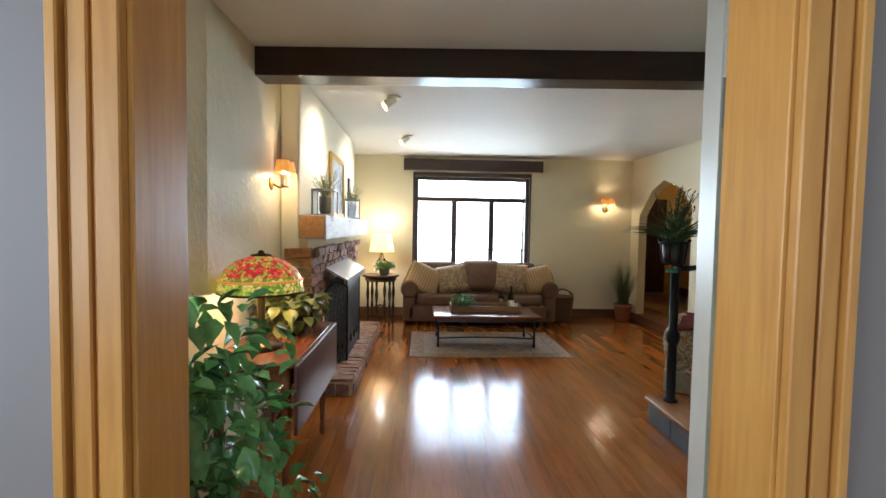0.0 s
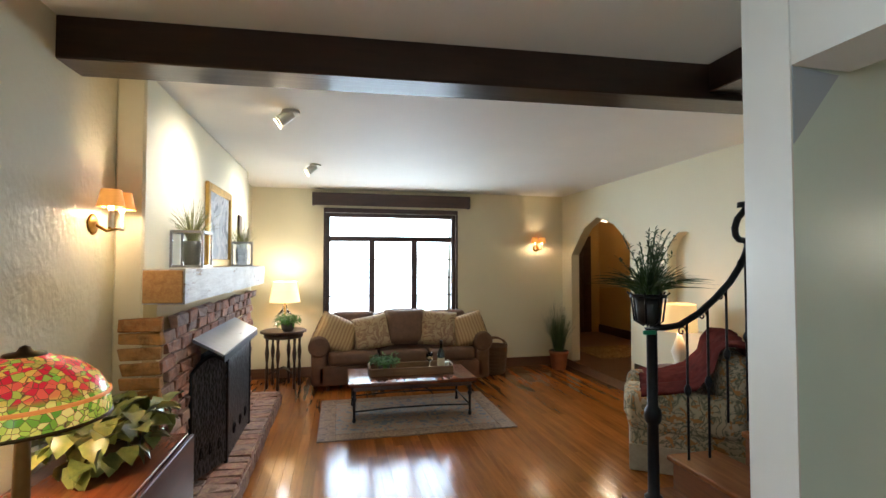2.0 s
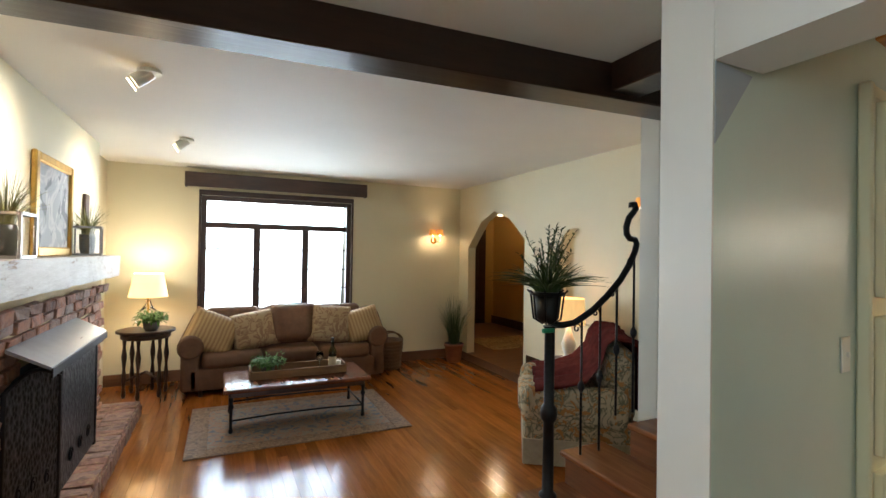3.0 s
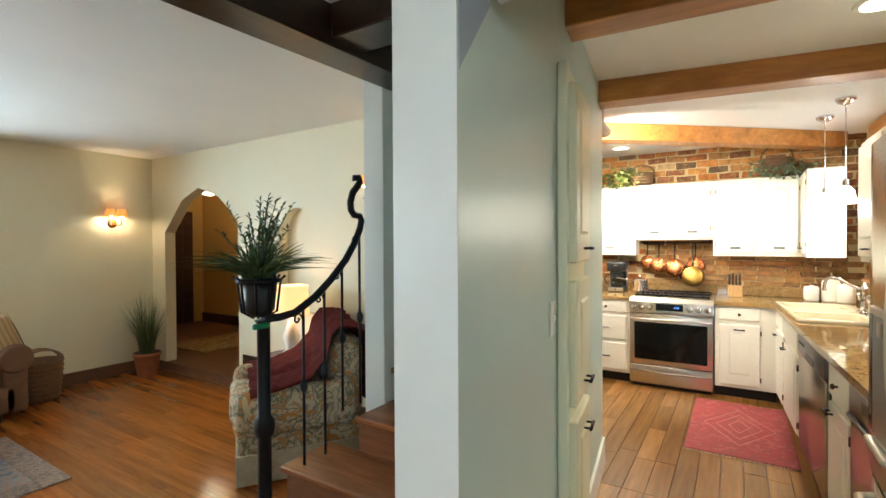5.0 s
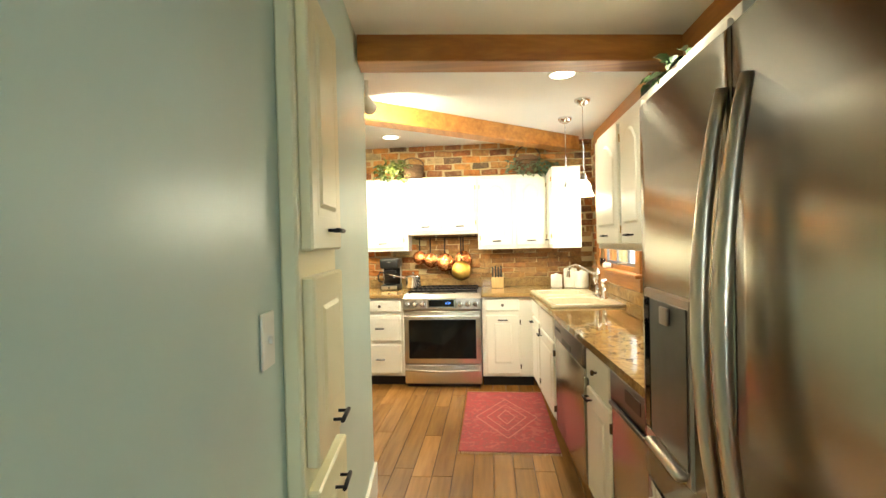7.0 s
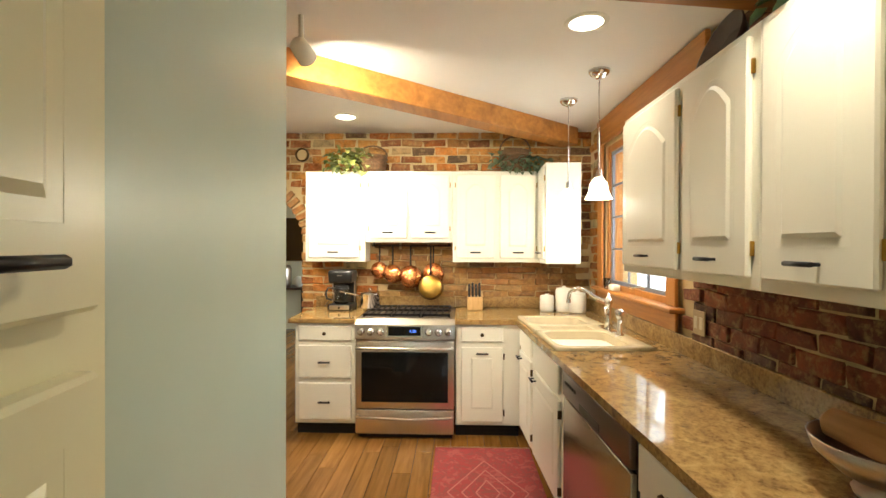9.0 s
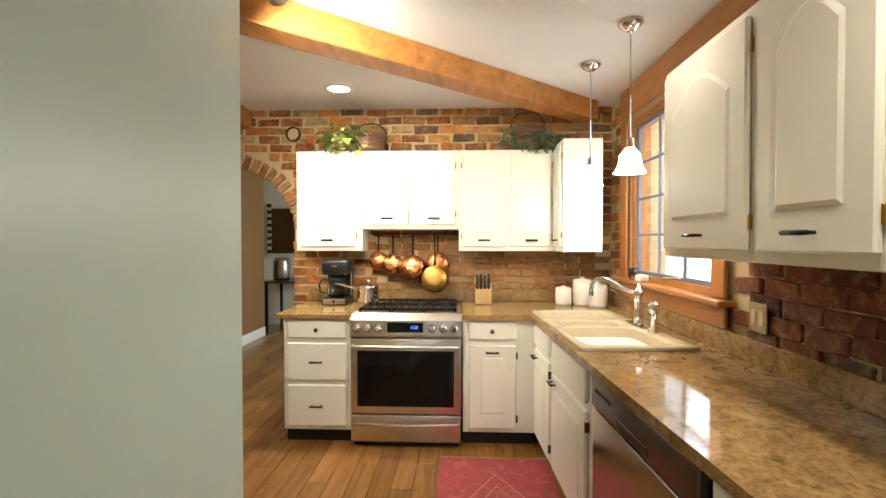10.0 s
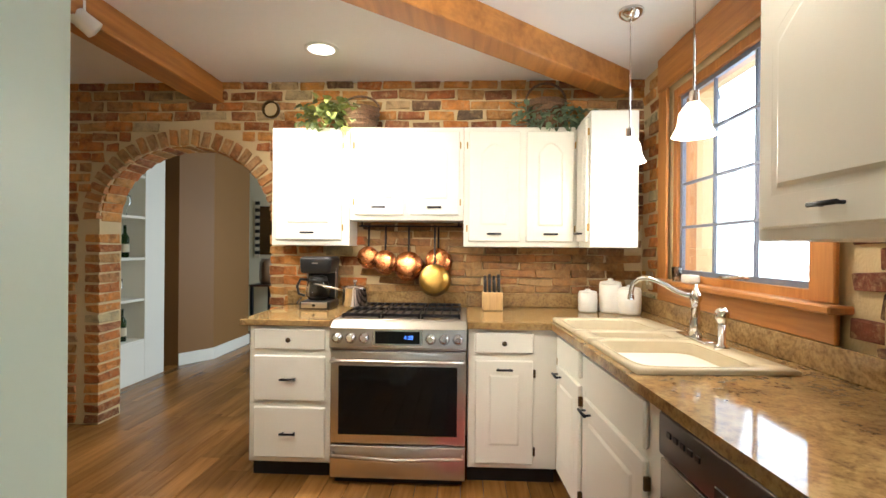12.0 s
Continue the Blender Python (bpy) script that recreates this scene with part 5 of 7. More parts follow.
M_DIRTSTEEL = metal("dark_steel", (0.42, 0.35, 0.30), 0.28, 0.1, (1, 1, 60))


def base_unit(at, rz, width, label, layout, depth=0.62):
    """A base cabinet that faces its own -y. layout: rows of (kind, z0, z1)."""
    c = thing("base_cabinet", at, label, "cabinet", "base cabinets", rz)
    part("body", box(0, width, 0, depth, 0.10, 0.872, 0.003), M_CABINET, c)
    part("toe_kick", box(0, width, 0.06, 0.08, 0, 0.10), M_TOE, c)
    for kind, u0, u1, z0, z1 in layout:
        if kind == "drawer":
            d = part("drawer_front", box(u0, u1, -0.02, -0.0005, z0, z1, 0.006), M_CABINET, c)
            bar_pull(d, (u0 + u1) / 2, (z0 + z1) / 2, -0.02)
        elif kind == "blank":
            part("drawer_front", box(u0, u1, -0.02, -0.0005, z0, z1, 0.006), M_CABINET, c)
        elif kind == "knob":
            d = part("drawer_front", box(u0, u1, -0.02, -0.0005, z0, z1, 0.006), M_CABINET, c)
            part("knob", lathe([(0.006, 0), (0.006, 0.012), (0.015, 0.018), (0.012, 0.028), (0.003, 0.03)], 12), M_BRONZE, d, at=pose((u0 + u1) / 2, -0.02, (z0 + z1) / 2, 90, 0, 0))
        else:
            d = raised_door(c, u0, u1, z0, z1, -0.0005, M_CABINET)
            bar_pull(d, u0 + (u1 - u0) * 0.5 if kind == "door" else u0 + 0.07, z1 - 0.045, -0.02)
            for z in (z0 + 0.07, z1 - 0.07):
                part("hinge", box(u1 + 0.001, u1 + 0.012, -0.022, -0.001, z - 0.022, z + 0.022, 0.002), M_BRONZE, d)
    return c


# facing the passage: local -y is world -x
base_unit((7.44, 3.455, 0), -90, 0.468, "cream base cabinet with three drawers beside the range",
          [("knob", 0.03, 0.44, 0.74, 0.855), ("drawer", 0.03, 0.44, 0.45, 0.705), ("drawer", 0.03, 0.44, 0.13, 0.415)])
base_unit((7.44, 2.215, 0), -90, 0.49, "cream base cabinet with a knobbed drawer over a panelled door",
          [("knob", 0.04, 0.36, 0.74, 0.855), ("door", 0.04, 0.36, 0.13, 0.70)])
# along the sink wall, a little out of square: local -y is world +y
SKEW, SKEW_DEG = 0.05, 182.86


def run_y(x, base=1.722):
    """The front of the sink run at x."""
    return base - SKEW * (7.437 - x)



base_unit((7.437, run_y(7.437), 0), SKEW_DEG, 0.497, "cream corner base cabinet with a blank drawer front and door",
          [("blank", 0.06, 0.46, 0.73, 0.855), ("side", 0.06, 0.46, 0.13, 0.70)])
base_unit((6.938, run_y(6.938), 0), SKEW_DEG, 0.748, "wide cream sink base cabinet with a panelled door",
          [("blank", 0.03, 0.64, 0.70, 0.855), ("side", 0.03, 0.64, 0.13, 0.67)])
base_unit((5.386, run_y(5.386), 0), SKEW_DEG, 0.46, "cream base cabinet with a drawer over a panelled door",
          [("knob", 0.03, 0.42, 0.70, 0.855), ("side", 0.03, 0.42, 0.13, 0.66)], 0.58)

dw = thing("dishwasher", (6.187, run_y(6.187), 0), "stainless dishwasher with a dark control strip", "dishwasher", rz=SKEW_DEG)
part("body", box(0.003, 0.797, 0, 0.58, 0.09, 0.868), M_BLACK, dw)
part("door", rounded(0.006, 0.794, -0.025, -0.001, 0.12, 0.735, 0.006), M_FRIDGE, dw, "brushed steel door")
cs = part("control_strip", rounded(0.006, 0.794, -0.03, -0.001, 0.745, 0.865, 0.008), M_DARKSTEEL, dw, "dark control strip")
part("handle_recess", box(0.28, 0.52, -0.034, -0.029, 0.755, 0.79, 0.002), M_BLACK, cs)
for k in range(5):
    part("button", box(0.06 + 0.035 * k, 0.08 + 0.035 * k, -0.034, -0.029, 0.81, 0.825, 0.001), M_BLACK, cs)
part("toe_kick", box(0.003, 0.797, 0.05, 0.07, 0, 0.09), M_TOE, dw)
tc = thing("trash_compactor", (4.922, run_y(4.922), 0), "stainless built-in trash compactor with a control panel", "appliance", rz=SKEW_DEG)
part("body", box(0.003, 0.55, 0, 0.54, 0.05, 0.868), M_BLACK, tc)
part("door", rounded(0.006, 0.548, -0.025, -0.001, 0.08, 0.71, 0.006), M_FRIDGE, tc)
cs = part("control_panel", rounded(0.006, 0.548, -0.03, -0.001, 0.72, 0.865, 0.006), M_DARKSTEEL, tc)
part("display", box(0.20, 0.36, -0.033, -0.0295, 0.79, 0.84, 0.001), M_BLACK, cs)
part("grip", box(0.03, 0.52, -0.045, -0.029, 0.725, 0.745, 0.004), M_BLACK, cs)

# ---- kitchen: worktops ----
ct = thing("granite_worktop", (0, 0, 0.874), "polished brown granite worktop along the sink wall", "worktop")
_f0, _f1, _f2 = run_y(4.365, 1.760), run_y(6.43, 1.760), run_y(7.405, 1.760)
for poly in ([(4.365, 1.002), (6.43, 1.002), (6.43, _f1), (4.365, _f0)],
             [(7.50, 1.002), (8.145, 1.002), (8.145, 2.218), (7.405, 2.218), (7.405, _f2), (7.50, _f2)],
             [(6.43, 1.002), (7.50, 1.002), (7.50, 1.20), (6.43, 1.20)],
             [(6.43, _f1 - 0.036), (7.50, _f2 - 0.036), (7.50, _f2), (7.405, _f2), (6.43, _f1)]):
    part("slab", prism(poly, 0, 0.036), M_GRANITE, ct)
part("backsplash", box(4.365, 8.125, 1.0205, 1.04, 0.037, 0.135, 0.003), M_GRANITE, ct)
part("backsplash", box(8.125, 8.143, 1.04, 2.218, 0.037, 0.135, 0.003), M_GRANITE, ct)
ct2 = thing("granite_worktop", (0, 0, 0.874), "short polished brown granite worktop beside the range", "worktop")
part("slab", box(7.405, 8.145, 2.984, 3.50, 0, 0.036, 0.004), M_GRANITE, ct2)
part("backsplash", box(8.125, 8.143, 2.22, 3.50, 0.037, 0.135, 0.003), M_GRANITE, ct2)

# ---- kitchen: sink and tap ----
sk = thing("kitchen_sink", (6.965, 1.437, 0.911), "cream enamel drop-in sink with two bowls and a small middle bowl", "sink", rz=2.86)
X, Y = 0.575, 0.268
SQ = [(-1 + k / 4, -1) for k in range(8)] + [(1, -1 + k / 4) for k in range(8)] + [(1 - k / 4, 1) for k in range(8)] + [(-1, 1 - k / 4) for k in range(8)]


def sink_loop(g, x0, x1, y0, y1, z, soft, tuck=0.0):
    """A loop of a rounded rectangle."""
    out = []
    for u, v in SQ:
        k = (abs(u) ** soft + abs(v) ** soft) ** (-1 / soft) if soft else 1
        out.append(g.verts.new(((x0 + x1) / 2 + u * k * ((x1 - x0) / 2 - tuck), (y0 + y1) / 2 + v * k * ((y1 - y0) / 2 - tuck), z)))
    return out


def loop_faces(g, a, b):
    for i in range(len(a)):
        g.faces.new((a[i], a[(i + 1) % len(a)], b[(i + 1) % len(a)], b[i])).smooth = True


_g = bmesh.new()
for (c0, c1), (x0, x1, y0, y1) in (((-X, -0.045), (-X + 0.05, -0.065, -Y + 0.10, Y - 0.035)), ((-0.045, 0.16), (-0.025, 0.14, -Y + 0.13, Y - 0.07)), ((0.16, X), (0.18, X - 0.05, -Y + 0.10, Y - 0.035))):
    foot, rim_lo, rim_hi = sink_loop(_g, c0, c1, -Y, Y, 0.001, 0), sink_loop(_g, c0, c1, -Y, Y, 0.010, 0), sink_loop(_g, c0, c1, -Y + 0.008, Y - 0.008, 0.018, 0)
    lip, edge = sink_loop(_g, x0, x1, y0, y1, 0.018, 7, -0.008), sink_loop(_g, x0, x1, y0, y1, 0.010, 7)
    loop_faces(_g, foot, rim_lo), loop_faces(_g, rim_lo, rim_hi), loop_faces(_g, rim_hi, lip), loop_faces(_g, lip, edge)
    g = bmesh.new()
    loops = [sink_loop(g, x0, x1, y0, y1, z, 7, tuck) for z, tuck in ((0.009, 0.0), (-0.06, 0.008), (-0.12, 0.016), (-0.155, 0.035), (-0.165, 0.065))]
    for p, q in zip(loops, loops[1:]):
        loop_faces(g, p, q)
    g.faces.new(loops[-1])
    bw = part("bowl", g, M_SINK, sk)
    part("drain", cyl(0.035, 0.035, -0.164, -0.159, 16, ((x0 + x1) / 2, (y0 + y1) / 2)), M_CHROME, bw)
part("rim", _g, M_SINK, sk)
tp = thing("kitchen_tap", (6.93, 1.225, 0.928), "chrome bridge tap with an arched spout", "tap")
part("base_plate", rounded(-0.13, 0.13, -0.025, 0.03, 0, 0.012, 0.005), M_CHROME, tp)
part("body", lathe([(0.028, 0.01), (0.022, 0.05), (0.026, 0.07), (0.018, 0.09), (0.018, 0.16), (0.026, 0.18), (0.022, 0.20), (0.01, 0.215), (0.004, 0.24)], 16), M_CHROME, tp)
part("spout", tube([(0, 0, 0.185), (0.03, 0.03, 0.192), (0.06, 0.06, 0.205), (0.09, 0.09, 0.228), (0.12, 0.12, 0.248), (0.15, 0.15, 0.258), (0.18, 0.18, 0.25), (0.20, 0.20, 0.225), (0.206, 0.206, 0.19), (0.207, 0.207, 0.165)], 0.0115, 10), M_CHROME, tp)
part("aerator", cyl(0.016, 0.014, 0.15, 0.175, 12, (0.207, 0.207)), M_CHROME, tp)
part("lever", tube([(0, 0, 0.10), (-0.05, 0.03, 0.11), (-0.10, 0.05, 0.16)], 0.009, 8), M_CHROME, tp)
sy = thing("side_sprayer", (6.72, 1.225, 0.928), "chrome side sprayer beside the tap", "sprayer")
part("holder", lathe([(0.03, 0), (0.025, 0.015), (0.015, 0.025), (0.014, 0.10)], 14), M_CHROME, sy)
part("head", lathe([(0.015, 0.10), (0.024, 0.12), (0.026, 0.15), (0.012, 0.165)], 14), M_CHROME, sy)

# ---- kitchen: range ----
rg = thing("gas_range", (7.39, 2.98, 0.0), "stainless slide-in gas range with a black oven window", "range", rz=-90)
W = 0.757
part("body", box(0.004, W - 0.004, 0.03, 0.72, 0.03, 0.885), M_DIRTSTEEL, rg)
dr = part("oven_door", rounded(0.004, W - 0.004, 0, 0.028, 0.235, 0.745, 0.006), M_STEEL, rg, "stainless oven door")
part("oven_window", box(0.05, W - 0.05, -0.004, -0.0005, 0.285, 0.665, 0.002), M_BLACKGLASS, dr, "black glass window")
part("handle", tube([(0.02, -0.001, 0.70), (0.02, -0.05, 0.70), (0.12, -0.062, 0.702), (W / 2, -0.068, 0.703), (W - 0.12, -0.062, 0.702), (W - 0.02, -0.05, 0.70), (W - 0.02, -0.001, 0.70)], 0.011, 10), M_STEEL, dr, "bowed steel handle")
dd = part("warming_drawer", rounded(0.004, W - 0.004, 0, 0.028, 0.045, 0.222, 0.006), M_STEEL, rg)
part("handle", tube([(0.02, -0.001, 0.18), (0.02, -0.04, 0.18), (W / 2, -0.058, 0.172), (W - 0.02, -0.04, 0.18), (W - 0.02, -0.001, 0.18)], 0.010, 10), M_STEEL, dd)
part("toe_gap", box(0.02, W - 0.02, 0.05, 0.07, 0.0, 0.03), M_TOE, rg)
_g = bmesh.new()
_lo = [(0, 0.757), (-0.012, 0.77), (-0.005, 0.872), (0.06, 0.905), (0.09, 0.905), (0.09, 0.757)]
_l = [_g.verts.new((0.0, y, z)) for y, z in _lo]
_h = [_g.verts.new((W, y, z)) for y, z in _lo]
_g.faces.new(_l), _g.faces.new(_h[::-1])
for i in range(6):
    _g.faces.new((_l[i], _h[i], _h[(i + 1) % 6], _l[(i + 1) % 6]))
bmesh.ops.recalc_face_normals(_g, faces=_g.faces[:])
cp = part("control_panel", _g, M_STEEL, rg)
part("display_bezel", box(0.240, 0.515, -0.016, -0.006, 0.780, 0.872, 0.003), M_CHROME, cp)
part("display", box(0.255, 0.50, -0.019, -0.0155, 0.793, 0.860, 0.001), M_BLACKGLASS, cp, "black display glass")
for x in (0.045, 0.12, 0.195, 0.56, 0.635, 0.71):
    kb = part("knob", lathe([(0.031, 0), (0.031, 0.006), (0.025, 0.010), (0.023, 0.034), (0.014, 0.038)], 18), M_CHROME, rg, at=pose(x, -0.008, 0.82, 90, 0, 0))
part("cooktop", box(0.0, W, 0.09, 0.70, 0.886, 0.908, 0.004), M_STEEL, rg)
part("cooktop_well", box(0.03, W - 0.03, 0.11, 0.68, 0.9085, 0.912), M_DIRTSTEEL, rg)
for k in range(3):
    x0 = 0.035 + 0.23 * k
    g = bmesh.new()
    for s in range(5):
        box(x0 + 0.010 + 0.05 * s, x0 + 0.018 + 0.05 * s, 0.12, 0.67, 0.926, 0.936, 0, g)
    for y in (0.12, 0.39, 0.655):
        box(x0, x0 + 0.225, y, y + 0.014, 0.920, 0.9375, 0, g)
    for x in (x0, x0 + 0.211):
        for y in (0.12, 0.655):
            box(x, x + 0.014, y, y + 0.014, 0.912, 0.921, 0, g)
    gr = part("grate", g, M_IRON, rg, "black cast-iron grate")
    for y in (0.25, 0.53):
        part("burner", lathe([(0.05, 0.912), (0.05, 0.918), (0.035, 0.920), (0.033, 0.9245)], 18, (x0 + 0.112, y)), M_STEEL, rg)
# clock digits
_t = bpy.data.curves.new("clock_text", "FONT")
_t.body, _t.size, _t.align_x, _t.extrude = "4:28", 0.03, "CENTER", 0.0005
_o = new("clock_digits", _t)
_o.parent = rg
_o.matrix_local = pose(0.44, -0.0205, 0.818, 90, 0, 0)
_t.materials.append(M_DISPLAY)

# ---- kitchen: upper cabinets ----


def wall_unit(at, rz, width, z0, z1, depth, label, doors, arched=True, pull=True):
    c = thing("wall_cabinet", at, label, "cabinet", "wall cabinets", rz)
    part("body", box(0, width, 0, depth, z0, z1, 0.003), M_CABINET, c)
    for u0, u1, hinge in doors:
        d = raised_door(c, u0, u1, z0 + 0.035, z1 - 0.03, -0.0005, M_CABINET, arched)
        if pull:
            bar_pull(d, (u0 + u1) / 2, z0 + 0.085, -0.02)
        uh = u1 + 0.001 if hinge > 0 else u0 - 0.013
        for z in (z0 + 0.12, z1 - 0.12):
            part("hinge", box(uh, uh + 0.009, -0.012, -0.001, z - 0.022, z + 0.022, 0.002), M_BRASS, d)
    return c


wall_unit((7.91, 3.53, 0), -90, 0.525, 1.33, 2.115, 0.235, "white wall cabinet with an arched panel door", [(0.03, 0.475, 1)])
wall_unit((7.91, 3.0, 0), -90, 0.752, 1.50, 2.115, 0.235, "short white wall cabinet over the range with two doors", [(0.03, 0.36, -1), (0.40, 0.725, 1)])
wall_unit((7.91, 2.246, 0), -90, 0.746, 1.33, 2.115, 0.235, "white wall cabinet with two tall doors", [(0.03, 0.365, -1), (0.405, 0.715, 1)])
wall_unit((7.905, 1.50, 0), 180, 0.278, 1.33, 2.14, 0.28, "white corner wall cabinet with a narrow door", [(0.03, 0.25, 1)])
wall_unit((6.285, 1.355, 0), 180, 1.07, 1.345, 2.11, 0.33, "cream wall cabinet with two arched panel doors", [(0.03, 0.595, 1), (0.65, 1.04, 1)])
wall_unit((5.212, 1.355, 0), 180, 0.84, 1.345, 2.11, 0.33, "cream wall cabinet with two arched panel doors", [(0.03, 0.385, 1), (0.43, 0.80, 1)])

# ---- kitchen: fridge ----
fr = thing("french_door_fridge", (4.35, 1.60, 0), "stainless french-door refrigerator with an ice dispenser", "refrigerator", rz=180)


def bowed(u0, u1, z0, z1, d, bow, n=8):
    """A door that bows outward, facing -y."""
    b = bmesh.new()
    fr_, bk_ = [], []
    for i in range(n + 1):
        s = i / n
        y = -d - bow * (1 - (2 * s - 1) ** 2) ** 0.8
        fr_.append([b.verts.new((u0 + (u1 - u0) * s, y, z)) for z in (z0, z1)])
        bk_.append([b.verts.new((u0 + (u1 - u0) * s, 0, z)) for z in (z0, z1)])
    for i in range(n):
        b.faces.new((fr_[i][0], fr_[i + 1][0], fr_[i + 1][1], fr_[i][1])).smooth = True
        b.faces.new((bk_[i][1], bk_[i + 1][1], bk_[i + 1][0], bk_[i][0]))
        b.faces.new((fr_[i][1], fr_[i + 1][1], bk_[i + 1][1], bk_[i][1]))
        b.faces.new((fr_[i][0], bk_[i][0], bk_[i + 1][0], fr_[i + 1][0]))
    for e, s in ((0, 1), (n, -1)):
        b.faces.new((fr_[e][0], fr_[e][1], bk_[e][1], bk_[e][0]))
    bmesh.ops.recalc_face_normals(b, faces=b.faces[:])
    return b


def strap_handle(u, z0, z1, y, bow, wide=0.050, thick=0.020, n=24):
    """A flat steel strap that arches out of the door between two pointed ends."""
    b = bmesh.new()
    rings = []
    for i in range(n + 1):
        t = i / n
        k = math.sin(math.pi * t)
        out = y - bow * k ** 0.85
        w = wide * (0.42 + 0.58 * k ** 0.5) / 2
        z = z0 + (z1 - z0) * t
        rings.append([b.verts.new((u + a * w, out - o, z)) for a, o in ((-1, 0), (-0.75, thick * 0.8), (0, thick), (0.75, thick * 0.8), (1, 0))])
    for lo, hi in zip(rings, rings[1:]):
        for j in range(5):
            b.faces.new((lo[j], lo[(j + 1) % 5], hi[(j + 1) % 5], hi[j])).smooth = j < 4
    b.faces.new(rings[0][::-1]), b.faces.new(rings[-1])
    bmesh.ops.recalc_face_normals(b, faces=b.faces[:])
    return b


part("body", box(0.0, 1.08, 0.002, 0.595, 0.02, 1.77, 0.004), M_DIRTSTEEL, fr)
for u0, u1, uh in ((0.004, 0.537, 0.518), (0.543, 1.076, 0.606)):
    d = part("door", bowed(u0, u1, 0.72, 1.80, 0.062, 0.004, 14), M_FRIDGE, fr, "polished stainless door")
    part("handle", strap_handle(uh, 0.78, 1.69, -0.062, 0.050), M_STEEL, d, "long bowed steel strap handle")
    if u0 < 0.1:
        part("dispenser_bezel", box(0.045, 0.36, -0.072, -0.058, 0.83, 1.27, 0.006), M_DIRTSTEEL, d)
        part("dispenser_well", box(0.10, 0.345, -0.0745, -0.0715, 0.87, 1.245, 0.003), plain("grey_dispenser_plastic", (0.10, 0.10, 0.095), 0.3), d, "dark grey dispenser recess")
        part("dispenser_panel", box(0.055, 0.095, -0.0745, -0.0715, 0.87, 1.245, 0.003), M_BLACKGLASS, d)
        part("chute", rounded(0.20, 0.25, -0.085, -0.075, 1.19, 1.235, 0.004), M_DIRTSTEEL, d)
        part("drip_tray", rounded(0.11, 0.335, -0.10, -0.066, 0.84, 0.865, 0.012), M_STEEL, d)
dd = part("freezer_drawer", bowed(0.004, 1.076, 0.06, 0.70, 0.056, 0.012, 12), M_FRIDGE, fr)
part("handle", tube([(0.05, -0.06, 0.64), (0.07, -0.10, 0.64), (0.54, -0.125, 0.63), (1.01, -0.10, 0.64), (1.03, -0.06, 0.64)], 0.014, 10), M_STEEL, dd)
for u in (0.02, 0.96):
    part("hinge_cover", rounded(u, u + 0.10, -0.05, 0.06, 1.772, 1.81, 0.008), M_BLACK, fr)

# ---- kitchen: window over the sink ----
kw = thing("window_2", (6.52, 1.0, 0), "pine-cased kitchen window with black muntins over the sink", "window", kind="structure")
_g = bmesh.new()
for a in ((0.0, 0.05, -0.12, -0.002, 1.14, 2.27), (1.11, 1.16, -0.12, -0.002, 1.14, 2.27), (0.05, 1.11, -0.12, -0.002, 2.22, 2.27), (0.05, 1.11, -0.12, -0.002, 1.14, 1.18)):
    box(*a, 0.003, _g)
part("window_frame", _g, M_TRIMWOOD_Z, kw, "orange pine frame")
for a in ((-0.115, 0.0), (1.16, 1.275)):
    part("casing", box(a[0], a[1], 0.0225, 0.042, 1.145, 2.29, 0.004), M_TRIMWOOD_Z, kw)
part("head_casing", box(-0.42, 1.275, 0.0225, 0.05, 2.291, 2.495, 0.004), M_TRIMWOOD, kw, "wide pine head board")
part("window_sill", box(-0.15, 1.30, 0.0, 0.085, 1.115, 1.143, 0.006), M_TRIMWOOD, kw)
part("apron", box(-0.12, 1.27, 0.0225, 0.042, 1.012, 1.114, 0.004), M_TRIMWOOD, kw)
_m = plain("blue_grey_window_metal", (0.16, 0.17, 0.21), 0.4, 0.0)
_s = bmesh.new()
for a in ((0.05, 0.075, 1.18, 2.22), (1.085, 1.11, 1.18, 2.22)):
    box(a[0], a[1], -0.045, -0.02, a[2], a[3], 0, _s)
for a in ((1.18, 1.205), (2.195, 2.22)):
    box(0.075, 1.085, -0.045, -0.02, a[0], a[1], 0, _s)
part("sash", _s, _m, kw)
for x in (0.41, 0.75):
    part("muntin", box(x - 0.007, x + 0.007, -0.042, -0.024, 1.205, 2.195), _m, kw)
for z in (1.45, 1.70, 1.95):
    part("muntin", box(0.075, 1.085, -0.043, -0.023, z - 0.007, z + 0.007), _m, kw)
part("pane", box(0.075, 1.085, -0.035, -0.030, 1.205, 2.195), M_GLASS, kw).visible_shadow = False
part("crank", tube([(0.42, -0.05, 1.195), (0.47, 0.0, 1.20), (0.56, 0.02, 1.185), (0.60, 0.02, 1.19)], 0.009, 8), M_CHROME, kw)
tm = thing("tumbler", (7.52, 1.045, 1.144), "small clear tumbler on the window sill", "glass")
part("cup", lathe([(0.022, 0), (0.028, 0.08), (0.026, 0.08), (0.020, 0.005)], 14), M_CLEAR, tm)
sd = thing("soap_dish", (7.36, 1.045, 1.144), "white soap dish on the window sill", "dish")
part("dish", rounded(-0.05, 0.05, -0.03, 0.03, 0, 0.045, 0.012), M_CERAMIC, sd)

# ---- kitchen: lights ----


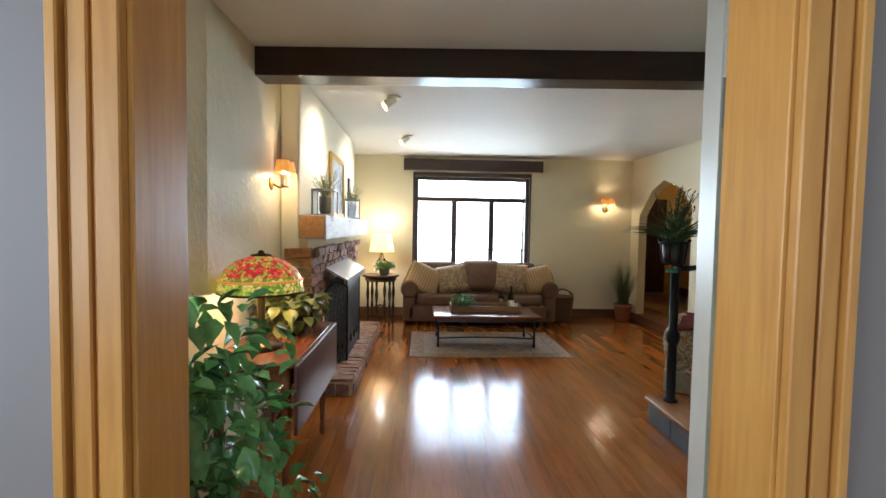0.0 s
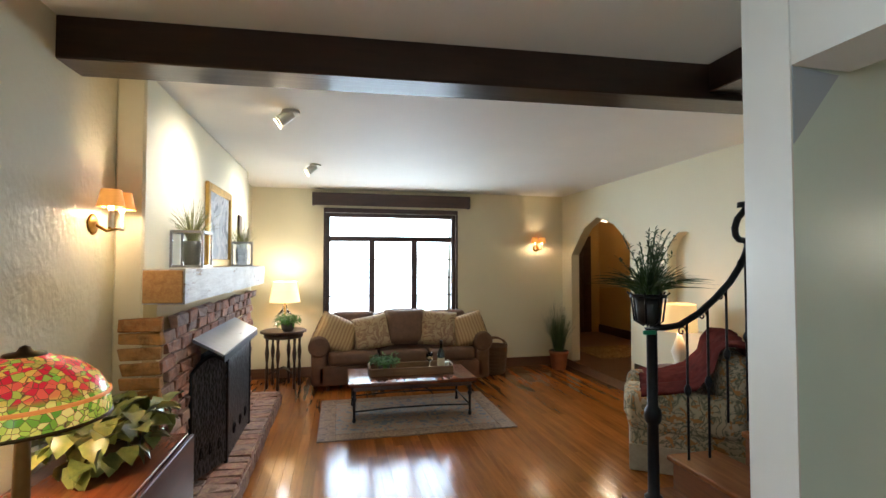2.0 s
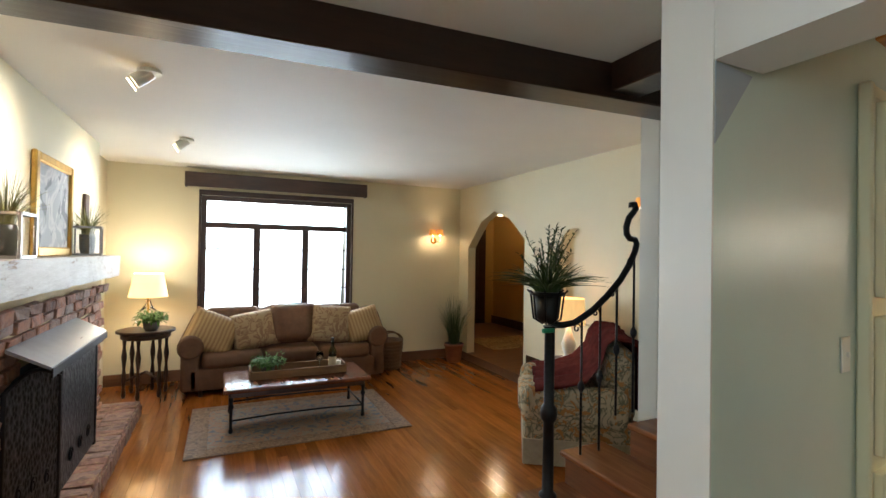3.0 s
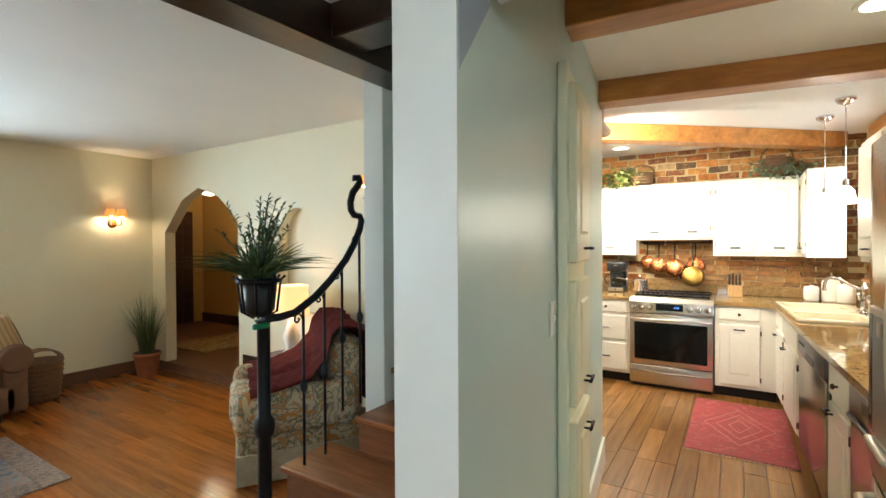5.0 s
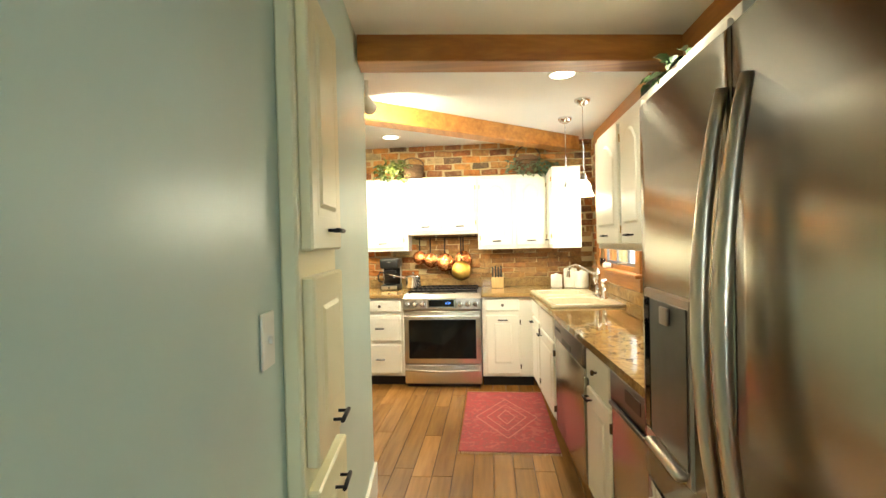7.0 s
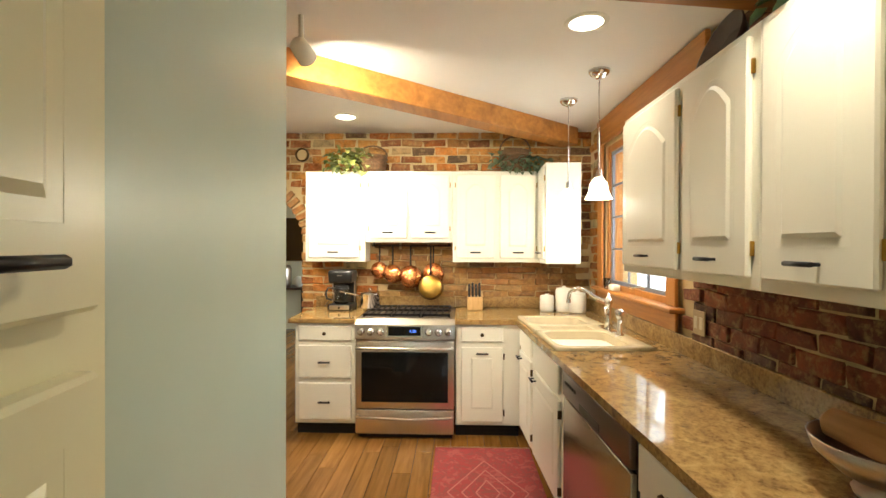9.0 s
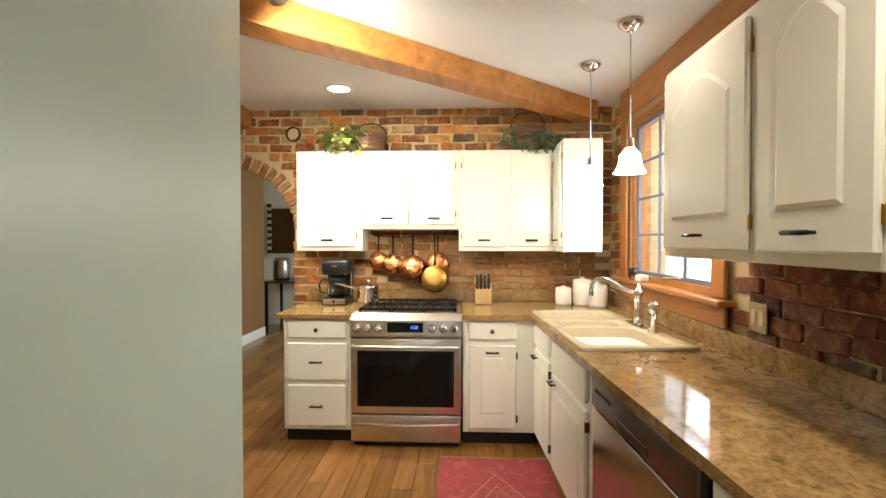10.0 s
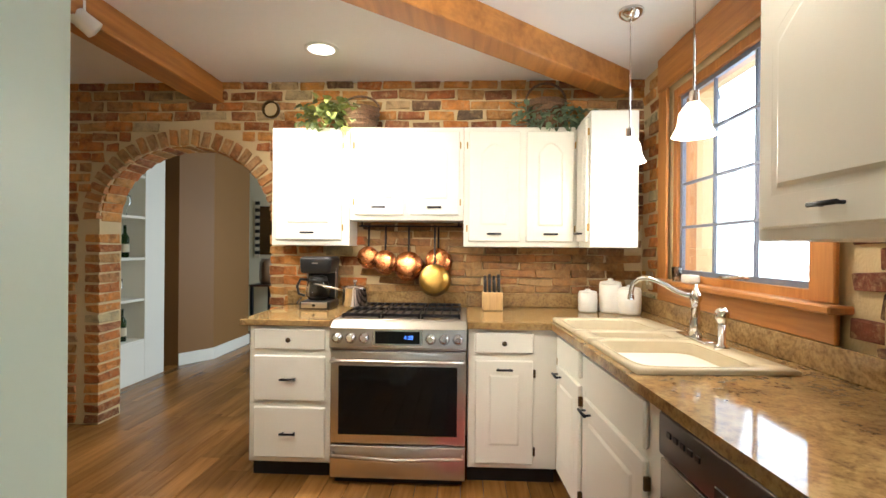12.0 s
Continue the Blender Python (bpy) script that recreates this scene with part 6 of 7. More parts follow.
def pendant(x, y, drop):
    p = thing("pendant_light", (x, y, CEIL), "small pendant with a lit white bell glass shade", "pendant lamp", "pendants over the sink")
    part("canopy", lathe([(0.02, -0.045), (0.045, -0.03), (0.062, -0.012), (0.062, 0.002)], 20), M_CHROME, p)
    part("cord", tube([(0, 0, -0.04), (0, 0, -drop)], 0.004, 6), M_CHROME, p)
    part("socket", cyl(0.02, 0.016, -drop - 0.05, -drop, 14), M_CHROME, p)
    part("shade", lathe([(0.078, -drop - 0.17), (0.074, -drop - 0.165), (0.058, -drop - 0.13), (0.05, -drop - 0.08), (0.022, -drop - 0.045)], 22, closed=False), M_PENDANT, p, "lit white bell glass shade")
    lamp("pendant_glow", "POINT", (x, y, CEIL - drop - 0.20), 13, WARM, size=0.05)
    return p


pendant(6.641, 1.379, 0.58)
pendant(7.188, 1.427, 0.58)
for _x, _y, _z, _e in ((7.58, 3.10, CEIL, 90), (6.04, 1.62, CEIL, 18), (4.87, 1.53, CEIL_P, 42)):
    cl = thing("recessed_light", (_x, _y, _z), "round white recessed ceiling light", "ceiling light", "recessed lights")
    part("trim_ring", lathe([(0.078, -0.0005), (0.078, -0.008), (0.098, -0.006), (0.102, -0.0005)], 24, closed=False), M_WHITE, cl)
    part("lens", cyl(0.077, 0.077, -0.005, -0.001, 24), M_CANLIGHT, cl)
    lamp("recessed_glow", "SPOT", (_x, _y, _z - 0.03), _e * 2.2, WARM, size=0.07, angle=128, blend=1.0)
for _x, _y, _aim, _e, _w in ((5.95, 2.91, (7.9, 2.5, 1.6), 160, 132), (6.9, 4.0, (7.9, 2.9, 1.3), 85, 90)):
    sp = thing("track_head", (_x, _y, CEIL), "small white swivelling ceiling spot", "spotlight", "kitchen spots")
    part("stem", cyl(0.012, 0.012, -0.12, 0, 10), M_WHITE, sp)
    part("head", lathe([(0.02, -0.05), (0.04, -0.03), (0.045, 0.06), (0.03, 0.065)], 16), M_WHITE, sp, at=look((0, 0, -0.15), (_aim[0] - _x, _aim[1] - _y, _aim[2] - CEIL)) @ pose(0, 0, 0, 180))
    lamp("track_glow", "SPOT", Vector((_x, _y, CEIL - 0.15)) + (Vector(_aim) - Vector((_x, _y, CEIL - 0.15))).normalized() * 0.08, _e, WARM, _aim, 0.04, angle=_w, blend=0.9)

# ---- kitchen: things on the worktops ----
cm = thing("coffee_maker", (7.95, 3.21, 0.911), "black drip coffee maker with a glass carafe", "coffee maker", rz=-90)
part("base", rounded(-0.10, 0.10, -0.13, 0.11, 0, 0.055, 0.012), M_BLACK, cm)
part("front_plate", rounded(-0.085, 0.085, -0.137, -0.128, 0.012, 0.05, 0.003), M_STEEL, cm, "silver switch plate")
part("switch", cyl(0.010, 0.010, 0, 0.006, 12), M_BLACK, cm, at=pose(0, -0.137, 0.03, 90, 0, 0))
part("tank", rounded(-0.095, 0.095, 0.03, 0.11, 0.055, 0.24, 0.012), M_BLACK, cm)
for s_ in (-1, 1):
    part("side_rail", box(s_ * 0.097 - 0.004, s_ * 0.097 + 0.004, 0.025, 0.03, 0.06, 0.33, 0.001), M_STEEL, cm)
_t = rounded(-0.10, 0.10, -0.12, 0.11, 0.235, 0.345, 0.02)
for v in _t.verts:
    if v.co.z > 0.29:
        v.co.x *= 1.05
part("brew_head", _t, M_BLACK, cm)
part("badge", box(-0.02, 0.02, -0.1225, -0.12, 0.30, 0.306), M_STEEL, cm)
cf = part("carafe", lathe([(0.055, 0.058), (0.075, 0.08), (0.082, 0.12), (0.07, 0.17), (0.055, 0.195), (0.052, 0.195), (0.066, 0.168), (0.078, 0.12), (0.07, 0.082), (0.05, 0.062)], 24, (0, -0.045)), M_CLEAR, cm, "clear glass carafe")
part("lid", lathe([(0.058, 0.196), (0.056, 0.212), (0.03, 0.220), (0.005, 0.221)], 20, (0, -0.045)), M_BLACK, cf)
part("collar", lathe([(0.060, 0.178), (0.064, 0.18), (0.062, 0.198), (0.057, 0.198)], 20, (0, -0.045), closed=False), M_BLACK, cf)
part("handle", tube([(-0.055, -0.06, 0.19), (-0.11, -0.075, 0.195), (-0.13, -0.08, 0.15), (-0.12, -0.078, 0.10), (-0.08, -0.07, 0.085)], 0.009, 8), M_BLACK, cf)
part("cord", tube([(-0.08, 0.08, 0.02), (-0.14, 0.03, 0.006), (-0.15, -0.03, 0.03), (-0.12, -0.02, 0.07)], 0.004, 6), M_BLACK, cm)
sp = thing("saucepan", (7.85, 2.95, 0.939), "small stainless saucepan with a lid on the range", "pan")
part("body", lathe([(0.074, 0), (0.080, 0.006), (0.080, 0.115), (0.083, 0.118)], 28), M_CHROME, sp)
part("lid", lathe([(0.084, 0.119), (0.078, 0.126), (0.03, 0.136), (0.012, 0.137)], 28), M_CHROME, sp)
part("knob", lathe([(0.006, 0.135), (0.006, 0.148), (0.016, 0.155), (0.014, 0.166), (0.003, 0.169)], 14), M_CHROME, sp)
part("handle", tube([(-0.02, 0.075, 0.10), (-0.03, 0.12, 0.112), (-0.05, 0.25, 0.145)], 0.008, 8), M_CHROME, sp)
kb = thing("knife_block", (7.97, 2.05, 0.911), "beech knife block with black-handled knives", "knife block", rz=-90)
part("block", rounded(-0.065, 0.065, -0.07, 0.07, 0, 0.12, 0.008), M_KNIFEWOOD, kb)
for i in range(4):
    for j in range(2):
        part("knife_handle", rounded(-0.05 + 0.03 * i - 0.009, -0.05 + 0.03 * i + 0.009, -0.045 + 0.06 * j - 0.012, -0.045 + 0.06 * j + 0.012, 0.12, 0.20 + 0.025 * j + 0.012 * (i % 2), 0.005), M_BLACK, kb)
for _y, _r, _h in ((1.43, 0.060, 0.15), (1.285, 0.070, 0.22), (1.185, 0.070, 0.185)):
    cn = thing("ceramic_canister", (7.93 - 0.07 * (_h == 0.185), _y, 0.911), "white ribbed ceramic canister with a lid", "canister", "canister set")
    part("body", lathe([(_r * 0.9, 0), (_r, 0.012), (_r, _h * 0.45), (_r * 1.03, _h * 0.5), (_r, _h * 0.55), (_r, _h * 0.8), (_r * 0.94, _h * 0.84)], 24), M_CERAMIC, cn)
    part("lid", lathe([(_r * 0.97, _h * 0.845), (_r * 0.9, _h * 0.90), (0.015, _h * 0.94), (0.018, _h * 0.99), (0.006, _h)], 24), M_CERAMIC, cn)

rk = thing("pot_rack_rail", (8.09, 2.62, 1.47), "dark iron hanging rail under the short cabinet", "rail")
part("bar", tube([(0, -0.36, 0), (0, 0.36, 0)], 0.006, 8), M_IRON, rk)
for s in (-0.34, 0.34):
    part("bracket", tube([(0, s, 0), (0, s, 0.03)], 0.006, 6), M_IRON, rk)
for _y, _r, _z, _m, _dx in ((2.905, 0.074, 1.245, M_COPPER, 0), (2.785, 0.080, 1.215, M_COPPER, -0.01), (2.625, 0.098, 1.19, M_COPPER, 0), (2.44, 0.104, 1.10, M_BRASS, -0.07), (2.42, 0.092, 1.22, M_COPPER, 0.01)):
    pn = thing("hanging_pan", (8.05 + _dx, _y, _z), "copper saucepan hanging by its handle" if _m is M_COPPER else "brass pan hanging by its handle", "pan", "hanging pans")
    part("bowl", lathe([(_r * 1.05, 0.0), (_r, 0.006), (_r * 0.97, 0.06), (_r * 0.90, 0.074), (_r * 0.5, 0.078), (_r * 0.1, 0.078)], 28), _m, pn, at=pose(0.03, 0, 0, 0, -78, 0))
    part("handle", tube([(0.0, 0, _r * 0.9), (0.012, 0, _r + 0.06), (0.016, 0, 1.475 - _z)], 0.007, 8), M_IRON, pn, "dark iron handle")

fb = thing("fruit_bowl", (4.93, 1.24, 0.911), "steel bowl with a wooden rolling tool on the worktop", "bowl")
part("bowl", lathe([(0.07, 0), (0.075, 0.012), (0.035, 0.025), (0.10, 0.05), (0.145, 0.09), (0.158, 0.125), (0.153, 0.125), (0.138, 0.092), (0.095, 0.056), (0.03, 0.034)], 28), M_DIRTSTEEL, fb)
part("bread", lathe([(0.01, -0.15), (0.035, -0.13), (0.045, 0), (0.035, 0.13), (0.01, 0.15)], 14), timber("crusty_bread", (0.25, 0.11, 0.03), (0.42, 0.22, 0.07), "z", 0.7, 20), fb, "golden brown loaf", at=pose(0, 0, 0.115, 0, 84, 20))
M_OUTLET = plain("tan_outlet_plastic", (0.40, 0.29, 0.15), 0.5)
for _x, _z in ((6.18, 1.10), (7.95, 1.12)):
    ol = thing("wall_outlet", (_x, 1.0215, _z), "cream double outlet plate on the brick wall", "outlet")
    part("plate", box(-0.055, 0.055, 0.003, 0.010, -0.06, 0.06, 0.003), M_OUTLET, ol)
    for s in (-0.025, 0.025):
        part("socket", box(s - 0.014, s + 0.014, 0.0095, 0.013, -0.03, 0.03, 0.002), M_PAPER, ol)

# ---- kitchen: plants and baskets over the cabinets ----


def basket(at, label, r, h, handle):
    b = thing("wicker_basket", at, label, "basket")
    part("body", lathe([(r * 0.7, 0), (r * 0.85, 0.02), (r, h), (r * 0.93, h), (r * 0.75, 0.03)], 22), M_WICKER, b)
    for k in range(1, 5):
        part("band", lathe([(r * (0.82 + 0.045 * k), h * k / 5 - 0.008), (r * (0.87 + 0.045 * k), h * k / 5), (r * (0.82 + 0.045 * k), h * k / 5 + 0.008)], 22, closed=False), M_WICKER, b)
    part("handle", tube([(0, r * math.cos(u), h + handle * math.sin(u)) for u in [j * math.pi / 10 for j in range(11)]], 0.008, 6), M_WICKER, b)
    return b


basket((8.01, 2.96, 2.116), "brown wicker basket on top of the cabinets", 0.13, 0.15, 0.09)
basket((8.01, 1.70, 2.116), "brown wicker basket with a tall hoop handle", 0.135, 0.19, 0.13)
iv = thing("ivy_plant", (7.98, 3.18, 2.116), "variegated ivy in a low pot above the cabinets", "plant")
part("pot", lathe([(0.05, 0), (0.07, 0.06)], 14), M_TERRACOTTA, iv)
part("leaves", leafy(190, (-0.03, -0.02, 0.09), (0.12, 0.22, 0.12), 0.07, 0.065, rnd, 0.5), M_IVY, iv)
eu = thing("eucalyptus_plant", (7.95, 1.66, 2.116), "trailing eucalyptus garland above the cabinets", "plant")
part("stem", tube([(0, -0.26, 0.02), (0, -0.1, 0.05), (0, 0.1, 0.04), (0, 0.26, 0.02)], 0.006, 6), M_BARK, eu)
part("leaves", leafy(170, (-0.03, 0, 0.07), (0.08, 0.30, 0.09), 0.065, 0.045, rnd, 0.5), M_EUCALYPT, eu)
iv2 = thing("ivy_plant", (5.02, 1.20, 2.101), "dark green ivy trailing above the wall cabinets", "plant")
part("pot", lathe([(0.05, 0), (0.07, 0.06)], 14), M_TERRACOTTA, iv2)
part("leaves", leafy(130, (0, 0.05, 0.035), (0.30, 0.12, 0.035), 0.07, 0.045, rnd, 0.4), M_REED, iv2)
wb = thing("wooden_dough_bowl", (5.75, 1.16, 2.101), "dark wooden bowl leaning above the wall cabinets", "bowl")
part("bowl", lathe([(0.04, 0), (0.11, 0.02), (0.15, 0.07), (0.14, 0.07), (0.09, 0.03)], 22), M_DARKWOOD, wb, at=pose(0, -0.04, 0.13, -70, 0, 0))

# ---- kitchen rug ----
kr = thing("runner_rug", (6.63, 2.02, 0), "faded red patterned kilim rug on the kitchen floor", "rug")
part("cloth", box(-0.62, 0.62, -0.34, 0.34, 0.001, 0.010, 0.003), M_KRUG, kr)
_g = bmesh.new()
for k in range(3):
    a, c = 0.15 + 0.13 * k, 0.07 + 0.085 * k
    for (x0, y0), (x1, y1) in (((-a, 0), (0, c)), ((0, c), (a, 0)), ((a, 0), (0, -c)), ((0, -c), (-a, 0))):
        d = Vector((x1 - x0, y1 - y0)).normalized()
        n_ = Vector((-d.y, d.x)) * 0.005
        vs = [_g.verts.new((x, y, 0.0108)) for x, y in ((x0 - n_.x, y0 - n_.y), (x1 - n_.x, y1 - n_.y), (x1 + n_.x, y1 + n_.y), (x0 + n_.x, y0 + n_.y))]
        _g.faces.new(vs)
part("motif", _g, plain("pale_rug_motif", (0.38, 0.13, 0.11), 0.9), kr, "paler diamond motif")
M_FRINGE = plain("cream_fringe", (0.45, 0.34, 0.22), 0.9)
for s in (-1, 1):
    _g = bmesh.new()
    for k in range(48):
        y = -0.335 + 0.67 * k / 47
        tube([(s * 0.62, y, 0.006), (s * (0.645 + 0.01 * rnd.random()), y + rnd.uniform(-0.006, 0.006), 0.003)], 0.0025, 4, _g)
    part("fringe", _g, M_FRINGE, kr, "pale knotted fringe")

# ---- brick wall fittings and the far room ----
vp = thing("stove_pipe_collar", (8.13, 3.63, 2.30), "round dark pipe collar in the brick wall", "pipe collar")
part("ring", lathe([(0.05, 0), (0.064, 0.004), (0.061, 0.03), (0.05, 0.03)], 20, closed=False), M_BRONZE, vp, at=pose(0, 0, 0, 0, -90, 0))
part("hole", cyl(0.050, 0.050, 0.0, 0.006, 18), M_MORTAR, vp, at=pose(0, 0, 0, 0, -90, 0))
sh = thing("built_in_shelves", (8.40, 5.38, 0), "white built-in shelves with glasses and bottles", "shelves", kind="structure")
part("back", box(0, 1.20, 0.28, 0.30, 0, 2.5), M_WHITE, sh)
for x in (0.0, 0.90):
    part("upright", box(x, x + (0.04 if x == 0 else 0.30), 0.0, 0.279, 0, 2.5, 0.003), M_WHITE, sh)
part("base_panel", box(0.04, 0.90, 0.0, 0.02, 0, 0.38, 0.003), M_WHITE, sh)
for z in (0.38, 0.78, 1.18, 1.58, 1.98):
    part("shelf", box(0.04, 0.90, 0.004, 0.279, z, z + 0.025, 0.002), M_WHITE, sh)
for _x, _z, _k in ((8.75, 0.405, 0), (9.0, 0.405, 1), (9.15, 0.405, 0), (8.8, 1.205, 1), (9.05, 1.205, 0), (9.18, 1.205, 0), (9.1, 1.605, 2), (9.2, 1.605, 2), (8.9, 0.805, 2), (9.1, 0.805, 2), (9.15, 2.005, 0)):
    if _k == 2:
        g = thing("wine_glass", (_x, 5.50, _z), "clear stemmed glass on the shelf", "glass", "glasses on the shelves")
        part("bowl", lathe([(0.03, 0), (0.004, 0.008), (0.004, 0.09), (0.035, 0.12), (0.034, 0.20)], 12), M_CLEAR, g)
    else:
        g = thing("wine_bottle", (_x, 5.50, _z), "dark wine bottle on the shelf", "bottle", "bottles on the shelves")
        part("body", lathe([(0.037, 0), (0.038, 0.19), (0.014, 0.24), (0.014, 0.31)], 12), M_BLACK if _k else M_GREENGLASS, g)
        part("label", lathe([(0.0385, 0.05), (0.0385, 0.13)], 12, closed=False), M_PAPER, g)
cs = thing("console_table", (11.55, 4.95, 0), "dark console table against the far wall", "table")
part("tabletop", box(-0.3, 0.35, -0.3, 0.3, 0.76, 0.79, 0.004), M_DARKWOOD, cs)
for sx in (-0.27, 0.32):
    for s2 in (-0.27, 0.27):
        part("leg", box(sx - 0.02, sx + 0.02, s2 - 0.02, s2 + 0.02, 0, 0.76, 0.003), M_IRON, cs)
jr = thing("metal_urn", (11.45, 5.05, 0.791), "grey metal urn on the console table", "urn")
part("body", lathe([(0.11, 0), (0.13, 0.05), (0.13, 0.30), (0.10, 0.36)], 18), M_DIRTSTEEL, jr)
ck = thing("small_clock", (11.4, 4.78, 0.791), "small white round table clock", "clock")
part("dial", lathe([(0.02, -0.02), (0.08, -0.02), (0.09, 0.0), (0.08, 0.02), (0.02, 0.02)], 18), M_CERAMIC, ck, at=pose(0, 0, 0.09, 0, 90, 0))
mr = thing("framed_mirror", (11.99, 5.15, 1.15), "dark mirror with a black and cream striped frame", "mirror")
part("mirror_glass", box(-0.012, -0.004, -0.28, 0.28, 0.05, 0.80), metal("mirror_silver", (0.5, 0.52, 0.56), 0.05, 0.02), mr)
for k in range(16):
    for s in (-1, 1):
        part("frame_block", box(-0.02, -0.002, s * 0.315 - 0.035, s * 0.315 + 0.035, 0.055 * k, 0.055 * k + 0.053), M_BLACK if k % 2 else M_PAPER, mr)

# ---- small pieces: bricks, boards, planks ----


def brick_material(name, stops, lime=(0.50, 0.36, 0.17)):
    n = Nodes(name)
    info = n.add("ShaderNodeObjectInfo")
    g = n.add("ShaderNodeNewGeometry")
    add = n.add("ShaderNodeMath")
    add.operation = "ADD"
    n.link(info.outputs["Random"], add.inputs[0])
    n.link(g.outputs["Random Per Island"], add.inputs[1])
    fr_ = n.add("ShaderNodeMath")
    fr_.operation = "FRACT"
    n.link(add.outputs[0], fr_.inputs[0])
    base = n.ramp(fr_.outputs[0], stops)
    pos = g.outputs["Position"]
    mott = n.ramp(n.noise(pos, 13, 5, 0.65, 0.6), [(0.30, (0.45, 0.42, 0.42)), (0.5, (0.95, 0.95, 0.95)), (0.72, (1.35, 1.25, 1.1))])
    col = n.mix(1.0, base, mott, "MULTIPLY")
    dirt = n.noise(pos, 24, 6, 0.75, 0.3)
    n.colour(n.mix(n.ramp(dirt, [(0.50, (0, 0, 0)), (0.68, (0.55, 0.55, 0.55))]), col, lime))
    n.bump(n.noise(pos, 45, 6, 0.7), 0.9, 0.006)
    return n.set(0.85, spec=0.2)


M_BRICK = brick_material("old_orange_brick", [(0, (0.12, 0.085, 0.05)), (0.07, (0.22, 0.085, 0.035)), (0.22, (0.38, 0.13, 0.035)), (0.42, (0.48, 0.18, 0.042)), (0.6, (0.52, 0.24, 0.06)), (0.78, (0.40, 0.22, 0.075)), (0.90, (0.30, 0.12, 0.05)), (0.96, (0.44, 0.40, 0.22)), (1.0, (0.44, 0.17, 0.05))])
M_BRICK_F = brick_material("fireplace_brick", [(0, (0.22, 0.14, 0.11)), (0.3, (0.38, 0.16, 0.095)), (0.6, (0.42, 0.22, 0.145)), (1.0, (0.33, 0.24, 0.20))], (0.40, 0.34, 0.30))


def brick_meshes(lx, ly, lz, material, count=9):
    """A few uneven bricks, lx along the wall, ly out of it."""
    out = []
    for k in range(count):
        b = box(-lx / 2, lx / 2, -ly / 2, ly / 2, -lz / 2, lz / 2, 0.004)
        for v in b.verts:
            v.co += Vector((noise.noise(v.co * 19 + Vector((k * 5, 0, 0))), noise.noise(v.co * 23 + Vector((0, k * 5, 0))), noise.noise(v.co * 27 + Vector((0, 0, k * 5))))) * 0.014
        me = mesh_from(b, "brick")
        me.materials.append(material)
        out.append(me)
    return out


def stuff_from(meshes_poses, name, material, label, parent):
    """Joins many pieces into one mesh of stuff."""
    vs, fs = [], []
    for me, m in meshes_poses:
        k = len(vs)
        vs += [m @ v.co for v in me.vertices]
        fs += [[k + i for i in p.vertices] for p in me.polygons]
    if not vs:
        return None
    me = bpy.data.meshes.new(name)
    me.from_pydata(vs, [], fs)
    me.materials.append(material)
    ob = new(name, me)
    ob.parent = parent
    return tagged(ob, label, kind="stuff")


def lay_bricks(parent, spots, material, size, nearest, label):
    """spots: poses, the nearest first."""
    meshes = brick_meshes(*size, material)
    r = random.Random(8)
    rest = []
    for i, m in enumerate(spots):
        me = r.choice(meshes)
        m = m @ pose(r.uniform(-0.006, 0.006), r.uniform(-0.003, 0.003), r.uniform(-0.003, 0.003), r.uniform(-0.6, 0.6), r.uniform(-1.4, 1.4), r.uniform(-0.6, 0.6)) @ Matrix.Diagonal((r.uniform(0.88, 1.04), 1, r.uniform(0.88, 1.05), 1))
        if i < nearest:
            ob = new("brick", me)
            ob.parent = parent
            ob.matrix_local = m
        else:
            rest.append((me, m))
    stuff_from(rest, "bricks", material, label, parent)


M_BRICK_T = brick_material("tan_orange_brick", [(0, (0.30, 0.13, 0.05)), (0.3, (0.44, 0.21, 0.07)), (0.6, (0.50, 0.28, 0.10)), (1.0, (0.36, 0.20, 0.09))])
BL, BH = 0.205, 0.074
# brick wall with the arch: faces -x
ARC_Y, ARC_Z, ARC_R = 0.7 + 3.575, 1.50, 0.645


def clear_of_arch(y, z):
    """Whether a place of the brick wall lies outside the arch ring and its jambs."""
    if z < ARC_Z - 0.04:
        return abs(y - ARC_Y) > ARC_R + 0.10
    return math.hypot((y - ARC_Y) / (ARC_R + 0.125), (z - ARC_Z + 0.03) / (ARC_R + 0.085)) > 1


spots, halves = [], []
for row in range(34):
    z = 0.04 + BH * row
    off = (row % 2) * BL / 2
    for k in range(27):
        y = 0.98 + off + BL * k
        if y > 6.1 or z > 2.485:
            continue
        if not clear_of_arch(y - 0.09, z) or not clear_of_arch(y + 0.09, z):
            halves += [pose(8.151, q, z, 0, 0, 90) for q in (y - 0.052, y + 0.052) if clear_of_arch(q - 0.03, z) and clear_of_arch(q + 0.03, z)]
            continue
        if y < 3.5 and z < 0.9 or y < 2.97 and z < 1.51:
            continue
        if 1.25 < y < 3.5 and 1.40 < z < 2.05 and not 2.3 < y < 2.95:
            continue
        spots.append(pose(8.151, y, z, 0, 0, 90))
spots.sort(key=lambda m: (abs(m.translation.y - 3.3) + abs(m.translation.z - 1.6) * 0.6))
wb_ = bpy.data.objects["wall_brick"]
lay_bricks(wb_, spots, M_BRICK, (BL - 0.015, 0.03, BH - 0.014), 300, "more old orange bricks of the same wall")
lay_bricks(wb_, halves, M_BRICK, (0.092, 0.03, BH - 0.014), 300, "more half bricks")
ring = []
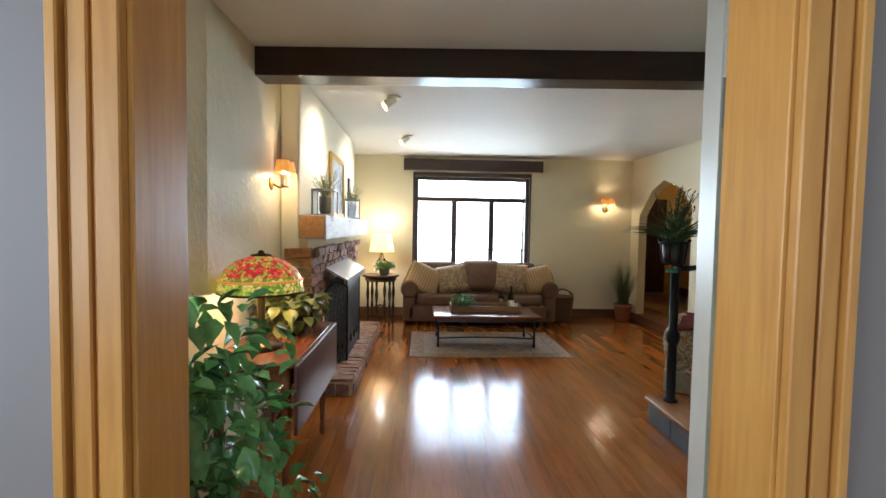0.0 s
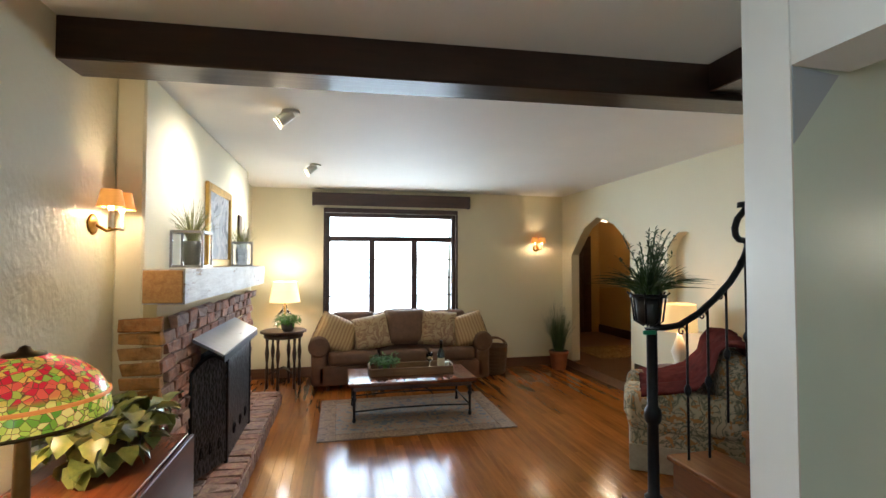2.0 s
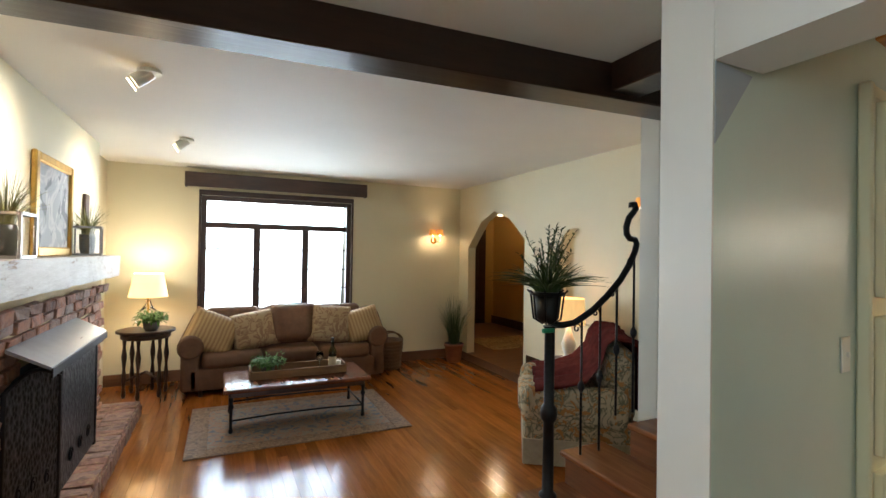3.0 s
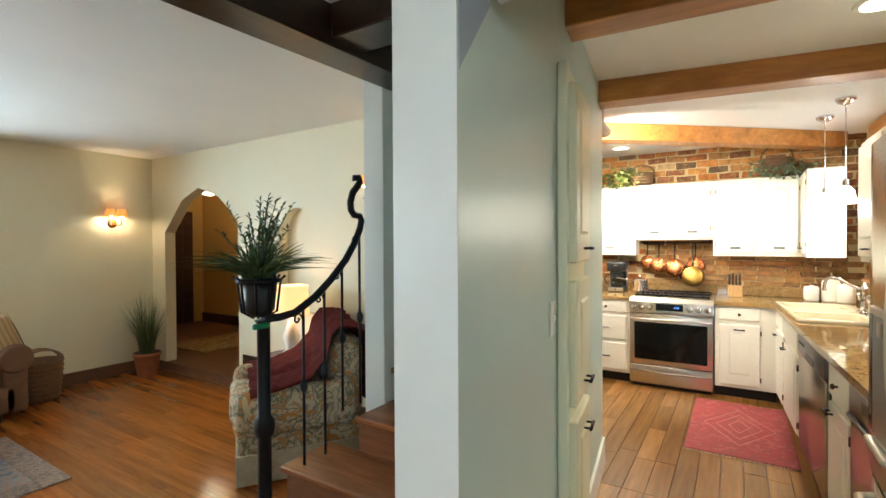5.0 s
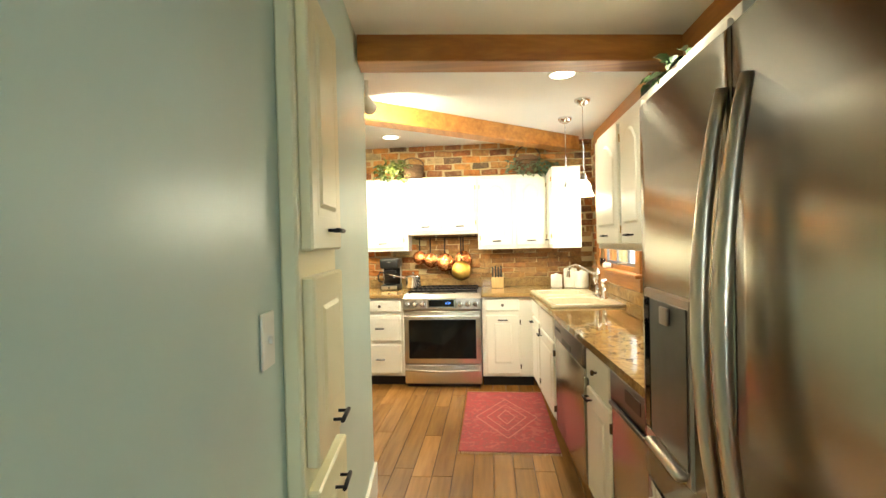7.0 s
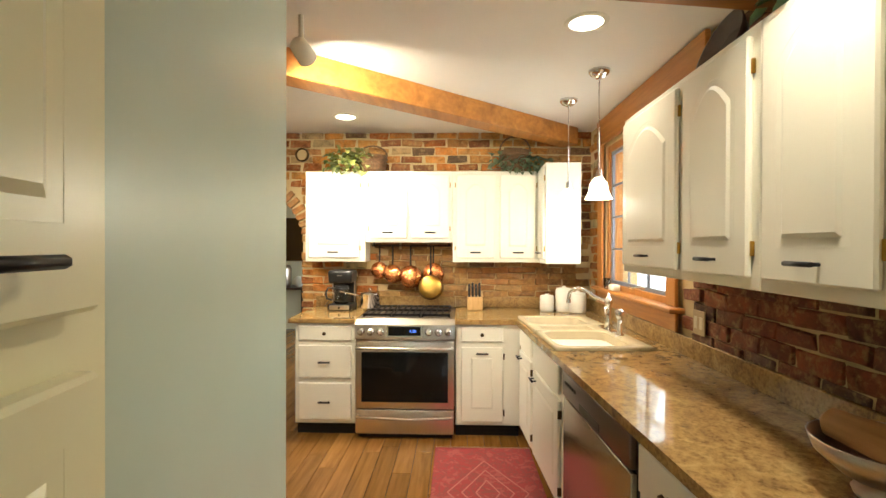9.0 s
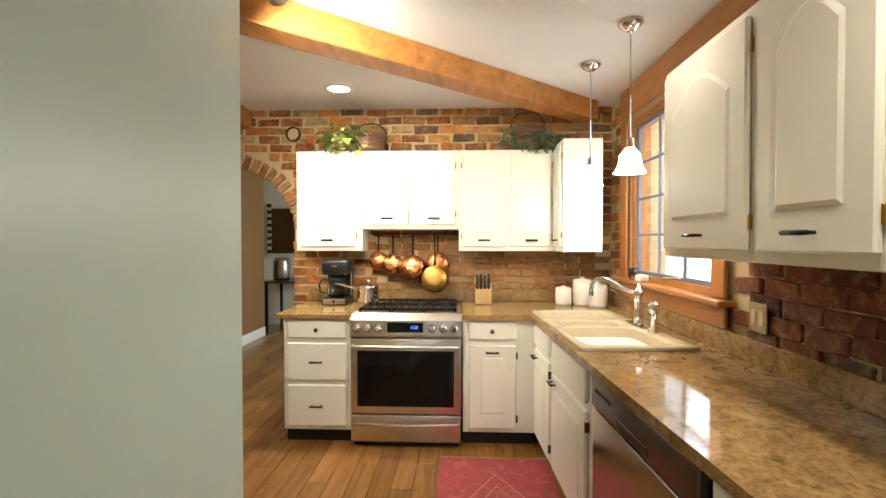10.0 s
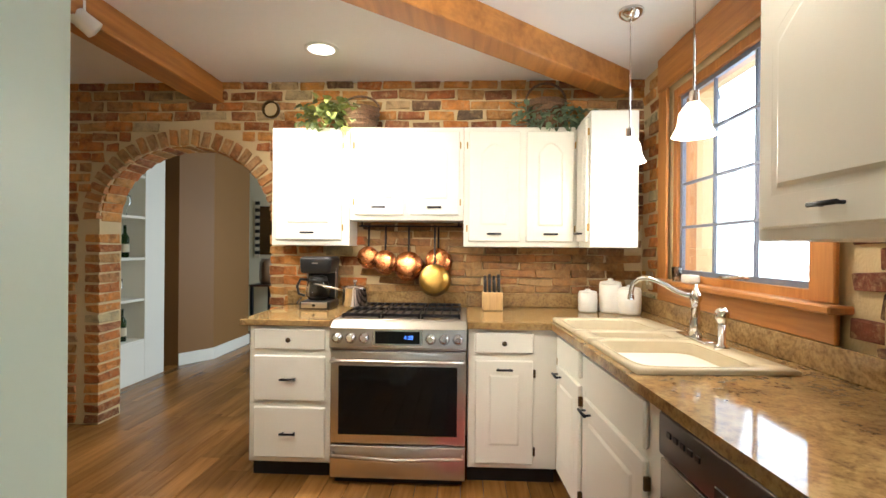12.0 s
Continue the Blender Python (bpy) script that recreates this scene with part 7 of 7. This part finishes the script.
for k in range(27):
    u = math.pi * (k + 0.5) / 27
    ring.append(pose(8.148, ARC_Y + (ARC_R + 0.055) * math.cos(u), ARC_Z + (ARC_R - 0.038) * math.sin(u), 0, 0, 0) @ pose(0, 0, 0, math.degrees(u), 0, 0) @ pose(0, 0, 0, 0, 0, 90))
arch = thing("brick_arch", (0, 0, 0), "arch ring of old bricks set on edge", "arch", kind="structure")
meshes = brick_meshes(0.112, 0.05, 0.052, M_BRICK_T)
r_ = random.Random(2)
for m in ring:
    ob = new("brick", r_.choice(meshes))
    ob.parent = arch
    ob.matrix_local = m
jamb = []
for row in range(19):
    z = 0.04 + BH * row
    for s in (-1, 1):
        jamb.append(pose(8.248, ARC_Y + s * (ARC_R + 0.045), z, 0, 0, 0))
meshes_j = brick_meshes(0.212, 0.11, BH - 0.018, M_BRICK)
for m in jamb:
    ob = new("brick", r_.choice(meshes_j))
    ob.parent = arch
    ob.matrix_local = m
soff = []
for k in range(25):
    u = math.pi * (k + 0.5) / 25
    for x in (8.262,):
        soff.append(pose(x, ARC_Y + (ARC_R + 0.020) * math.cos(u), ARC_Z + 0.570 * math.sin(u), 0, 0, 0) @ pose(0, 0, 0, math.degrees(u), 0, 0))
meshes_s = brick_meshes(0.20, 0.06, 0.066, M_BRICK)
for m in soff:
    ob = new("brick", r_.choice(meshes_s))
    ob.parent = arch
    ob.matrix_local = m

# long, thin, varnished brown bricks between the worktop and the cabinets
M_BRICK_B = brick_material("varnished_brown_brick", [(0, (0.15, 0.075, 0.028)), (0.3, (0.27, 0.135, 0.045)), (0.6, (0.36, 0.20, 0.07)), (0.8, (0.32, 0.135, 0.042)), (1.0, (0.38, 0.24, 0.095))], (0.42, 0.28, 0.12))
M_BRICK_B.node_tree.nodes["Principled BSDF"].inputs["Roughness"].default_value = 0.5
spots = []
for row in range(9):
    for k in range(8):
        y = 1.13 + (row % 2) * 0.12 + 0.245 * k
        if y < 2.95:
            spots.append(pose(8.149, y, 1.035 + 0.054 * row, 0, 0, 90))
lay_bricks(wb_, spots, M_BRICK_B, (0.243, 0.03, 0.052), 300, "more brown bricks")

# brick wall over the sink run: faces +y
spots = []
for row in range(33):
    z = 0.04 + BH * row
    if z < 1.0:
        continue
    for k in range(25):
        x = 3.2 + (row % 2) * BL / 2 + BL * k
        if x > 8.08 or z > 2.47 or (6.30 < x < 7.88 and z < 2.30) or (6.05 < x and z > 2.28 and x < 7.88) or (x < 6.2 and 1.47 < z < 2.06) or x < 4.2:
            continue
        spots.append(pose(x, 1.0, z))
spots.sort(key=lambda m: -m.translation.x)
# Redder bricks up to x 6.3; their dark tone also holds the shade there.
M_BRICK_R = brick_material("shaded_red_brick", [(0, (0.06, 0.03, 0.022)), (0.3, (0.17, 0.055, 0.032)), (0.6, (0.22, 0.075, 0.04)), (1.0, (0.13, 0.075, 0.055))])
lay_bricks(bpy.data.objects["wall_sink"], [m for m in spots if m.translation.x > 6.3], M_BRICK, (BL - 0.015, 0.03, BH - 0.014), 150, "more old bricks")
lay_bricks(bpy.data.objects["wall_sink"], [m for m in spots if m.translation.x <= 6.3], M_BRICK_R, (BL - 0.006, 0.03, BH - 0.006), 150, "more red bricks, darkened as in shade")

# fireplace: front face and near side
fp = thing("brick_fireplace", (0, 0, 0), "red-brown brick fireplace under a timber mantel", "fireplace", kind="structure")
spots, side_spots = [], []
for row in range(17):
    z = 0.14 + BH / 2 + BH * row - 0.10
    if z > 1.26:
        continue
    for k in range(14):
        y = 4.30 + (row % 2) * BL / 2 + BL * k
        if y > 6.70 or (4.86 < y < 6.10 and z < 0.90):
            continue
        cor = 0.03 if z > 1.13 else 0.0
        spots.append(pose(0.995 + cor, y, z, 0, 0, 90))
    side_spots.append(pose(0.918, 4.196, z, 0, 0, 0))
spots.sort(key=lambda m: m.translation.y)
lay_bricks(fp, spots, M_BRICK_F, (BL - 0.012, 0.04, BH - 0.012), 300, "more bricks")
lay_bricks(fp, side_spots, M_BRICK_T, (BL - 0.008, 0.04, BH - 0.012), 300, "more bricks")
hr = thing("brick_hearth", (0, 0, 0), "raised hearth of pinkish bricks with a worn edge", "hearth", kind="structure")
M_HEARTH = brick_material("hearth_brick", [(0, (0.25, 0.13, 0.10)), (0.4, (0.34, 0.17, 0.12)), (0.7, (0.28, 0.18, 0.15)), (1.0, (0.40, 0.25, 0.19))])
mh = brick_meshes(0.195, 0.10, 0.03, M_HEARTH)
me_ = brick_meshes(0.10, 0.03, 0.105, M_HEARTH)
for k in range(22):
    y = 4.515 + 0.107 * k
    for x in (1.195, 0.995):
        ob = new("brick", r_.choice(mh))
        ob.parent, ob.matrix_local = hr, pose(x, y, 0.126)
    ob = new("brick", r_.choice(me_))
    ob.parent, ob.matrix_local = hr, pose(1.286, y, 0.055, 0, 0, 90)
for k in range(3):
    ob = new("brick", r_.choice(me_))
    ob.parent, ob.matrix_local = hr, pose(0.99 + 0.107 * k, 4.459, 0.055)

# boards of the living room: along y
rb = random.Random(11)
fl = bpy.data.objects["floor_living"]


def board_mesh(lx, ly, lz, material, bev=0.0015):
    b = box(-lx / 2, lx / 2, -ly / 2, ly / 2, -lz, 0, bev)
    me = mesh_from(b, "board")
    me.materials.append(material)
    return me


def boards(parent, material, x0, x1, y0, y1, width, lengths, along, gap, name, most=300):
    cache, made, rest = {}, 0, []
    n = int(((x1 - x0) if along == "y" else (y1 - y0)) / width)
    for i in range(n):
        c = (x0 if along == "y" else y0) + width * (i + 0.5)
        s, e = (y0, y1) if along == "y" else (x0, x1)
        s2 = s
        first = rb.choice(lengths) * rb.uniform(0.3, 1)
        while s2 < e - 0.05:
            L = min(first if s2 == s else rb.choice(lengths), e - s2)
            L = round(L, 2)
            if L < 0.04:
                break
            key = L
            if key not in cache:
                cache[key] = board_mesh(width - gap, L - gap, 0.012, material, 0.0) if along == "y" else board_mesh(L - gap, width - gap, 0.012, material)
            p = (c, s2 + L / 2, 0) if along == "y" else (s2 + L / 2, c, 0)
            if made < most:
                ob = new(name, cache[key])
                ob.parent, ob.matrix_local = parent, pose(*p)
                made += 1
            else:
                rest.append((cache[key], pose(*p)))
            s2 += L
    stuff_from(rest, name + "s", material, "more boards of the same floor", parent)


boards(fl, M_FLOOR, 0.60, 3.0335, 1.40, 8.0, 0.076, (1.5, 1.8, 2.2, 2.6), "y", 0.0007, "board")
boards(fl, M_FLOOR, 3.032, 4.0965, 2.66, 8.0, 0.076, (1.5, 1.8, 2.2, 2.6), "y", 0.0007, "board")
boards(fl, M_FLOOR, 4.096, 5.161, 2.83, 8.0, 0.076, (1.5, 1.8, 2.2, 2.6), "y", 0.0007, "board")
fk = bpy.data.objects["floor_kitchen"]
boards(fk, M_FLOOR_K, 5.2, 11.9, 1.0, 6.1, 0.125, (0.6, 0.9, 1.2, 1.5), "x", 0.003, "plank")
boards(fk, M_FLOOR_K, 3.034, 4.1, 1.0, 2.64, 0.125, (0.6, 0.9, 1.2), "x", 0.003, "plank", 0)
boards(fk, M_FLOOR_K, 4.1, 5.2, 1.0, 2.76, 0.125, (0.6, 0.9, 1.2), "x", 0.003, "plank", 0)
